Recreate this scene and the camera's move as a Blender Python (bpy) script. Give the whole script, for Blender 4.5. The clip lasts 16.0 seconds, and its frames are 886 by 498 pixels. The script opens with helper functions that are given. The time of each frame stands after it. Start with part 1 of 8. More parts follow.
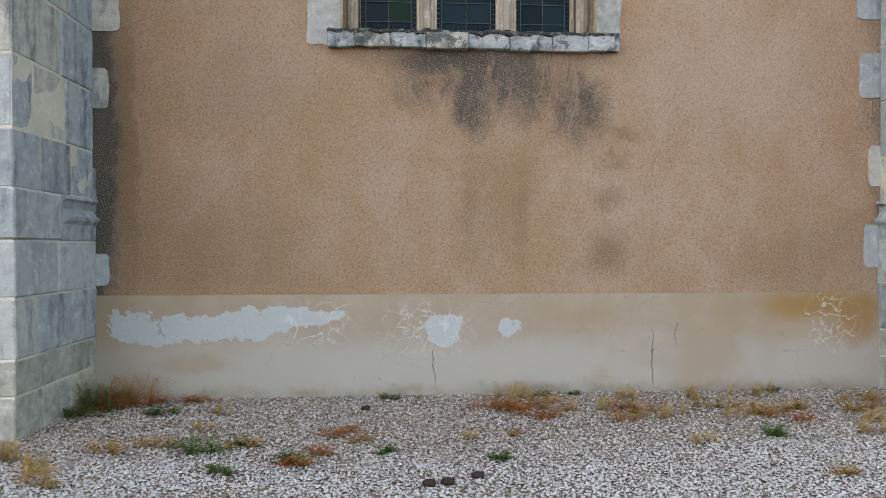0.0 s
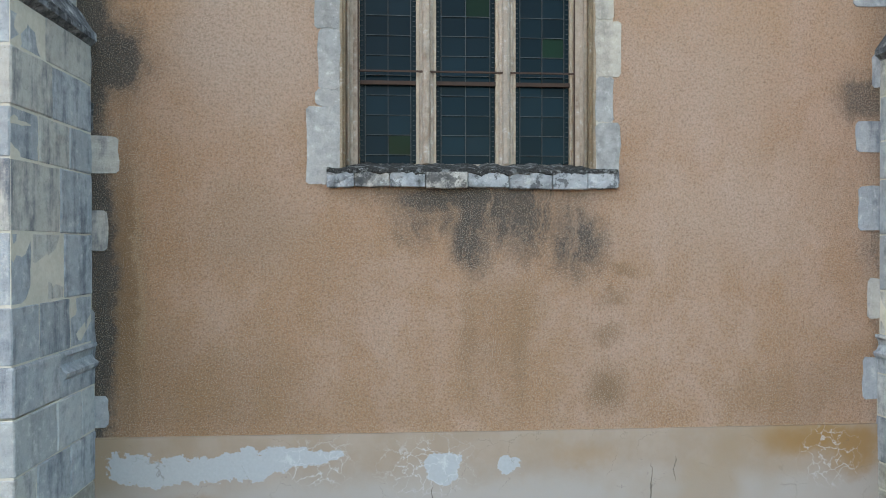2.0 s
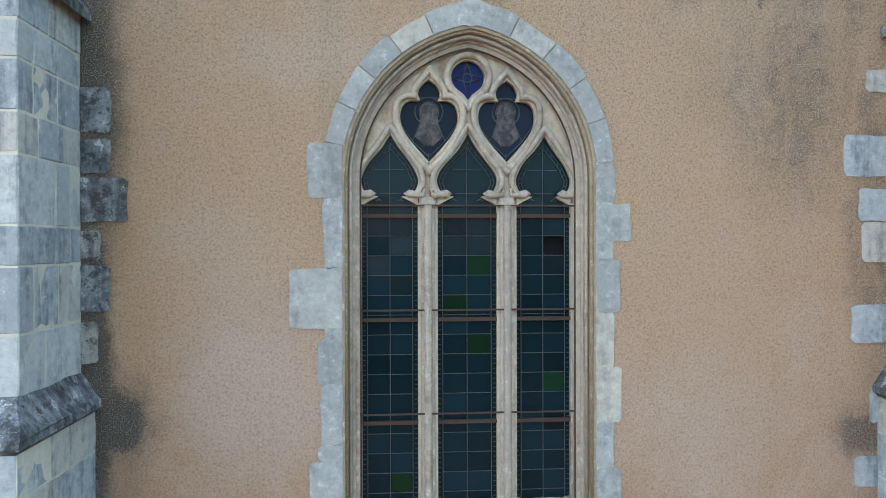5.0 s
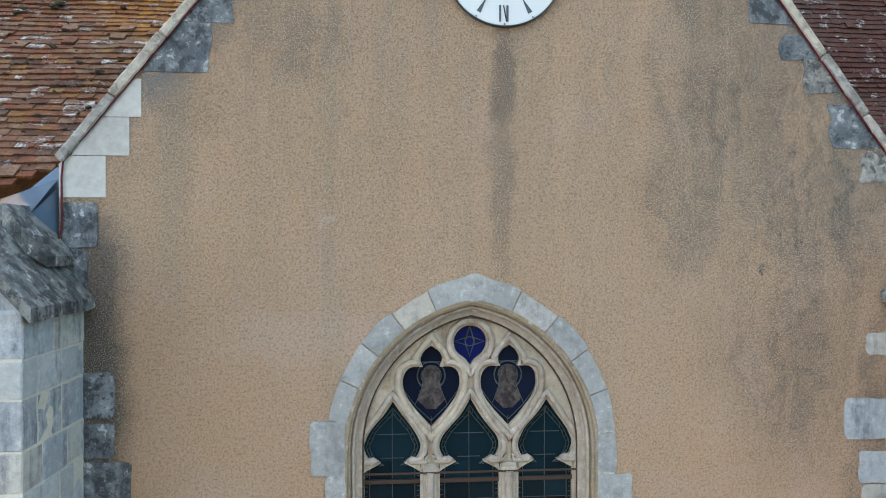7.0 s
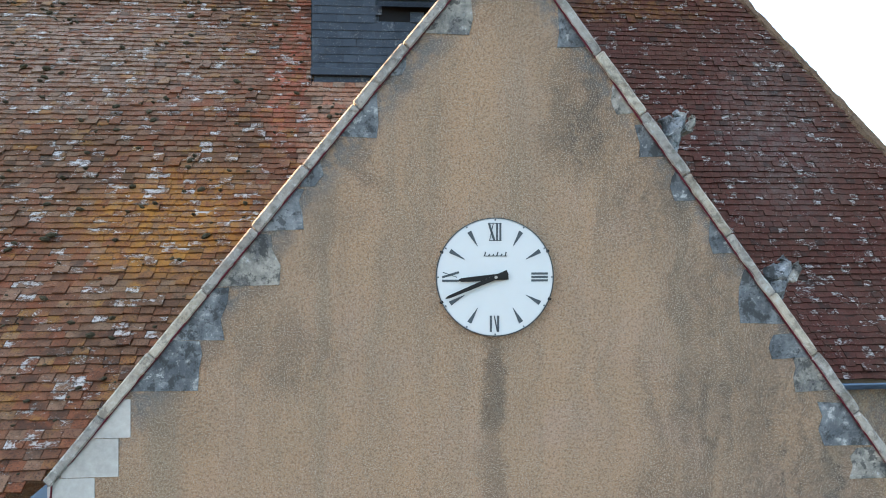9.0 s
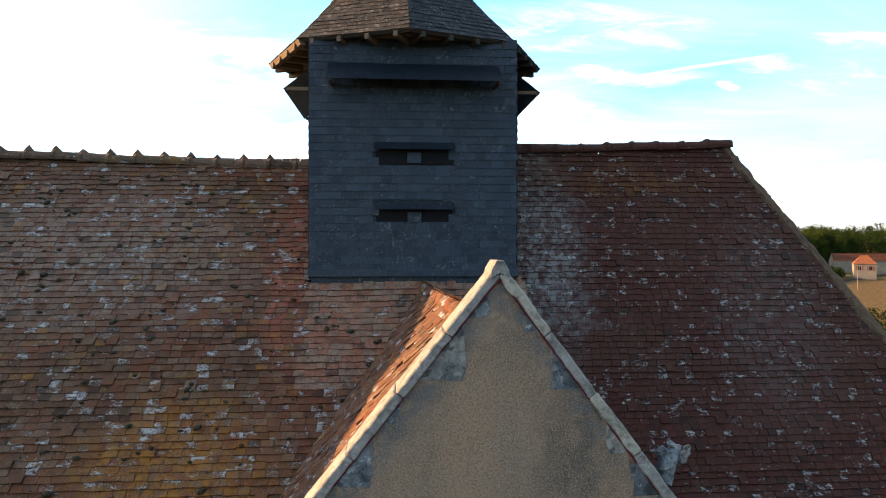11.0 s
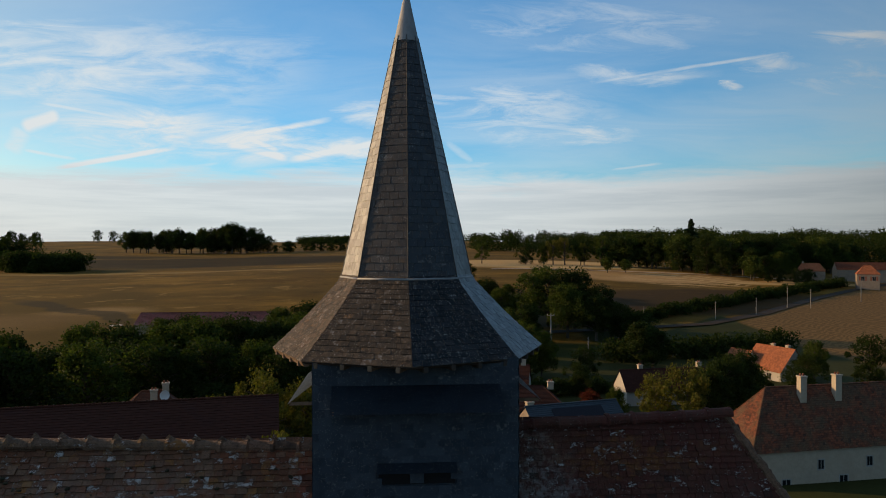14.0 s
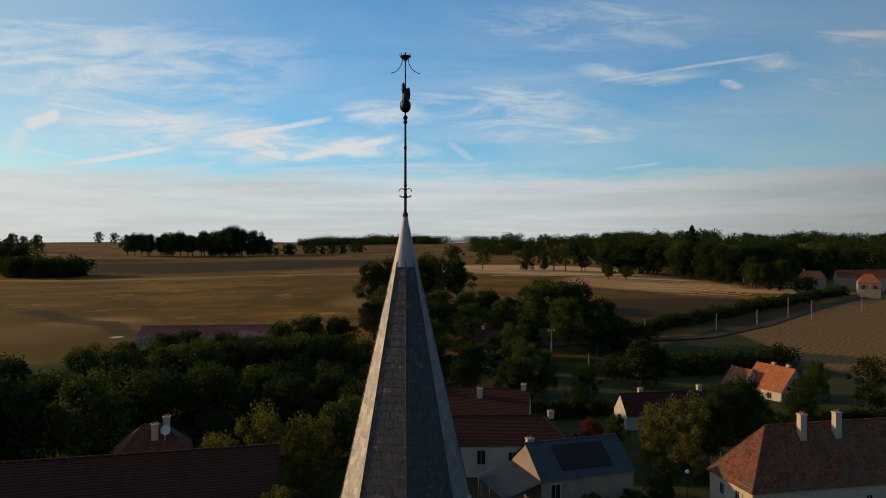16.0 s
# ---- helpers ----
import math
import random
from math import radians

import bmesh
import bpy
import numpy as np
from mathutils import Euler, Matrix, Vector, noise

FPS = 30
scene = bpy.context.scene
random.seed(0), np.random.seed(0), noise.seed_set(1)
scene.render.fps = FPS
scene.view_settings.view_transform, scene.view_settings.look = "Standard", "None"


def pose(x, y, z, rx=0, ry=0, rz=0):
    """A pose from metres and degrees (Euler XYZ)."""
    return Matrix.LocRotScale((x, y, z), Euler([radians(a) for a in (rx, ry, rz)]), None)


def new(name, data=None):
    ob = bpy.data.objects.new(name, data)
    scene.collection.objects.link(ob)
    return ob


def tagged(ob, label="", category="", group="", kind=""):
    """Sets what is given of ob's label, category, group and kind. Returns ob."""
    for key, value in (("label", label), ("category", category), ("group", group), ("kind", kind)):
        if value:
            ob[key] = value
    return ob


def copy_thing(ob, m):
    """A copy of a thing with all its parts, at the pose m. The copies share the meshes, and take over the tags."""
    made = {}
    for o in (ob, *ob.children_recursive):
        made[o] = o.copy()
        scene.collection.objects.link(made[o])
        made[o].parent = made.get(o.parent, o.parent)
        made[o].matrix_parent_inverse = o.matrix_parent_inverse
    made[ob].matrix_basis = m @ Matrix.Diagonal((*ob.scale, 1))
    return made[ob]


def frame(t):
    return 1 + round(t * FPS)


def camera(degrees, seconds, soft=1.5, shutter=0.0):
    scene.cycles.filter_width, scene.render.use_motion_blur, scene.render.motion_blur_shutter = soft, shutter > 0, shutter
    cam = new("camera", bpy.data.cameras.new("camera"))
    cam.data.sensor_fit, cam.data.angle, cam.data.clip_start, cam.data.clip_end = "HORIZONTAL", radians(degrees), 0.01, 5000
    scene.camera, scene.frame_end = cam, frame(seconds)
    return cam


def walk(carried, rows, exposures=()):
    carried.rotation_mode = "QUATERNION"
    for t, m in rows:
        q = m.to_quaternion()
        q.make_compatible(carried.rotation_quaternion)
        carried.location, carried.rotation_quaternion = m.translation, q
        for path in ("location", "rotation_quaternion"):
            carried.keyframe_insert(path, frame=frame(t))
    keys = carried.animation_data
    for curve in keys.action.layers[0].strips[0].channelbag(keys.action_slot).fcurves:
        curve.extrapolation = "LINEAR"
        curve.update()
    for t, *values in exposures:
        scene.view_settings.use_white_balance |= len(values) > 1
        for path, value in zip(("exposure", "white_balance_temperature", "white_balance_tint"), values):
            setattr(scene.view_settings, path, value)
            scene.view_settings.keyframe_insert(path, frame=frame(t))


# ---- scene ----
cam = camera(66.0, 16.0, soft=1.0)
# seconds, x, y, z, yaw, pitch, roll
PATH = [
    (0.0, -0.928, -6.868, 1.501, -3.95, -0.29, -0.12),
    (0.5, -0.906, -6.854, 1.541, -3.98, -0.30, -0.13),
    (1.0, -0.898, -6.851, 1.901, -3.99, -0.29, -0.11),
    (1.5, -0.907, -6.859, 2.378, -3.98, -0.30, -0.07),
    (2.0, -0.923, -6.863, 2.894, -3.99, -0.31, -0.05),
    (2.5, -0.939, -6.867, 3.431, -3.97, -0.33, -0.01),
    (3.0, -0.932, -6.868, 4.011, -4.02, -0.33, 0.01),
    (3.2, -0.928, -6.872, 4.246, -4.02, -0.33, 0.01),
    (5.3, -0.971, -6.899, 6.836, -4.21, -0.24, -0.15),
    (5.5, -0.973, -6.894, 7.109, -4.21, -0.24, -0.15),
    (6.0, -0.979, -6.900, 7.788, -4.23, -0.29, -0.16),
    (6.5, -0.985, -6.906, 8.489, -4.28, -0.32, -0.15),
    (7.0, -1.000, -6.908, 9.237, -4.31, -0.32, -0.10),
    (7.5, -0.997, -6.904, 9.912, -4.36, -0.34, -0.06),
    (8.0, -1.000, -6.909, 10.713, -4.37, -0.32, -0.05),
    (8.5, -0.975, -6.908, 11.456, -4.43, -0.31, -0.02),
    (9.0, -0.922, -6.887, 12.374, -4.50, -0.27, -0.00),
    (9.5, -0.893, -6.862, 13.196, -4.44, -0.30, 0.03),
    (10.0, -0.866, -6.838, 14.134, -4.44, -0.28, 0.04),
    (10.2, -0.859, -6.831, 14.491, -4.42, -0.29, 0.05),
    (12.3, -0.804, -6.924, 18.084, -4.17, -0.25, -0.08),
    (12.5, -0.810, -6.926, 18.437, -4.17, -0.25, -0.08),
    (13.0, -0.825, -6.933, 19.459, -4.16, -0.27, -0.08),
    (13.5, -0.830, -6.941, 20.380, -4.11, -0.28, -0.06),
    (14.0, -0.832, -6.931, 21.506, -4.09, -0.29, -0.06),
    (14.5, -0.828, -6.934, 22.513, -4.09, -0.31, -0.05),
    (15.0, -0.814, -6.953, 23.720, -4.07, -0.33, -0.06),
    (15.5, -0.798, -6.987, 24.824, -4.06, -0.34, -0.03),
    (16.0, -0.787, -7.022, 26.042, -4.01, -0.35, 0.02),
]
EXPOSURES = [(0.0, 3.05, 9300, 20), (3.0, 3.17, 7950, 14), (5.5, 3.14, 7550, 12), (6.5, 3.08, 7950, 13), (8.0, 3.0, 7900, 14), (10.2, 2.76, 7350, 12), (11.2, 1.4, 7000, 10), (12.3, 0.18, 6350, 7), (13.5, 0.03, 6350, 7), (16.0, -0.13, 6450, 7)]
walk(cam, [(t, pose(x, y, z, 0, 0, yaw) @ pose(0, 0, 0, 90 + pitch, 0, 0) @ pose(0, 0, 0, 0, 0, roll)) for t, x, y, z, yaw, pitch, roll in PATH], EXPOSURES)

# ---- world, sun ----
import collections

from mathutils import geometry

SUN_EL, SUN_AZ = radians(14.0), radians(-70.0)
SUN_DIR = Vector((math.sin(SUN_AZ) * math.cos(SUN_EL), math.cos(SUN_AZ) * math.cos(SUN_EL), math.sin(SUN_EL)))
SKY_GAIN = 0.085


class Nodes:
    """Short hand for node trees."""

    def __init__(self, tree):
        self.t = tree
        self.t.nodes.clear()

    def add(self, kind, ins=None, **props):
        n = self.t.nodes.new(kind)
        if "operation" in props:
            n.operation = props["operation"]
        if "interpolation_type" in props:
            n.interpolation_type = props["interpolation_type"]
        if "data_type" in props:
            n.data_type = props["data_type"]
        if "blend_type" in props:
            n.blend_type = props["blend_type"]
        if "feature" in props:
            n.feature = props["feature"]
        if "sky_type" in props:
            n.sky_type = props["sky_type"]
        if "sun_disc" in props:
            n.sun_disc = props["sun_disc"]
        if "sun_elevation" in props:
            n.sun_elevation = props["sun_elevation"]
        if "sun_rotation" in props:
            n.sun_rotation = props["sun_rotation"]
        if "altitude" in props:
            n.altitude = props["altitude"]
        if "air_density" in props:
            n.air_density = props["air_density"]
        if "dust_density" in props:
            n.dust_density = props["dust_density"]
        if "ozone_density" in props:
            n.ozone_density = props["ozone_density"]
        for k, v in (ins or {}).items():
            self.put(n.inputs[k], v)
        return n

    def put(self, socket, v):
        if isinstance(v, bpy.types.NodeSocket):
            self.t.links.new(v, socket)
        elif isinstance(v, bpy.types.Node):
            self.t.links.new(v.outputs[0], socket)
        else:
            if isinstance(v, (tuple, list)) and len(v) == 3 and socket.type == "RGBA":
                v = (*v, 1.0)
            socket.default_value = v

    def math(self, op, a, b=0.0, c=0.0, clamp=False):
        n = self.add("ShaderNodeMath", {0: a, 1: b, 2: c}, operation=op)
        n.use_clamp = clamp
        return n.outputs[0]

    def vmath(self, op, a, b=(0, 0, 0), out=0):
        return self.add("ShaderNodeVectorMath", {0: a, 1: b}, operation=op).outputs[out]

    def noise(self, scale, vec, detail=4.0, rough=0.55, distort=0.0):
        return self.add("ShaderNodeTexNoise", {"Vector": vec, "Scale": scale, "Detail": detail, "Roughness": rough, "Distortion": distort})

    def ramp(self, fac, lo, hi, a=0.0, b=1.0):
        n = self.add("ShaderNodeMapRange", {"Value": fac, "From Min": lo, "From Max": hi, "To Min": a, "To Max": b}, interpolation_type="SMOOTHSTEP")
        return n.outputs[0]

    def mix(self, fac, a, b, mode="MIX"):
        n = self.add("ShaderNodeMix", data_type="RGBA", blend_type=mode)
        self.put(n.inputs[0], fac), self.put(n.inputs[6], a), self.put(n.inputs[7], b)
        return n.outputs[2]

    def stretch(self, vec, scale, loc=(0, 0, 0), rot=(0, 0, 0)):
        return self.add("ShaderNodeMapping", {"Vector": vec, "Scale": scale, "Location": loc, "Rotation": rot}).outputs[0]

    def blob(self, vec, centre, size, soft=0.5):
        """1 inside an ellipse, falling to 0 at its edge; soft is the share that fades."""
        d = self.vmath("SUBTRACT", vec, centre)
        d = self.vmath("DIVIDE", d, size)
        return self.ramp(self.vmath("LENGTH", d, out=1), 1.0, 1.0 - soft)


def make_world():
    w = bpy.data.worlds.new("sky")
    scene.world = w
    w.use_nodes = True
    n = Nodes(w.node_tree)
    sky = n.add("ShaderNodeTexSky", sky_type="NISHITA", sun_disc=False, sun_elevation=SUN_EL, sun_rotation=SUN_AZ, altitude=150.0, air_density=1.0, dust_density=0.7, ozone_density=3.0)
    way = n.add("ShaderNodeTexCoord").outputs["Generated"]
    sep = n.add("ShaderNodeSeparateXYZ", {0: way})
    up = n.math("MAXIMUM", sep.outputs[2], 0.0)
    # bearing and height as slopes to a level line of sight, for the part of the sky that lies ahead
    ahead = n.math("MAXIMUM", sep.outputs[1], 0.05)
    plane = n.add("ShaderNodeCombineXYZ", {0: n.math("DIVIDE", sep.outputs[0], ahead), 1: n.math("DIVIDE", sep.outputs[2], ahead), 2: 0.0}).outputs[0]
    front = n.ramp(sep.outputs[1], 0.1, 0.4)
    # thin cirrus as seen on a flat sheet overhead
    inv = n.math("DIVIDE", 1.0, n.math("ADD", up, 0.06))
    sheet = n.vmath("MULTIPLY", way, n.add("ShaderNodeCombineXYZ", {0: inv, 1: inv, 2: 0.0}).outputs[0])
    warp = n.noise(0.35, sheet, 3.0)
    bent = n.vmath("ADD", sheet, n.vmath("MULTIPLY", n.vmath("SUBTRACT", warp.outputs["Color"], (0.5, 0.5, 0.5)), (1.6, 1.6, 0)))
    wisps = n.noise(0.55, n.stretch(bent, (0.8, 1.5, 1), (2.1, 0.4, 0), (0, 0, 0.35)), 8.0, 0.62, 0.4)
    field = n.noise(0.28, n.stretch(sheet, (1, 1, 1), (5.3, 1.2, 0)), 2.0)
    veil = n.ramp(n.math("MULTIPLY_ADD", field.outputs[0], 0.75, n.math("MULTIPLY", wisps.outputs[0], 0.8)), 0.58, 1.05, 0.03, 0.42)
    # drawn-out fibres give every patch and trail a ragged edge
    fibre = n.noise(7.0, n.stretch(plane, (1.0, 4.6, 1.0), (0, 0, 0), (0, 0, -0.14)), 9.0, 0.68, 0.7)
    soft = n.noise(3.0, plane, 4.0)
    drift = n.vmath("ADD", plane, n.vmath("MULTIPLY", n.vmath("SUBTRACT", fibre.outputs["Color"], (0.5, 0.5, 0.5)), (0.10, 0.05, 0)))
    patch = 0.0
    for c, size, gain in CIRRUS:
        patch = n.math("MAXIMUM", patch, n.math("MULTIPLY", n.blob(drift, (*c, 0), (*size, 1), 0.95), gain))
    patch = n.math("MULTIPLY", patch, n.ramp(fibre.outputs[0], 0.32, 0.68, 0.25, 2.0))
    trails = 0.0
    jog = n.vmath("ADD", plane, n.vmath("MULTIPLY", n.vmath("SUBTRACT", fibre.outputs["Color"], (0.5, 0.5, 0.5)), (0.007, 0.004, 0)))
    jog = n.vmath("ADD", jog, n.vmath("MULTIPLY", n.vmath("SUBTRACT", soft.outputs["Color"], (0.5, 0.5, 0.5)), (0.014, 0.012, 0)))
    for (ax, ay), (bx, by), width, gain in TRAILS:
        d = Vector((bx - ax, by - ay, 0))
        ln = d.length
        d.normalize()
        rel = n.vmath("SUBTRACT", jog, ((ax + bx) / 2, (ay + by) / 2, 0))
        off = n.math("ABSOLUTE", n.vmath("DOT_PRODUCT", rel, (-d.y, d.x, 0), out=1))
        along = n.math("ABSOLUTE", n.vmath("DOT_PRODUCT", rel, (d.x, d.y, 0), out=1))
        line = n.math("MULTIPLY", n.ramp(off, width, width * 0.1), n.ramp(along, ln * 0.55, ln * 0.3))
        trails = n.math("MAXIMUM", trails, n.math("MULTIPLY", line, n.ramp(fibre.outputs[0], 0.3, 0.62, 0.5 * gain, 1.3 * gain)))
    shapes = n.math("MULTIPLY", front, n.math("MAXIMUM", patch, trails))
    # a pale bank low over the horizon with an uneven upper edge
    edge = n.noise(2.6, n.stretch(way, (1.0, 1.0, 9.0)), 9.0, 0.66, 0.4)
    layers = n.noise(3.2, n.stretch(way, (1.0, 1.0, 16.0), (4, 2, 0)), 8.0, 0.62, 0.3)
    bank = n.ramp(n.math("ADD", up, n.math("MULTIPLY", n.math("SUBTRACT", edge.outputs[0], 0.5), 0.115)), 0.122, 0.078, 0.0, 0.9)
    cloud = n.math("MAXIMUM", n.math("MAXIMUM", veil, bank), shapes, clamp=True)
    # cloud light: warm and bright towards the sun, cooler away from it
    side = n.vmath("DOT_PRODUCT", way, tuple(SUN_DIR), out=1)
    near = n.ramp(side, -0.8, 0.3)
    tone = n.mix(near, (0.88, 1.0, 1.17), (8.8, 9.0, 9.1))
    tone = n.mix(n.math("MULTIPLY", bank, n.ramp(layers.outputs[0], 0.35, 0.65, 0.0, 0.5)), tone, n.mix(1.0, tone, (0.62, 0.66, 0.72), "MULTIPLY"))
    tone = n.mix(n.math("MULTIPLY", bank, 0.5), tone, n.mix(1.0, tone, (0.93, 0.87, 0.86), "MULTIPLY"))
    # the blue deepens away from the sun, as it does late in the day
    blue = n.mix(n.ramp(side, -0.5, 0.25), (1.15, 1.42, 1.40), (1.07, 1.88, 2.22))
    blue = n.mix(n.ramp(side, 0.4, 0.9), blue, (1.6, 1.62, 1.45))
    colour = n.mix(cloud, n.mix(1.0, sky, blue, "MULTIPLY"), tone)
    bg = n.add("ShaderNodeBackground", {0: colour, 1: SKY_GAIN})
    n.add("ShaderNodeOutputWorld", {0: bg})


# contrails: two ends, half width and strength; cirrus patches: middle, size, strength
TRAILS = [
    ((-0.488, 0.108), (-0.297, 0.144), 0.0065, 1.15), ((-0.522, 0.135), (-0.445, 0.123), 0.004, 0.55), ((-0.506, 0.204), (-0.367, 0.18), 0.005, 0.6), ((-0.344, 0.106), (-0.241, 0.121), 0.004, 0.5),
    ((-0.213, 0.158), (-0.088, 0.185), 0.007, 1.1), ((-0.217, 0.158), (-0.161, 0.134), 0.009, 0.95), ((-0.249, 0.149), (-0.145, 0.124), 0.011, 0.95), ((-0.161, 0.122), (0.018, 0.16), 0.011, 0.95),
    ((-0.313, 0.166), (-0.285, 0.142), 0.009, 0.55), ((0.287, 0.241), (0.602, 0.294), 0.0045, 0.55), ((0.072, 0.157), (0.118, 0.118), 0.010, 0.35), ((0.313, 0.113), (0.408, 0.125), 0.004, 0.5),
    ((-0.522, 0.166), (-0.468, 0.187), 0.016, 0.95), ((-0.537, 0.13), (-0.518, 0.166), 0.022, 0.5), ((-0.56, 0.226), (-0.506, 0.21), 0.010, 0.4),
]
CIRRUS = [((-0.42, 0.25), (0.46, 0.12), 0.42), ((-0.296, 0.278), (0.34, 0.05), 0.3), ((-0.506, 0.285), (0.26, 0.07), 0.42), ((-0.352, 0.164), (0.22, 0.055), 0.6), ((-0.201, 0.15), (0.24, 0.055), 0.6), ((-0.06, 0.138), (0.2, 0.035), 0.6), ((-0.007, 0.189), (0.13, 0.035), 0.5), ((0.168, 0.204), (0.26, 0.07), 0.42), ((0.219, 0.175), (0.26, 0.05), 0.34),
          ((0.296, 0.167), (0.14, 0.028), 0.45), ((0.321, 0.324), (0.40, 0.07), 0.26), ((0.408, 0.334), (0.34, 0.05), 0.22), ((0.505, 0.238), (0.035, 0.013), 0.8), ((0.728, 0.32), (0.14, 0.024), 0.45), ((0.584, 0.274), (0.1, 0.02), 0.4), ((0.71, 0.254), (0.2, 0.05), 0.3), ((0.382, 0.257), (0.16, 0.025), 0.4)]
make_world()
sun = new("sun", bpy.data.lights.new("sun", "SUN"))
sun.data.energy, sun.data.angle, sun.data.color = 5.0, radians(0.6), (1.0, 0.62, 0.30)
sun.rotation_euler = SUN_DIR.to_track_quat("Z", "Y").to_euler()

# ---- materials ----
def material(name, build):
    m = bpy.data.materials.new(name)
    m.use_nodes = True
    n = Nodes(m.node_tree)
    pos = n.add("ShaderNodeTexCoord").outputs["Object"]
    out = n.add("ShaderNodeOutputMaterial")
    bsdf = n.add("ShaderNodeBsdfPrincipled")
    bsdf.inputs["Specular IOR Level"].default_value = 0.18
    n.put(out.inputs[0], bsdf)
    build(n, pos, bsdf)
    return m


def bump(n, bsdf, height, strength, distance):
    n.put(bsdf.inputs["Normal"], n.add("ShaderNodeBump", {"Height": height, "Strength": strength, "Distance": distance}))


def spread(n):
    """A number of 0 to 1 that differs from piece to piece, joined or single."""
    a = n.add("ShaderNodeNewGeometry").outputs["Random Per Island"]
    b = n.add("ShaderNodeObjectInfo").outputs["Random"]
    return n.math("FRACT", n.math("ADD", a, b))


def simple(name, colour, rough=0.7, metal=0.0, grain=8.0, vary=0.25, relief=0.2, dist=0.01, by_piece=0.0, dirt=None):
    def build(n, pos, b):
        big = n.noise(grain * 0.12, pos, 4.0)
        small = n.noise(grain, pos, 6.0, 0.65)
        k = n.math("ADD", n.math("MULTIPLY", n.math("SUBTRACT", big.outputs[0], 0.5), vary * 1.6), n.math("MULTIPLY", n.math("SUBTRACT", small.outputs[0], 0.5), vary * 1.6))
        if by_piece:
            k = n.math("ADD", k, n.math("MULTIPLY", n.math("SUBTRACT", spread(n), 0.5), by_piece))
        col = n.mix(1.0, colour, n.add("ShaderNodeCombineColor", {0: n.math("ADD", k, 1.0), 1: n.math("ADD", k, 1.0), 2: n.math("ADD", k, 1.0)}).outputs[0], "MULTIPLY")
        if dirt:
            col = n.mix(n.ramp(big.outputs[0], 0.5, 0.72, 0.0, dirt[1]), col, dirt[0])
        n.put(b.inputs["Base Color"], col)
        b.inputs["Roughness"].default_value, b.inputs["Metallic"].default_value = rough, metal
        if relief:
            bump(n, b, small.outputs[0], relief, dist)
    return material(name, build)


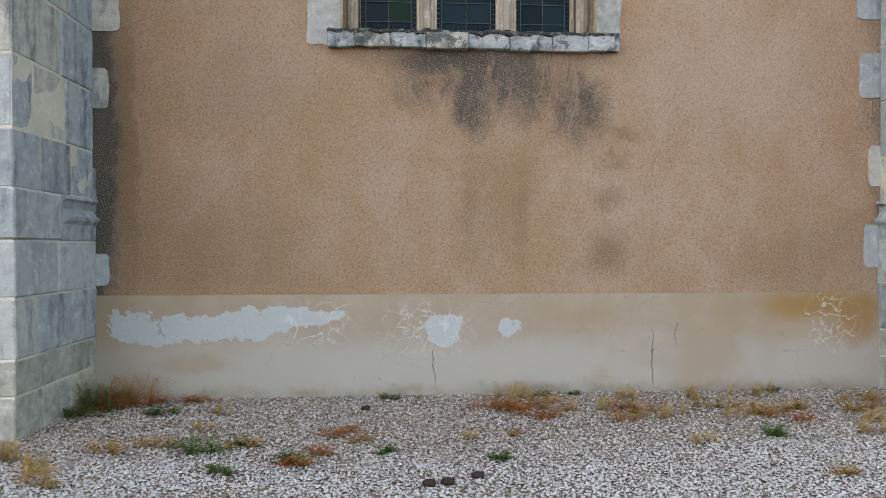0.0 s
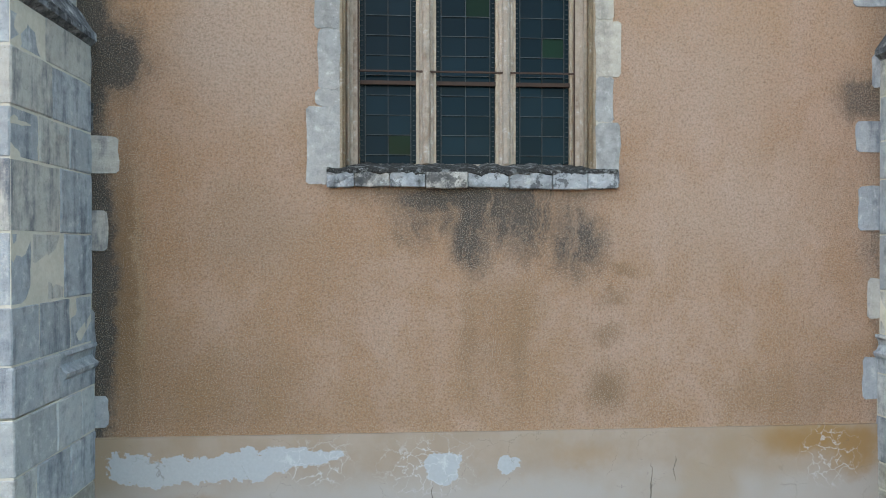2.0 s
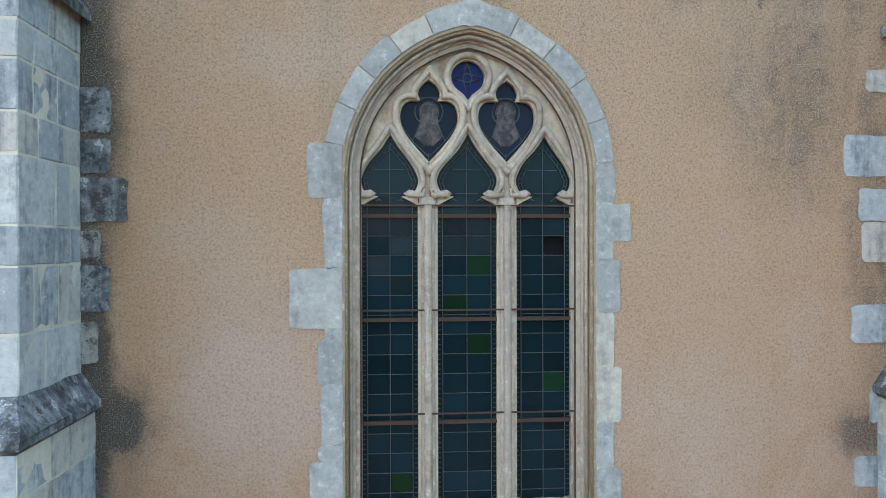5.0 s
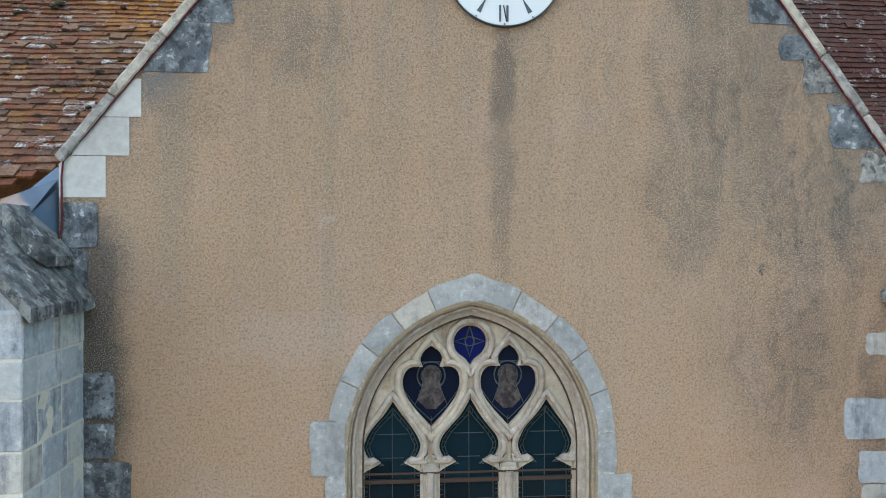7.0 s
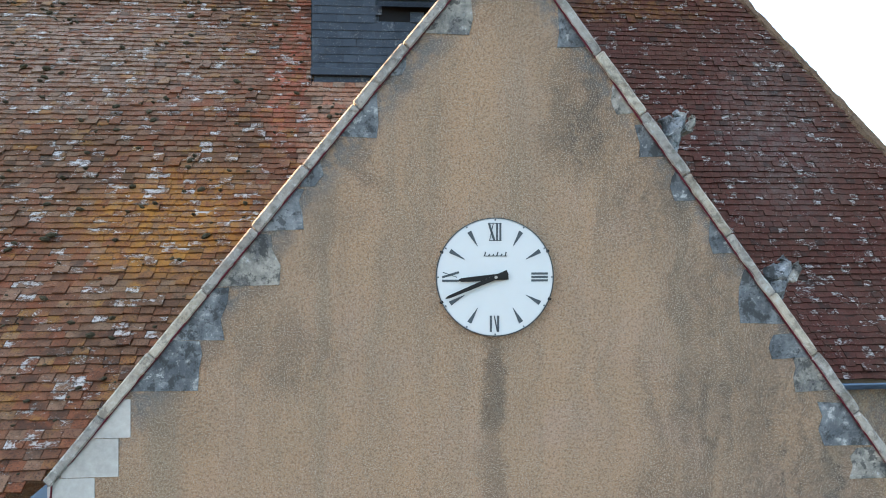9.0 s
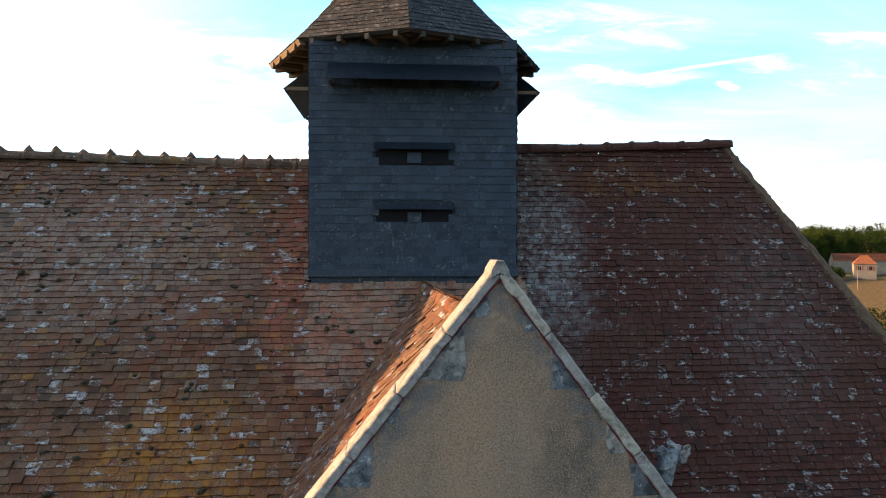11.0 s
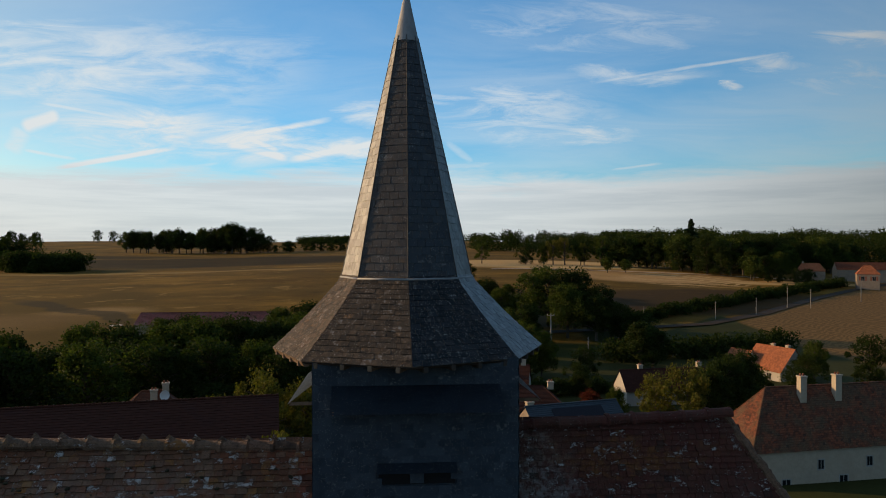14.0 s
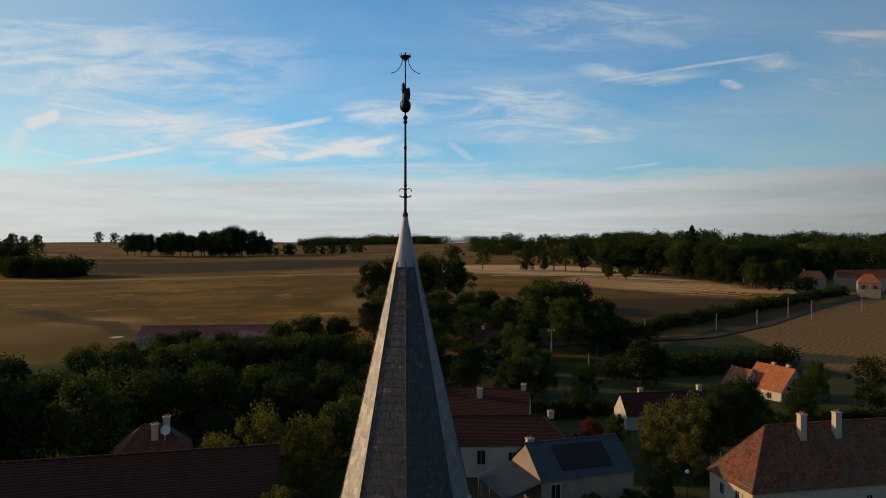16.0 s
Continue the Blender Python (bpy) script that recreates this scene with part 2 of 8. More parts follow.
def render_coat():
    """Roughcast lime render: ochre, paler and pinker low down, weathered grey high up and to one side, with run-off stains."""
    def build(n, pos, b):
        warp = n.noise(1.3, pos, 5.0, 0.6)
        bent = n.vmath("ADD", pos, n.vmath("MULTIPLY", n.vmath("SUBTRACT", warp.outputs["Color"], (0.5, 0.5, 0.5)), (1.1, 0.0, 1.1)))
        flat = n.vmath("MULTIPLY", bent, (1, 0, 1))
        big = n.noise(0.35, flat, 3.0)
        mid = n.noise(1.7, flat, 5.0, 0.6)
        fine = n.noise(40.0, pos, 5.0, 0.8, 0.3)
        grit = n.noise(95.0, pos, 2.0, 0.6)
        pits = n.add("ShaderNodeTexVoronoi", {"Vector": pos, "Scale": 62.0})
        height = n.add("ShaderNodeSeparateXYZ", {0: bent}).outputs[2]
        ochre, pink, grey = (0.445, 0.25, 0.148), (0.495, 0.318, 0.232), (0.285, 0.21, 0.152)
        mott = n.noise(1.3, n.stretch(pos, (1.0, 1, 0.8), (3, 0, 5)), 8.0, 0.72, 0.3)
        x_at = n.add("ShaderNodeSeparateXYZ", {0: bent}).outputs[0]
        lean = n.math("ADD", mott.outputs[0], n.ramp(x_at, -4.0, 3.5, -0.07, 0.11))
        col = n.mix(n.ramp(lean, 0.26, 0.78), ochre, pink)
        col = n.mix(n.math("MULTIPLY", n.ramp(height, 6.5, 1.5, 0.0, 0.5), n.ramp(mott.outputs[0], 0.62, 0.40)), col, (0.39, 0.215, 0.115))
        col = n.mix(n.math("MULTIPLY", n.ramp(height, 4.2, 7.0, 0.0, 0.75), n.ramp(mott.outputs[0], 0.66, 0.45, 0.3, 1.0)), col, (0.49, 0.30, 0.178))
        streak = n.noise(1.0, n.stretch(pos, (1.7, 1.0, 0.10)), 5.0, 0.6)
        drip = n.noise(1.0, n.stretch(bent, (4.6, 1.0, 0.42), (7, 0, 2)), 6.0, 0.68)
        col = n.mix(n.math("MULTIPLY", n.ramp(height, 6.5, 8.5), n.ramp(streak.outputs[0], 0.55, 0.66, 0.0, 0.4)), col, (0.33, 0.255, 0.15))
        high = n.ramp(height, 7.0, 11.5)
        col = n.mix(n.math("MULTIPLY", high, n.ramp(n.math("ADD", n.math("MULTIPLY", streak.outputs[0], 0.55), n.math("MULTIPLY", drip.outputs[0], 0.45)), 0.40, 0.62, 0.05, 0.75)), col, grey)
        # pale patches
        for c, s, a in (((-2.4, 0, 5.0), (1.2, 9, 1.5), 0.75), ((2.3, 0, 4.6), (1.2, 9, 1.0), 0.4), ((-2.6, 0, 6.4), (1.0, 9, 0.8), 0.4), ((-1.7, 0, 8.3), (1.6, 9, 0.5), 0.45), ((-1.6, 0, 8.9), (0.7, 9, 0.5), 0.2), ((2.6, 0, 3.2), (1.6, 9, 0.9), 0.5), ((-2.3, 0, 3.1), (0.9, 9, 0.9), 0.35), ((-1.7, 0, 9.45), (0.14, 9, 0.10), 0.5)):
            col = n.mix(n.math("MULTIPLY", n.blob(flat, c, s, 0.8), a), col, (0.515, 0.37, 0.295))
        narrow = n.vmath("ADD", pos, n.vmath("MULTIPLY", n.vmath("SUBTRACT", warp.outputs["Color"], (0.5, 0.5, 0.5)), (0.22, 0.0, 0.45)))
        crumble = n.noise(6.5, pos, 7.0, 0.72)
        narrow = n.vmath("ADD", narrow, n.vmath("MULTIPLY", n.vmath("SUBTRACT", crumble.outputs["Color"], (0.5, 0.5, 0.5)), (0.3, 0.0, 0.4)))
        narrow = n.vmath("MULTIPLY", narrow, (1, 0, 1))
        # damp, deeper ochre
        for c, s, a in (((-2.8, 0, 1.5), (1.3, 9, 0.9), 0.4), ((-2.4, 0, 3.0), (1.0, 9, 0.7), 0.25), ((0.2, 0, 2.1), (0.6, 9, 1.0), 0.3), ((3.3, 0, 1.35), (1.0, 9, 0.5), 0.35), ((-3.9, 0, 7.3), (0.5, 9, 2.5), 0.3)):
            col = n.mix(n.math("MULTIPLY", n.blob(flat, c, s, 0.7), a), col, (0.25, 0.135, 0.06))
        for c, s, a in (((-3.55, 0, 2.6), (0.26, 9, 2.3), 0.75), ((1.22, 0, 1.42), (0.33, 9, 0.40), 0.75), ((1.27, 0, 2.0), (0.26, 9, 0.15), 0.5), ((1.37, 0, 2.62), (0.28, 9, 0.14), 0.55), ((1.3, 0, 2.3), (0.24, 9, 0.14), 0.45), ((-0.2, 0, 1.9), (0.16, 9, 0.9), 0.3), ((0.35, 0, 1.8), (0.14, 9, 0.8), 0.3)):
            col = n.mix(n.math("MULTIPLY", n.blob(narrow, c, s, 0.85), a), col, (0.21, 0.115, 0.052))
        col = n.mix(n.math("MULTIPLY", n.blob(narrow, (-3.43, 0, 2.6), (0.07, 9, 1.9), 0.9), 0.5), col, (0.46, 0.30, 0.18))
        # black run-off and lichen
        speck = n.ramp(fine.outputs[0], 0.3, 0.62, 0.4, 1.0)
        broken = n.math("MULTIPLY", n.ramp(crumble.outputs[0], 0.35, 0.62, 0.55, 1.05), n.ramp(drip.outputs[0], 0.36, 0.6, 0.45, 1.15))
        dark = 0.0
        for c, s, a in (((-3.8, 0, 4.72), (0.7, 9, 0.55), 1.0), ((4.2, 0, 4.45), (0.75, 9, 0.5), 0.95), ((4.25, 0, 2.6), (0.35, 9, 2.4), 0.6),
                        ((3.5, 0, 9.7), (1.6, 9, 1.7), 0.75), ((2.1, 0, 9.7), (0.8, 9, 1.1), 0.5), ((3.2, 0, 8.0), (1.2, 9, 1.6), 0.6), ((3.2, 0, 11.0), (1.3, 9, 1.2), 0.7), ((1.9, 0, 13.0), (0.6, 9, 1.3), 0.7), ((-2.6, 0, 11.9), (0.7, 9, 0.5), 0.6), ((4.2, 0, 6.8), (0.5, 9, 2.6), 0.7), ((2.4, 0, 10.6), (1.2, 9, 1.2), 0.6), ((2.4, 0, 12.0), (0.8, 9, 1.4), 0.55), ((1.05, 0, 13.9), (0.5, 9, 1.2), 0.9), ((1.5, 0, 13.0), (0.6, 9, 1.0), 0.5), ((-1.9, 0, 11.3), (0.9, 9, 0.7), 0.4), ((-2.9, 0, 10.6), (0.6, 9, 0.5), 0.45)):
            dark = n.math("MAXIMUM", dark, n.math("MULTIPLY", n.blob(flat, c, s, 0.85), a))
        dark = n.math("MULTIPLY", n.math("MULTIPLY", dark, broken), 1.3, clamp=True)
        # the apron of dirt below the sill
        apron = 0.0
        for c, s, a in (((-0.12, 0, 3.4), (1.5, 9, 0.34), 0.95), ((0.2, 0, 3.15), (1.2, 9, 0.4), 0.9), ((-0.15, 0, 2.92), (0.34, 9, 0.5), 0.85), ((0.92, 0, 2.9), (0.48, 9, 0.55), 0.85), ((-0.75, 0, 3.1), (0.34, 9, 0.45), 0.55), ((0.4, 0, 2.9), (0.34, 9, 0.3), 0.6)):
            apron = n.math("MAXIMUM", apron, n.math("MULTIPLY", n.blob(narrow, c, s, 0.75), a))
        dark = n.math("MAXIMUM", dark, n.math("MULTIPLY", n.math("MULTIPLY", apron, n.ramp(mid.outputs[0], 0.25, 0.6, 0.85, 1.35)), n.ramp(drip.outputs[0], 0.36, 0.56, 0.35, 1.2)))
        for c, s, a in (((-3.74, 0, 4.72), (0.46, 9, 0.44), 1.7), ((4.1, 0, 4.45), (0.55, 9, 0.36), 1.0), ((-3.92, 0, 2.4), (0.36, 9, 2.6), 2.0), ((-3.95, 0, 5.2), (0.34, 9, 2.2), 1.5), ((-4.05, 0, 7.9), (0.60, 9, 2.2), 1.5), ((-4.05, 0, 9.0), (0.6, 9, 0.9), 1.2), ((0.13, 0, 10.9), (0.17, 9, 0.8), 0.85), ((0.13, 0, 9.8), (0.17, 9, 1.1), 0.5), ((0.95, 0, 14.4), (0.12, 9, 0.75), 0.7), ((2.9, 0, 8.98), (0.05, 9, 0.05), 1.0), ((-3.2, 0, 10.9), (0.5, 9, 0.12), 0.5)):
            dark = n.math("MAXIMUM", dark, n.math("MULTIPLY", n.blob(narrow, c, s, 0.6), a))
        rake = n.math("MULTIPLY", n.ramp(mid.outputs[0], 0.45, 0.6), n.ramp(n.math("ADD", n.math("MULTIPLY", n.math("ABSOLUTE", n.math("SUBTRACT", n.add("ShaderNodeSeparateXYZ", {0: bent}).outputs[0], 0.26)), 1.28), height), 14.3, 15.4, 0.0, 0.75))
        dark = n.math("MAXIMUM", dark, n.math("MULTIPLY", rake, high))
        col = n.mix(n.math("MULTIPLY", dark, speck, clamp=True), col, (0.06, 0.056, 0.052))
        # grey bloom on the render beside the stones of both slopes
        x_rel = n.math("SUBTRACT", n.add("ShaderNodeSeparateXYZ", {0: narrow}).outputs[0], 0.26)
        under = n.math("ADD", n.math("MULTIPLY", n.math("ABSOLUTE", x_rel), 1.28), n.add("ShaderNodeSeparateXYZ", {0: narrow}).outputs[2])
        bloom = n.math("MULTIPLY", n.ramp(under, 15.0, 15.4), n.ramp(crumble.outputs[0], 0.38, 0.56, 0.0, 0.9))
        col = n.mix(n.math("MULTIPLY", bloom, high), col, n.mix(n.ramp(fine.outputs[0], 0.4, 0.6), (0.085, 0.092, 0.10), (0.21, 0.22, 0.23)))
        # grit of the coat, pale and dark grains
        col = n.mix(n.ramp(grit.outputs[0], 0.52, 0.62, 0.0, n.ramp(height, 5.0, 11.0, 0.55, 0.95)), col, (0.55, 0.47, 0.38))
        col = n.mix(n.ramp(fine.outputs[0], 0.47, 0.61, 0.0, n.ramp(height, 5.0, 11.0, 0.5, 0.66)), col, (0.165, 0.108, 0.07))
        col = n.mix(n.math("MULTIPLY", n.ramp(pits.outputs["Color"], 0.82, 0.9), n.ramp(pits.outputs[0], 0.5, 0.2, 0.0, 0.35)), col, (0.08, 0.06, 0.05))
        n.put(b.inputs["Base Color"], col)
        b.inputs["Roughness"].default_value = 0.95
        bump(n, b, n.math("ADD", n.math("ADD", fine.outputs[0], n.math("MULTIPLY", grit.outputs[0], 0.35)), n.math("MULTIPLY", mid.outputs[0], 0.6)), 1.0, 0.036)
    return material("roughcast_render", build)


def plinth_coat():
    """Smooth cement plinth, cream, with flaked patches of pale blue-white paint and hair cracks."""
    def build(n, pos, b):
        warp = n.noise(3.0, pos, 6.0, 0.65)
        bent = n.vmath("MULTIPLY", n.vmath("ADD", pos, n.vmath("MULTIPLY", n.vmath("SUBTRACT", warp.outputs["Color"], (0.5, 0.5, 0.5)), (0.5, 0, 0.35))), (1, 0, 1))
        big, mid, fine = n.noise(0.7, pos, 3.0), n.noise(2.6, pos, 5.0), n.noise(40.0, pos, 4.0)
        col = n.mix(n.ramp(mid.outputs[0], 0.35, 0.7), (0.262, 0.196, 0.145), (0.298, 0.232, 0.182))
        height = n.add("ShaderNodeSeparateXYZ", {0: bent}).outputs[2]
        col = n.mix(n.ramp(height, 0.8, 0.35, 0.0, 0.85), col, (0.305, 0.275, 0.25))
        col = n.mix(n.ramp(big.outputs[0], 0.5, 0.7, 0.0, 0.6), col, (0.255, 0.18, 0.115))
        for c, s, a in (((3.5, 0, 0.88), (1.05, 9, 0.26), 0.95), ((3.9, 0, 0.72), (0.4, 9, 0.35), 0.85), ((-2.9, 0, 0.35), (0.6, 9, 0.14), 0.35), ((1.0, 0, 0.75), (0.5, 9, 0.2), 0.3)):
            col = n.mix(n.math("MULTIPLY", n.blob(bent, c, s, 0.8), a), col, (0.245, 0.14, 0.058))
        col = n.mix(n.math("MULTIPLY", n.ramp(height, 0.16, 0.0), n.ramp(mid.outputs[0], 0.35, 0.6, 0.15, 0.7)), col, (0.17, 0.125, 0.085))
        flake = 0.0
        for c, s in (((-3.5, 0, 0.72), (0.34, 9, 0.2)), ((-3.1, 0, 0.66), (0.62, 9, 0.17)), ((-2.5, 0, 0.72), (0.75, 9, 0.17)), ((-1.9, 0, 0.80), (0.55, 9, 0.13)), ((-0.45, 0, 0.66), (0.28, 9, 0.17)), ((0.22, 0, 0.68), (0.17, 9, 0.10))):
            flake = n.math("MAXIMUM", flake, n.blob(bent, c, (s[0] * 1.3, s[1], s[2] * 1.45), 1.0))
        chew = n.noise(9.0, n.stretch(pos, (0.8, 1, 1)), 8.0, 0.7, 0.5)
        flake = n.ramp(n.math("ADD", flake, n.math("MULTIPLY", n.math("SUBTRACT", chew.outputs[0], 0.5), 1.1)), 0.40, 0.44)
        col = n.mix(flake, col, n.mix(fine.outputs[0], (0.285, 0.295, 0.30), (0.345, 0.355, 0.355)))
        crack = n.add("ShaderNodeTexVoronoi", {"Vector": bent, "Scale": 1.9}, feature="DISTANCE_TO_EDGE")
        spots = n.math("MAXIMUM", n.math("MAXIMUM", n.blob(bent, (-0.6, 0, 0.68), (0.6, 9, 0.4), 0.6), n.blob(bent, (3.6, 0, 0.7), (0.4, 9, 0.4), 0.6)), n.blob(bent, (-1.7, 0, 0.75), (0.5, 9, 0.3), 0.6))
        web = n.add("ShaderNodeTexVoronoi", {"Vector": bent, "Scale": 7.0}, feature="DISTANCE_TO_EDGE")
        col = n.mix(n.math("MULTIPLY", spots, n.ramp(web.outputs[0], 0.035, 0.0, 0.0, 0.7)), col, (0.45, 0.45, 0.44))
        for c, s in (((1.69, 0, 0.34), (0.008, 9, 0.34)), ((-0.55, 0, 0.28), (0.006, 9, 0.26)), ((1.95, 0, 0.6), (0.006, 9, 0.14))):
            col = n.mix(n.blob(n.vmath("MULTIPLY", n.vmath("ADD", pos, n.vmath("MULTIPLY", n.vmath("SUBTRACT", warp.outputs["Color"], (0.5, 0.5, 0.5)), (0.16, 0, 0.1))), (1, 0, 1)), c, s, 0.3), col, (0.12, 0.10, 0.08))
        col = n.mix(n.math("MULTIPLY", n.ramp(crack.outputs[0], 0.006, 0.0), n.ramp(mid.outputs[0], 0.5, 0.58, 0.0, 0.5)), col, (0.12, 0.1, 0.08))
        n.put(b.inputs["Base Color"], col)
        b.inputs["Roughness"].default_value = 0.85
        bump(n, b, n.math("ADD", n.math("MULTIPLY", fine.outputs[0], 0.3), n.math("MULTIPLY", flake, -0.5)), 0.4, 0.01)
    return material("cement_plinth", build)


def limestone(name, base, grime, amount, streaks=0.5, blotch=0.0):
    """Dressed limestone with grey-black weathering, each block of a tone of its own."""
    def build(n, pos, b):
        r = spread(n)
        p = n.vmath("ADD", pos, n.vmath("MULTIPLY", n.add("ShaderNodeCombineXYZ", {0: r, 1: r, 2: r}).outputs[0], (7, 5, 9)))
        mid, small, fine = n.noise(2.4, p, 6.0, 0.65), n.noise(11.0, p, 6.0, 0.7), n.noise(55.0, p, 5.0, 0.75)
        run = n.noise(1.6, n.stretch(p, (3.4, 3.4, 0.45)), 6.0, 0.7)
        k = n.math("ADD", 0.80, n.math("MULTIPLY", r, 0.34))
        col = n.mix(1.0, base, n.add("ShaderNodeCombineColor", {0: k, 1: k, 2: k}).outputs[0], "MULTIPLY")
        col = n.mix(n.ramp(mid.outputs[0], 0.3, 0.75, 0.0, 0.5), col, tuple(c * f for c, f in zip(base, (0.62, 0.68, 0.74))))
        col = n.mix(n.ramp(small.outputs[0], 0.42, 0.68, 0.0, 0.55), col, tuple(c * f for c, f in zip(base, (0.6, 0.63, 0.66))))
        col = n.mix(n.ramp(small.outputs[0], 0.44, 0.3, 0.0, 0.5), col, (0.56, 0.55, 0.52))
        col = n.mix(n.ramp(r, 0.74, 0.8, 0.0, 0.4), col, (0.46, 0.38, 0.27))
        g = n.math("ADD", n.math("MULTIPLY", mid.outputs[0], 1.0 - streaks), n.math("MULTIPLY", run.outputs[0], streaks))
        g = n.math("ADD", g, n.math("MULTIPLY", n.math("SUBTRACT", small.outputs[0], 0.5), 0.3))
        col = n.mix(n.math("MULTIPLY", n.ramp(g, 0.60 - 0.3 * amount, 0.80 - 0.25 * amount), n.ramp(fine.outputs[0], 0.25, 0.6, 0.45, 0.95)), col, grime)
        col = n.mix(n.ramp(fine.outputs[0], 0.60, 0.70, 0.0, 0.45), col, (0.6, 0.6, 0.57))
        col = n.mix(n.ramp(fine.outputs[0], 0.42, 0.33, 0.0, 0.5), col, tuple(c * 0.35 for c in base))
        if blotch:
            spotty = n.noise(6.0, n.vmath("ADD", p, (3, 1, 7)), 9.0, 0.78)
            col = n.mix(n.ramp(spotty.outputs[0], 0.52, 0.57, 0.0, blotch), col, (0.035, 0.037, 0.038))
            col = n.mix(n.ramp(spotty.outputs[0], 0.42, 0.37, 0.0, blotch), col, (0.42, 0.43, 0.42))
        n.put(b.inputs["Base Color"], col)
        b.inputs["Roughness"].default_value = 0.92
        bump(n, b, n.math("ADD", n.math("MULTIPLY", fine.outputs[0], 0.7), n.math("ADD", small.outputs[0], n.math("MULTIPLY", mid.outputs[0], 1.5))), 0.8, 0.02)
    return material(name, build)


def roof_tile(name, tones, lichen_white, lichen_orange, moss, zones=(), grain=5.0):
    """Old flat clay tiles: every tile a tone of its own, with crusts of lichen that spread over several."""
    def build(n, pos, b):
        r = spread(n)
        pos = n.add("ShaderNodeNewGeometry").outputs["Position"]
        ramp = n.add("ShaderNodeValToRGB", {0: n.math("ADD", n.math("MULTIPLY", r, 0.7), n.math("MULTIPLY", n.noise(5.0, pos, 5.0, 0.7).outputs[0], 0.3))})
        e = ramp.color_ramp.elements
        e[0].position, e[0].color = 0.0, (*tones[0], 1)
        e[1].position, e[1].color = 1.0, (*tones[-1], 1)
        for i, t in enumerate(tones[1:-1]):
            e.new((i + 1) / (len(tones) - 1)).color = (*t, 1)
        patch, mid, fine = n.noise(0.55, pos, 4.0, 0.6), n.noise(7.0, pos, 5.0, 0.65), n.noise(42.0, pos, 4.0, 0.72)
        wide = n.noise(2.1, n.stretch(pos, (0.8, 1, 1.5), (9, 3, 1)), 6.0, 0.7)
        r2 = n.math("FRACT", n.math("MULTIPLY", r, 17.3))
        r3 = n.math("FRACT", n.math("MULTIPLY", r, 41.7))
        col = n.mix(n.ramp(patch.outputs[0], 0.40, 0.64, 0.0, moss), ramp.outputs[0], (0.085, 0.068, 0.04))
        col = n.mix(n.ramp(mid.outputs[0], 0.42, 0.72, 0.0, 0.6), col, (0.04, 0.023, 0.016))
        col = n.mix(n.ramp(fine.outputs[0], 0.52, 0.34, 0.0, 0.8), col, (0.028, 0.018, 0.014))
        col = n.mix(n.ramp(n.noise(75.0, pos, 3.0, 0.7).outputs[0], 0.58, 0.68, 0.0, 0.3), col, (0.25, 0.135, 0.085))
        rust = n.ramp(n.math("ADD", n.math("MULTIPLY", wide.outputs[0], 0.75), n.math("MULTIPLY", r2, 0.25)), 0.66 - lichen_orange, 0.80 - lichen_orange)
        col = n.mix(n.math("MULTIPLY", n.math("MULTIPLY", rust, n.ramp(fine.outputs[0], 0.36, 0.56)), 0.75), col, (0.25, 0.125, 0.03))
        for colour, c, size, amount in zones:
            z = n.math("MULTIPLY", n.blob(n.vmath("ADD", pos, n.vmath("MULTIPLY", n.vmath("SUBTRACT", wide.outputs["Color"], (0.5, 0.5, 0.5)), (2.2, 0, 2.2))), c, size, 0.8), n.ramp(n.math("ADD", n.math("MULTIPLY", mid.outputs[0], 0.6), n.math("MULTIPLY", fine.outputs[0], 0.4)), 0.44, 0.56, 0.1, 1.1))
            col = n.mix(n.math("MULTIPLY", z, amount), col, colour)
        crust = n.noise(grain, n.stretch(pos, (0.8, 1, 1.9), (3, 8, 2)), 8.0, 0.8)
        w = n.ramp(n.math("ADD", n.math("MULTIPLY", crust.outputs[0], 0.78), n.math("MULTIPLY", r3, 0.22)), 0.715 - lichen_white, 0.745 - lichen_white)
        w = n.math("MULTIPLY", w, n.ramp(n.math("ADD", n.math("MULTIPLY", fine.outputs[0], 0.5), n.math("MULTIPLY", mid.outputs[0], 0.5)), 0.44, 0.50))
        col = n.mix(n.math("MULTIPLY", w, 0.9), col, (0.44, 0.415, 0.40))
        # single tiles overgrown with yellow lichen, and a few gone black with moss
        gold = n.math("MULTIPLY", n.ramp(n.math("ADD", r2, n.math("MULTIPLY", patch.outputs[0], 0.5)), 1.31 - lichen_orange, 1.42 - lichen_orange), n.ramp(mid.outputs[0], 0.42, 0.5))
        col = n.mix(n.math("MULTIPLY", gold, 0.45), col, (0.30, 0.12, 0.018))
        r4 = n.math("FRACT", n.math("MULTIPLY", r, 67.9))
        col = n.mix(n.math("MULTIPLY", n.ramp(r4, 0.94, 0.96), n.ramp(mid.outputs[0], 0.36, 0.5, 0.1, 0.55)), col, (0.018, 0.016, 0.014))
        crumb = n.ramp(n.noise(20.0, n.stretch(pos, (0.6, 1, 1.2)), 4.0, 0.7).outputs[0], 0.64, 0.69, 0.0, 0.6)
        col = n.mix(crumb, col, (0.34, 0.31, 0.29))
        n.put(b.inputs["Base Color"], col)
        b.inputs["Roughness"].default_value = 0.9
        bump(n, b, n.math("ADD", n.math("ADD", fine.outputs[0], mid.outputs[0]), w), 0.8, 0.016)
    return material(name, build)


